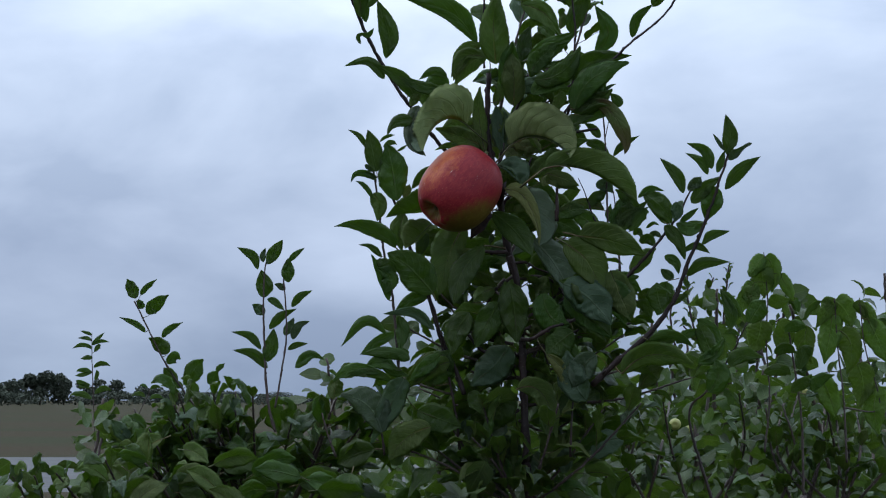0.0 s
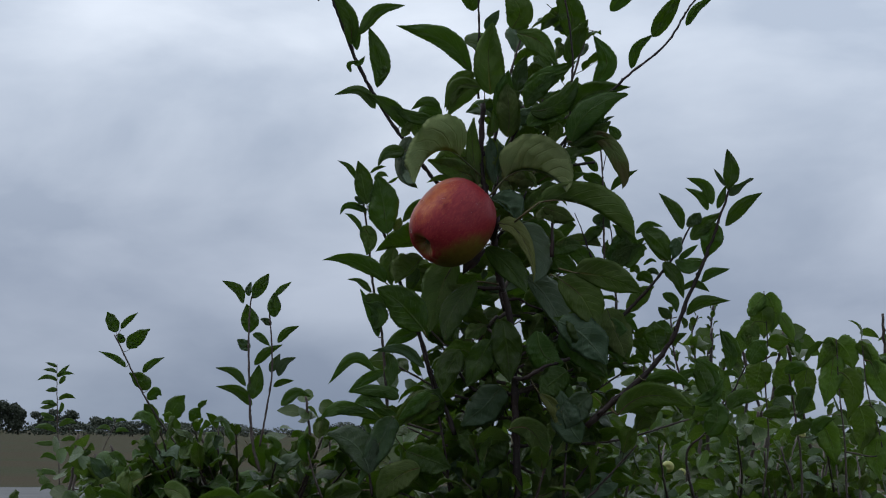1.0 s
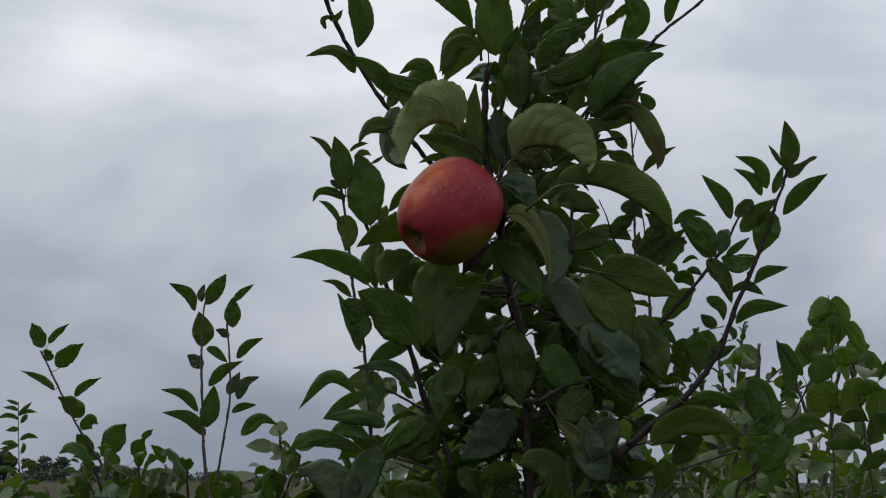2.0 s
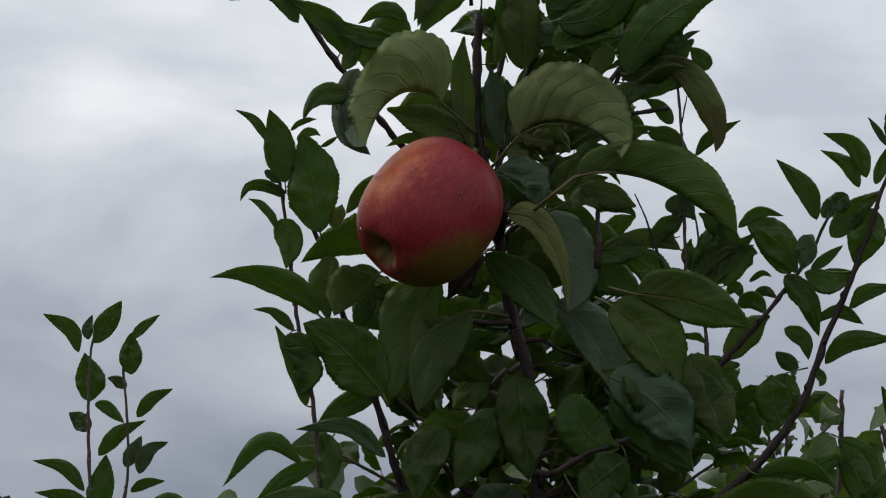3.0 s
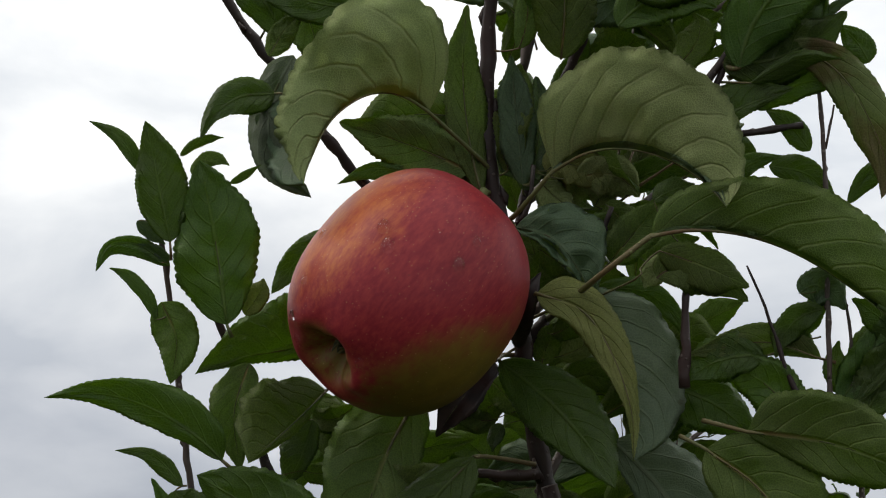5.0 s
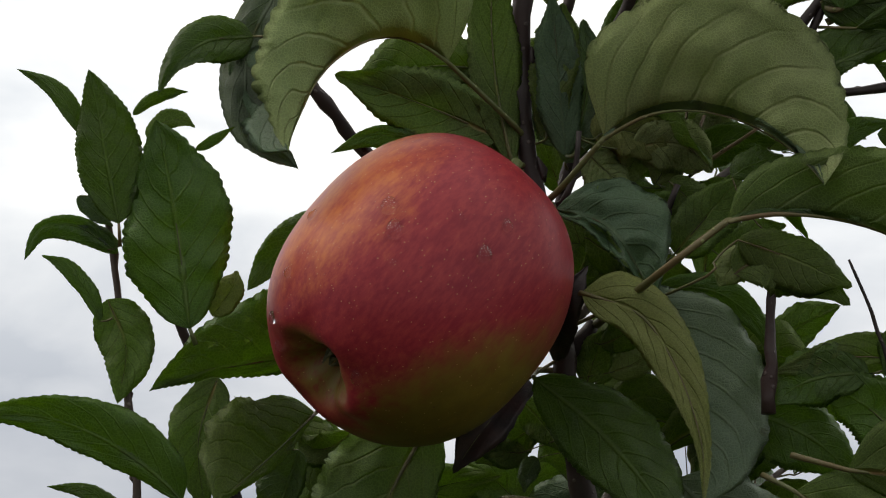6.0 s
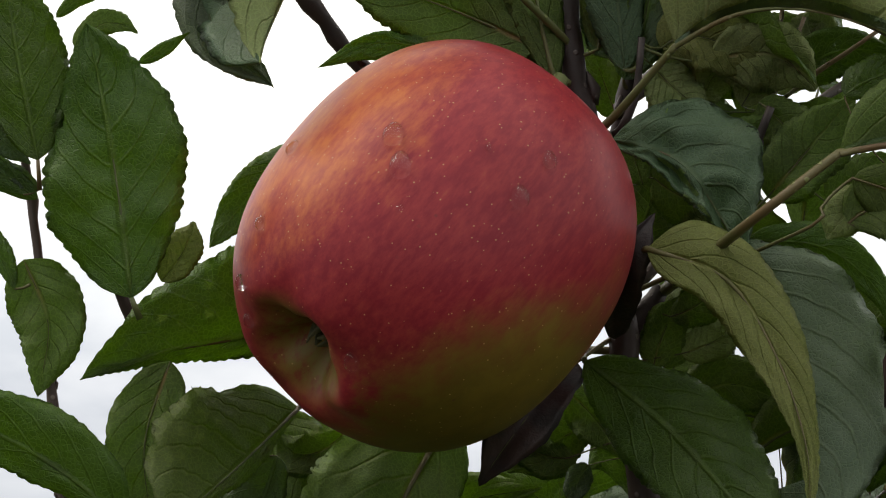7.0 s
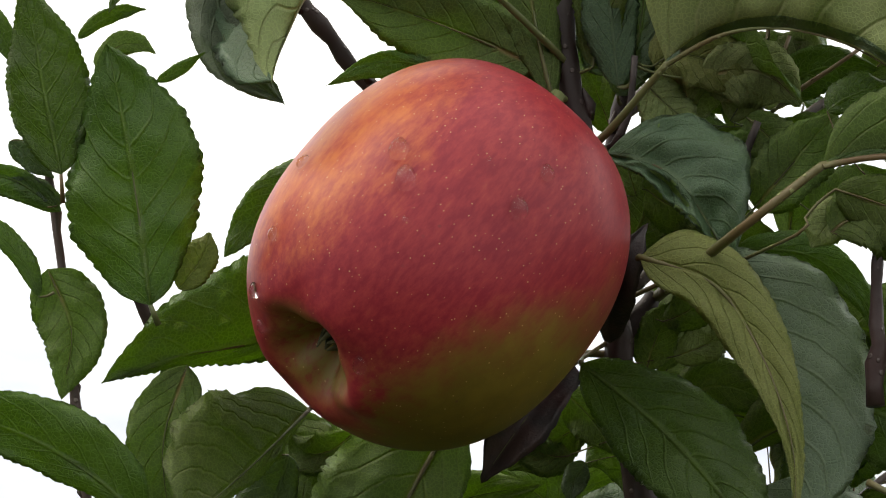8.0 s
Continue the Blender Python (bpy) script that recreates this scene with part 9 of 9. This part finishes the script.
shoot(bush, [(-0.2455, 0.1200, 1.1674), (-0.2785, 0.1000, 1.2091), (-0.3106, 0.0540, 1.2594)], 8, (0.0300, 0.0460), 371, faces="ttgut")
shoot(bush, [(-0.3555, 0.0000, 1.1511), (-0.3784, -0.0500, 1.1925), (-0.3908, -0.0990, 1.2332)], 8, (0.0266, 0.0410), 372, faces="tgu")
shoot(bush, [(-0.3350, 0.0000, 1.1730), (-0.3580, -0.0500, 1.2144), (-0.3705, -0.0970, 1.2351)], 8, (0.0266, 0.0410), 373, faces="tgu")
shoot(bush, [(-0.3093, 0.0000, 1.1698), (-0.3326, -0.0500, 1.2112), (-0.3492, -0.0330, 1.2363)], 8, (0.0266, 0.0410), 374, faces="tgu")
shoot(bush, [(-0.2888, 0.0000, 1.1728), (-0.3122, -0.0500, 1.2141), (-0.3248, -0.1060, 1.2473)], 8, (0.0266, 0.0409), 375, faces="tgu")
shoot(bush, [(-0.3760, 0.0000, 1.1651), (-0.3987, -0.0500, 1.2065), (-0.4097, -0.1150, 1.2323)], 8, (0.0266, 0.0410), 376, faces="tgu")
shoot(bush, [(-0.2632, 0.0000, 1.1970), (-0.2869, -0.0500, 1.2384), (-0.3035, -0.0270, 1.2533)], 8, (0.0266, 0.0409), 377, faces="tgu")
shoot(vine, [(0.3235, 0.2, 1.1989), (0.3023, 0.2, 1.2517), (0.2962, 0.193, 1.2946)], 11, (0.0172, 0.0306), 378, faces="tttg")
shoot(vine, [(0.3341, 0.2, 1.1990), (0.3501, 0.2, 1.2521), (0.3598, 0.209, 1.3037)], 11, (0.0172, 0.0306), 379, faces="tttg")
shoot(vine, [(0.3722, 0.2, 1.1993), (0.3872, 0.2, 1.2526), (0.3878, 0.286, 1.2985)], 11, (0.0172, 0.0306), 1060, faces="tttg")
shoot(vine, [(0.3643, 0.2, 1.1993), (0.367, 0.2, 1.2523), (0.3655, 0.267, 1.3075)], 11, (0.0172, 0.0306), 381, faces="tttg")
shoot(vine, [(0.3601, 0.2, 1.1992), (0.3171, 0.2, 1.2518), (0.3349, 0.286, 1.3200)], 11, (0.0172, 0.0306), 382, faces="tttg")
shoot(vine, [(0.3807, 0.2, 1.1994), (0.4217, 0.2, 1.2529), (0.4115, 0.24, 1.2967)], 11, (0.0172, 0.0306), 383, faces="tttg")
shoot(vine, [(0.1488, 0.2, 1.1972), (0.1659, 0.2, 1.2504), (0.1774, 0.24, 1.2944)], 11, (0.0172, 0.0307), 384, faces="tttg")
shoot(vine, [(0.3441, 0.2, 1.1990), (0.3076, 0.2, 1.2517), (0.3192, 0.254, 1.3097)], 11, (0.0172, 0.0306), 385, faces="tttg")
shoot(vine, [(0.1663, 0.2, 1.1973), (0.1298, 0.2, 1.2500), (0.1395, 0.122, 1.2959)], 11, (0.0172, 0.0307), 386, faces="tttg")
shoot(vine, [(0.3686, 0.2, 1.1993), (0.3766, 0.2, 1.2524), (0.3695, 0.278, 1.3026)], 11, (0.0172, 0.0306), 387, faces="tttg")
shoot(vine, [(0.2221, 0.2, 1.1979), (0.2057, 0.2, 1.2508), (0.1955, 0.18, 1.3048)], 11, (0.0172, 0.0306), 388, faces="tttg")
shoot(vine, [(0.2423, 0.2, 1.1981), (0.2742, 0.2, 1.2514), (0.2674, 0.125, 1.3103)], 11, (0.0172, 0.0306), 389, faces="tttg")
shoot(vine, [(0.2534, 0.2, 1.1982), (0.2715, 0.2, 1.2514), (0.2773, 0.229, 1.2986)], 11, (0.0172, 0.0306), 390, faces="tttg")
shoot(vine, [(0.3749, 0.2, 1.1994), (0.3633, 0.2, 1.2523), (0.348, 0.122, 1.3116)], 11, (0.0172, 0.0306), 391, faces="tttg")
shoot(vine, [(0.1834, 0.2, 1.1975), (0.1584, 0.2, 1.2503), (0.164, 0.189, 1.3087)], 11, (0.0172, 0.0306), 392, faces="tttg")
shoot(vine, [(0.1801, 0.2, 1.1975), (0.1934, 0.2, 1.2506), (0.2086, 0.294, 1.3113)], 11, (0.0172, 0.0306), 393, faces="tttg")
shoot(vine, [(0.3086, 0.2, 1.1987), (0.3241, 0.2, 1.2520), (0.3127, 0.212, 1.2985)], 11, (0.0172, 0.0306), 394, faces="tttg")
shoot(vine, [(0.3367, 0.2, 1.1990), (0.349, 0.2, 1.2521), (0.3597, 0.279, 1.3272)], 11, (0.0172, 0.0306), 395, faces="tttg")
scatter(apple_tree, 18, (-0.040, 0.115), (0.09, 0.14), (1.258, 1.416), (0.03, 0.048), 11, faces="tttu")
scatter(apple_tree, 17, (0.017, 0.113), (0.08, 0.12), (1.543, 1.698), (0.025, 0.042), 12)
scatter(apple_tree, 12, (-0.021, 0.086), (0.07, 0.11), (1.397, 1.461), (0.03, 0.045), 19, faces="ttuu")
scatter(apple_tree, 5, (0.028, 0.082), (0.07, 0.11), (1.377, 1.446), (0.028, 0.045), 13)
scatter(apple_tree, 20, (-0.079, 0.196), (0.05, 0.16), (1.079, 1.270), (0.03, 0.05), 14)
scatter(bush, 28, (-0.333, -0.091), (-0.10, 0.05), (1.207, 1.254), (0.03, 0.05), 16, droop=-0.25, faces="tuut")
scatter(bush, 26, (-0.263, -0.094), (0.10, 0.22), (1.149, 1.285), (0.028, 0.045), 15, droop=0.0)

# small-leaved undergrowth and the lower parts of the trees
for owner, x, y, spread, low, top, count, size, seed in (
        (apple_tree, 0.059, 0.1, 0.099, 0.55, 1.219, 500, (0.0296, 0.0444), 21), (apple_tree, 0.044, 0.2, 0.062, 1.05, 1.394, 300, (0.0267, 0.0429), 27), (bush, -0.192, 0.27, 0.085, 1.05, 1.250, 160, (0.0245, 0.0424), 28), (bush, -0.197, 0.14, 0.098, 0.55, 1.199, 500, (0.0294, 0.0441), 22),
        (vine, 0.293, 0.3, 0.121, 0.6, 1.301, 1100, (0.0130, 0.0241), 23), (vine, 0.107, 0.32, 0.093, 0.7, 1.281, 700, (0.0130, 0.0241), 24),
        (sapling, -0.731, 8.0, 0.078, 0.869, 1.238, 90, (0.0233, 0.0428), 25), (sapling, -1.003, 8.0, 0.119, 0.798, 1.136, 90, (0.0278, 0.0516), 26)):
    rng = np.random.default_rng(seed)
    pts = np.stack([x + spread * np.clip(rng.normal(0, 1, count), -1.7, 1.7), rng.normal(y, 0.08, count), rng.uniform(low, top, count)], -1)
    leaf_cloud("lower_foliage", owner, pts, rng.uniform(*size, count), seed)

# the orchard row behind
for k, (x, y, top, w) in enumerate(((0.247, 0.75, 1.328, 0.202), (0.500, 0.9, 1.354, 0.212), (0.010, 0.95, 1.270, 0.203), (-0.264, 1.0, 1.220, 0.194), (0.741, 1.1, 1.331, 0.204), (-0.514, 1.2, 1.214, 0.187), (0.315, 1.7, 1.350, 0.216), (0.692, 1.9, 1.338, 0.210), (-0.081, 1.9, 1.277, 0.212))):
    rng = np.random.default_rng(60 + k)
    row_tree = thing("apple_tree", (x, y, -0.06), "leafy apple tree of the orchard row behind", "tree", "orchard row trees")
    branch(row_tree, [(x, y, -0.08), (x + 0.01, y, 0.6), (x, y, top - 0.05)], 0.012, 0.003, TWIG, "trunk", 8)
    n = 1500
    pts = np.stack([rng.normal(x, w * 0.55, n), rng.normal(y, 0.13, n), top - np.abs(rng.normal(0, 0.22, n)) - 0.12 * np.abs(rng.normal(0, 1, n))], -1)
    for j in range(7):
        sx, sy, sh = x + rng.normal(0, w * 0.5), y + rng.normal(0, 0.1), rng.uniform(0.0, 0.09)
        branch(row_tree, [(x, y, top - 0.5), (0.5 * (x + sx), 0.5 * (y + sy), top - 0.25), (sx, sy, top + sh)], 0.004, 0.0015, TWIG, sides=6)
        up = rng.uniform(0, 1, 40)
        pts = np.vstack([pts, np.stack([sx + rng.normal(0, 0.014, 40), sy + rng.normal(0, 0.014, 40), top + sh - up * 0.22], -1)])
    leaf_cloud("crown", row_tree, pts, rng.uniform(0.018, 0.032, len(pts)), 80 + k)


# a young tree further back, thin in leaf
airy_tree = thing("apple_tree", (0.3645, 3.0, -0.06), "young apple tree with airy, small-leaved shoots", "tree", "orchard row trees")
branch(airy_tree, [(0.3645, 3.0, -0.08), (0.3745, 3.0, 0.6), (0.3645, 3.0000, 1.3118)], 0.011, 0.004, TWIG, "trunk", 8)
shoot(airy_tree, [(0.3645, 3.0000, 1.3118), (0.3619, 3.0000, 1.3991), (0.3698, 3.0000, 1.4914)], 26, (0.0150, 0.0240), 401, thick=0.0022, faces="ttg")
shoot(airy_tree, [(0.3645, 3.0000, 1.3118), (0.3524, 3.0000, 1.3866), (0.3402, 3.0000, 1.4428), (0.3485, 3.0000, 1.4740)], 18, (0.0150, 0.0240), 402, thick=0.0022, faces="ttg")
shoot(airy_tree, [(0.3645, 3.0000, 1.3118), (0.3805, 3.0000, 1.3803), (0.3900, 3.0000, 1.4115), (0.4183, 3.0000, 1.4413)], 18, (0.0150, 0.0240), 403, thick=0.0022, faces="ttg")
shoot(airy_tree, [(0.3645, 3.0000, 1.3118), (0.3305, 3.0000, 1.3742), (0.3134, 3.0000, 1.4367), (0.3111, 3.0000, 1.4854)], 24, (0.0150, 0.0240), 404, thick=0.0022, faces="ttg")
shoot(airy_tree, [(0.3645, 3.0000, 1.3118), (0.3961, 3.0000, 1.3740), (0.4306, 3.0000, 1.4082), (0.4494, 3.0000, 1.4188)], 14, (0.0150, 0.0240), 405, thick=0.0022, faces="ttg")
shoot(airy_tree, [(0.3645, 3.0000, 1.3118), (0.3055, 3.0000, 1.3556), (0.2883, 3.0000, 1.4118), (0.2935, 3.0000, 1.4567)], 20, (0.0150, 0.0240), 406, thick=0.0022, faces="ttg")
shoot(airy_tree, [(0.3645, 3.0000, 1.3118), (0.3429, 3.0000, 1.3492), (0.3306, 3.0000, 1.3805), (0.3057, 3.0000, 1.4055)], 14, (0.0150, 0.0240), 407, thick=0.0022, faces="ttg")

# ---------------------------------------------------------------- the ripe apple
AXIS = Vector((-0.5768, -0.246, -0.779)).normalized()
APPLE_TURN = Matrix(((0.99985, 0.00304, 0.01692), (-0.00507, 0.99258, 0.12148), (-0.01643, -0.12154, 0.99245))) @ (-AXIS).to_track_quat("Z", "Y").to_matrix()
fruit = new("apple")
fruit.matrix_world = Matrix.Translation((0.0007, 0.0021, 1.5012)) @ APPLE_TURN.to_4x4()
tagged(fruit, "ripe red apple with orange blush and clinging water drops", "apple")
bpy.context.view_layer.update()


BASIN = Vector((-0.0051, 0.0077, -0.0425))
LOBE = Vector((-0.0096, -0.0016, -0.0404))
OUTWARD = BASIN.normalized()
BASIN_X = OUTWARD.orthogonal().normalized()
BASIN_Y = OUTWARD.cross(BASIN_X)


def apple_point(phi, th):
    """phi from 0 at the stem to pi at the lower end; the calyx basin lies off the axis, as it grew."""
    sp, cp = math.sin(phi), math.cos(phi)
    low = max(0.0, -cp)
    r = 0.0353 * sp ** 0.878 * (1 - 0.016 * cp - 0.0073 * low ** 2)
    r *= 1 - 0.0137 * math.cos(th) - 0.0282 * math.sin(th) - 0.0226 * math.cos(2 * th)
    z = 0.0414 * math.copysign(abs(cp) ** 0.831, cp)
    if cp > 0:
        z -= 0.018 * math.exp(-(r / 0.0105) ** 2)
    p = Vector((r * math.cos(th), r * math.sin(th), z))
    if p.dot(OUTWARD) > 0.012:
        v = p - BASIN
        a, b = v.dot(BASIN_X), v.dot(BASIN_Y)
        d, turn = math.hypot(a, b), math.atan2(b, a)
        lobes = math.cos(5 * turn + 0.9)
        p += LOBE.normalized() * 0.0028 * math.exp(-((p - LOBE).length / 0.0068) ** 2)
        p -= OUTWARD * (0.0150 * math.exp(-(d / (0.0080 + 0.0012 * lobes)) ** 2) - 0.0012 * (0.5 + lobes) * math.exp(-((d - 0.0135) / 0.0055) ** 2))
    return p


def apple_body():
    rows, cols = 90, 128
    verts = [apple_point(math.pi * (i + 0.02) / (rows + 0.04), 2 * math.pi * k / cols) for i in range(rows + 1) for k in range(cols)]
    faces = [(i * cols + k, (i + 1) * cols + k, (i + 1) * cols + (k + 1) % cols, i * cols + (k + 1) % cols) for i in range(rows) for k in range(cols)]
    faces += [tuple(range(cols))[::1], tuple(rows * cols + k for k in range(cols))[::-1]]
    me = bpy.data.meshes.new("skin")
    me.from_pydata([tuple(v) for v in verts], [], faces)
    me.materials.append(APPLE_SKIN)
    me.polygons.foreach_set("use_smooth", np.ones(len(me.polygons), dtype=bool))
    ob = new("skin", me)
    ob.parent = fruit
    return ob


apple_body()

# dried sepals in the basin
cal = bmesh.new()
for k in range(5):
    a = 2 * math.pi * k / 5 + 0.3
    ray, ray2 = BASIN_X * math.cos(a) + BASIN_Y * math.sin(a), BASIN_X * math.cos(a + 0.6) + BASIN_Y * math.sin(a + 0.6)
    root = BASIN - OUTWARD * 0.0138
    v, f = tube_data([root + ray * 0.001, root + ray * 0.0022 + OUTWARD * 0.0025, root + ray2 * 0.0012 + OUTWARD * (0.0048 + 0.0006 * (k % 3))], [0.0012, 0.0009, 0.0002], 6)
    vs = [cal.verts.new(q) for q in v]
    for q in f:
        cal.faces.new([vs[i] for i in q])
part("calyx", cal, DRY_CALYX, fruit, "dried brown sepals in the basin")

stem = bmesh.new()
v, f = tube_data([(0, 0, 0.021), (0.0005, 0.0, 0.028), (0.001, 0.0006, 0.037), (0.003, 0.001, 0.046)], [0.0014, 0.0012, 0.0012, 0.0017], 8)
vs = [stem.verts.new(q) for q in v]
for q in f:
    stem.faces.new([vs[i] for i in q])
part("stem", stem, STALK, fruit)


def water_drop(place, size, seed):
    """A clinging drop at a place on the skin, flattened, sagging downhill."""
    rng = np.random.default_rng(seed)
    inv = fruit.matrix_world.inverted()
    p = inv @ Vector(place)
    spots = [(i, k) for i in range(20, 221, 2) for k in range(0, 360, 3)]
    i, k = min(spots, key=lambda ik: (apple_point(math.pi * ik[0] / 240, radians(ik[1])) - p).length_squared)
    q, qa, qb = apple_point(math.pi * i / 240, radians(k)), apple_point(math.pi * (i + 1) / 240, radians(k)), apple_point(math.pi * i / 240, radians(k + 2))
    n = (qa - q).cross(qb - q).normalized()
    if n.dot(q) < 0:
        n.negate()
    down = inv.to_3x3() @ Vector((0, 0, -1))
    down = (down - n * down.dot(n)).normalized()
    across = n.cross(down)
    bm = bmesh.new()
    bmesh.ops.create_icosphere(bm, subdivisions=3, radius=1.0)
    for vert in bm.verts:
        c = vert.co.copy()
        w = 1.0 + 0.20 * c.x + 0.16 * noise.noise(c * 1.6 + Vector((seed, 0, 0)))
        vert.co = q + (down * c.x * 1.15 + across * c.y * w * 0.85) * size + n * (c.z * 0.72 * w + 0.20) * size
    part("water_drop", bm, WATER, fruit, "clear water drop")


water_drop((-0.0063, -0.0259, 1.5209), 0.00239, 1)
water_drop((-0.0059, -0.0295, 1.5150), 0.00261, 2)
water_drop((-0.0323, -0.0192, 1.5035), 0.00134, 3)
water_drop((-0.0360, -0.0139, 1.4924), 0.00147, 4)
water_drop((-0.0365, -0.0125, 1.4921), 0.00111, 5)
water_drop((-0.0352, -0.0105, 1.4845), 0.00136, 6)
water_drop((0.0171, -0.0280, 1.5092), 0.00214, 7)
water_drop((0.0230, -0.0233, 1.5155), 0.00169, 8)
water_drop((-0.0055, -0.0335, 1.5052), 0.00094, 9)
water_drop((-0.0146, -0.0277, 1.4766), 0.00178, 10)
water_drop((-0.0273, -0.0130, 1.5180), 0.00148, 11)
water_drop((0.0117, -0.0271, 1.5183), 0.00072, 12)

# dry leaf and bract caught behind the fruit
dry = thing("dry_leaf", (0.0279, 0.0300, 1.4765), "shrivelled dark brown dead leaf hanging behind the apple", "leaf")
FACES["d"] = (DRY_LEAF, DRY_LEAF)
leaf(dry, (0.03, 0.028, 1.4788), (0.0194, 0.018, 1.4666), (0.0105, 0.02, 1.4534), (0.0061, 35), (0.0059, 30), "d", (0.0368, 0.035, 1.4836), rows=24, name="blade")
leaf(dry, (0.0376, 0.03, 1.4835), (0.0386, 0.012, 1.4965), (0.0448, 0.012, 1.5081), (0.0039, 30), (0.0049, 20), "d", None, rows=20, name="bract")


# unripe apples deeper in the orchard row
def small_apple(place, radius):
    bm = bmesh.new()
    bmesh.ops.create_uvsphere(bm, u_segments=24, v_segments=16, radius=radius)
    for v in bm.verts:
        c = v.co / radius
        k = 1 + 0.05 * c.z - 0.04 * noise.noise(c * 1.5)
        dip = 0.35 * math.exp(-((c.x ** 2 + c.z ** 2) / 0.06)) * (1 if c.y < 0 else 0.4)
        v.co = Vector((c.x * k, c.y * (0.95 - dip), c.z * k)) * radius
    me = bpy.data.meshes.new("green_apple")
    bm.to_mesh(me)
    bm.free()
    me.materials.append(GREEN_SKIN)
    me.polygons.foreach_set("use_smooth", np.ones(len(me.polygons), dtype=bool))
    ob = new("green_apple", me)
    ob.location = place
    return tagged(ob, "small pale green unripe apple among the leaves", "apple", "unripe apples")


small_apple((0.2189, 0.5500, 1.2771), 0.0062)
small_apple((0.2329, 0.5500, 1.2721), 0.0039)
small_apple((0.1502, 0.5500, 1.2775), 0.0039)
small_apple((0.3524, 0.5500, 1.3104), 0.0034)
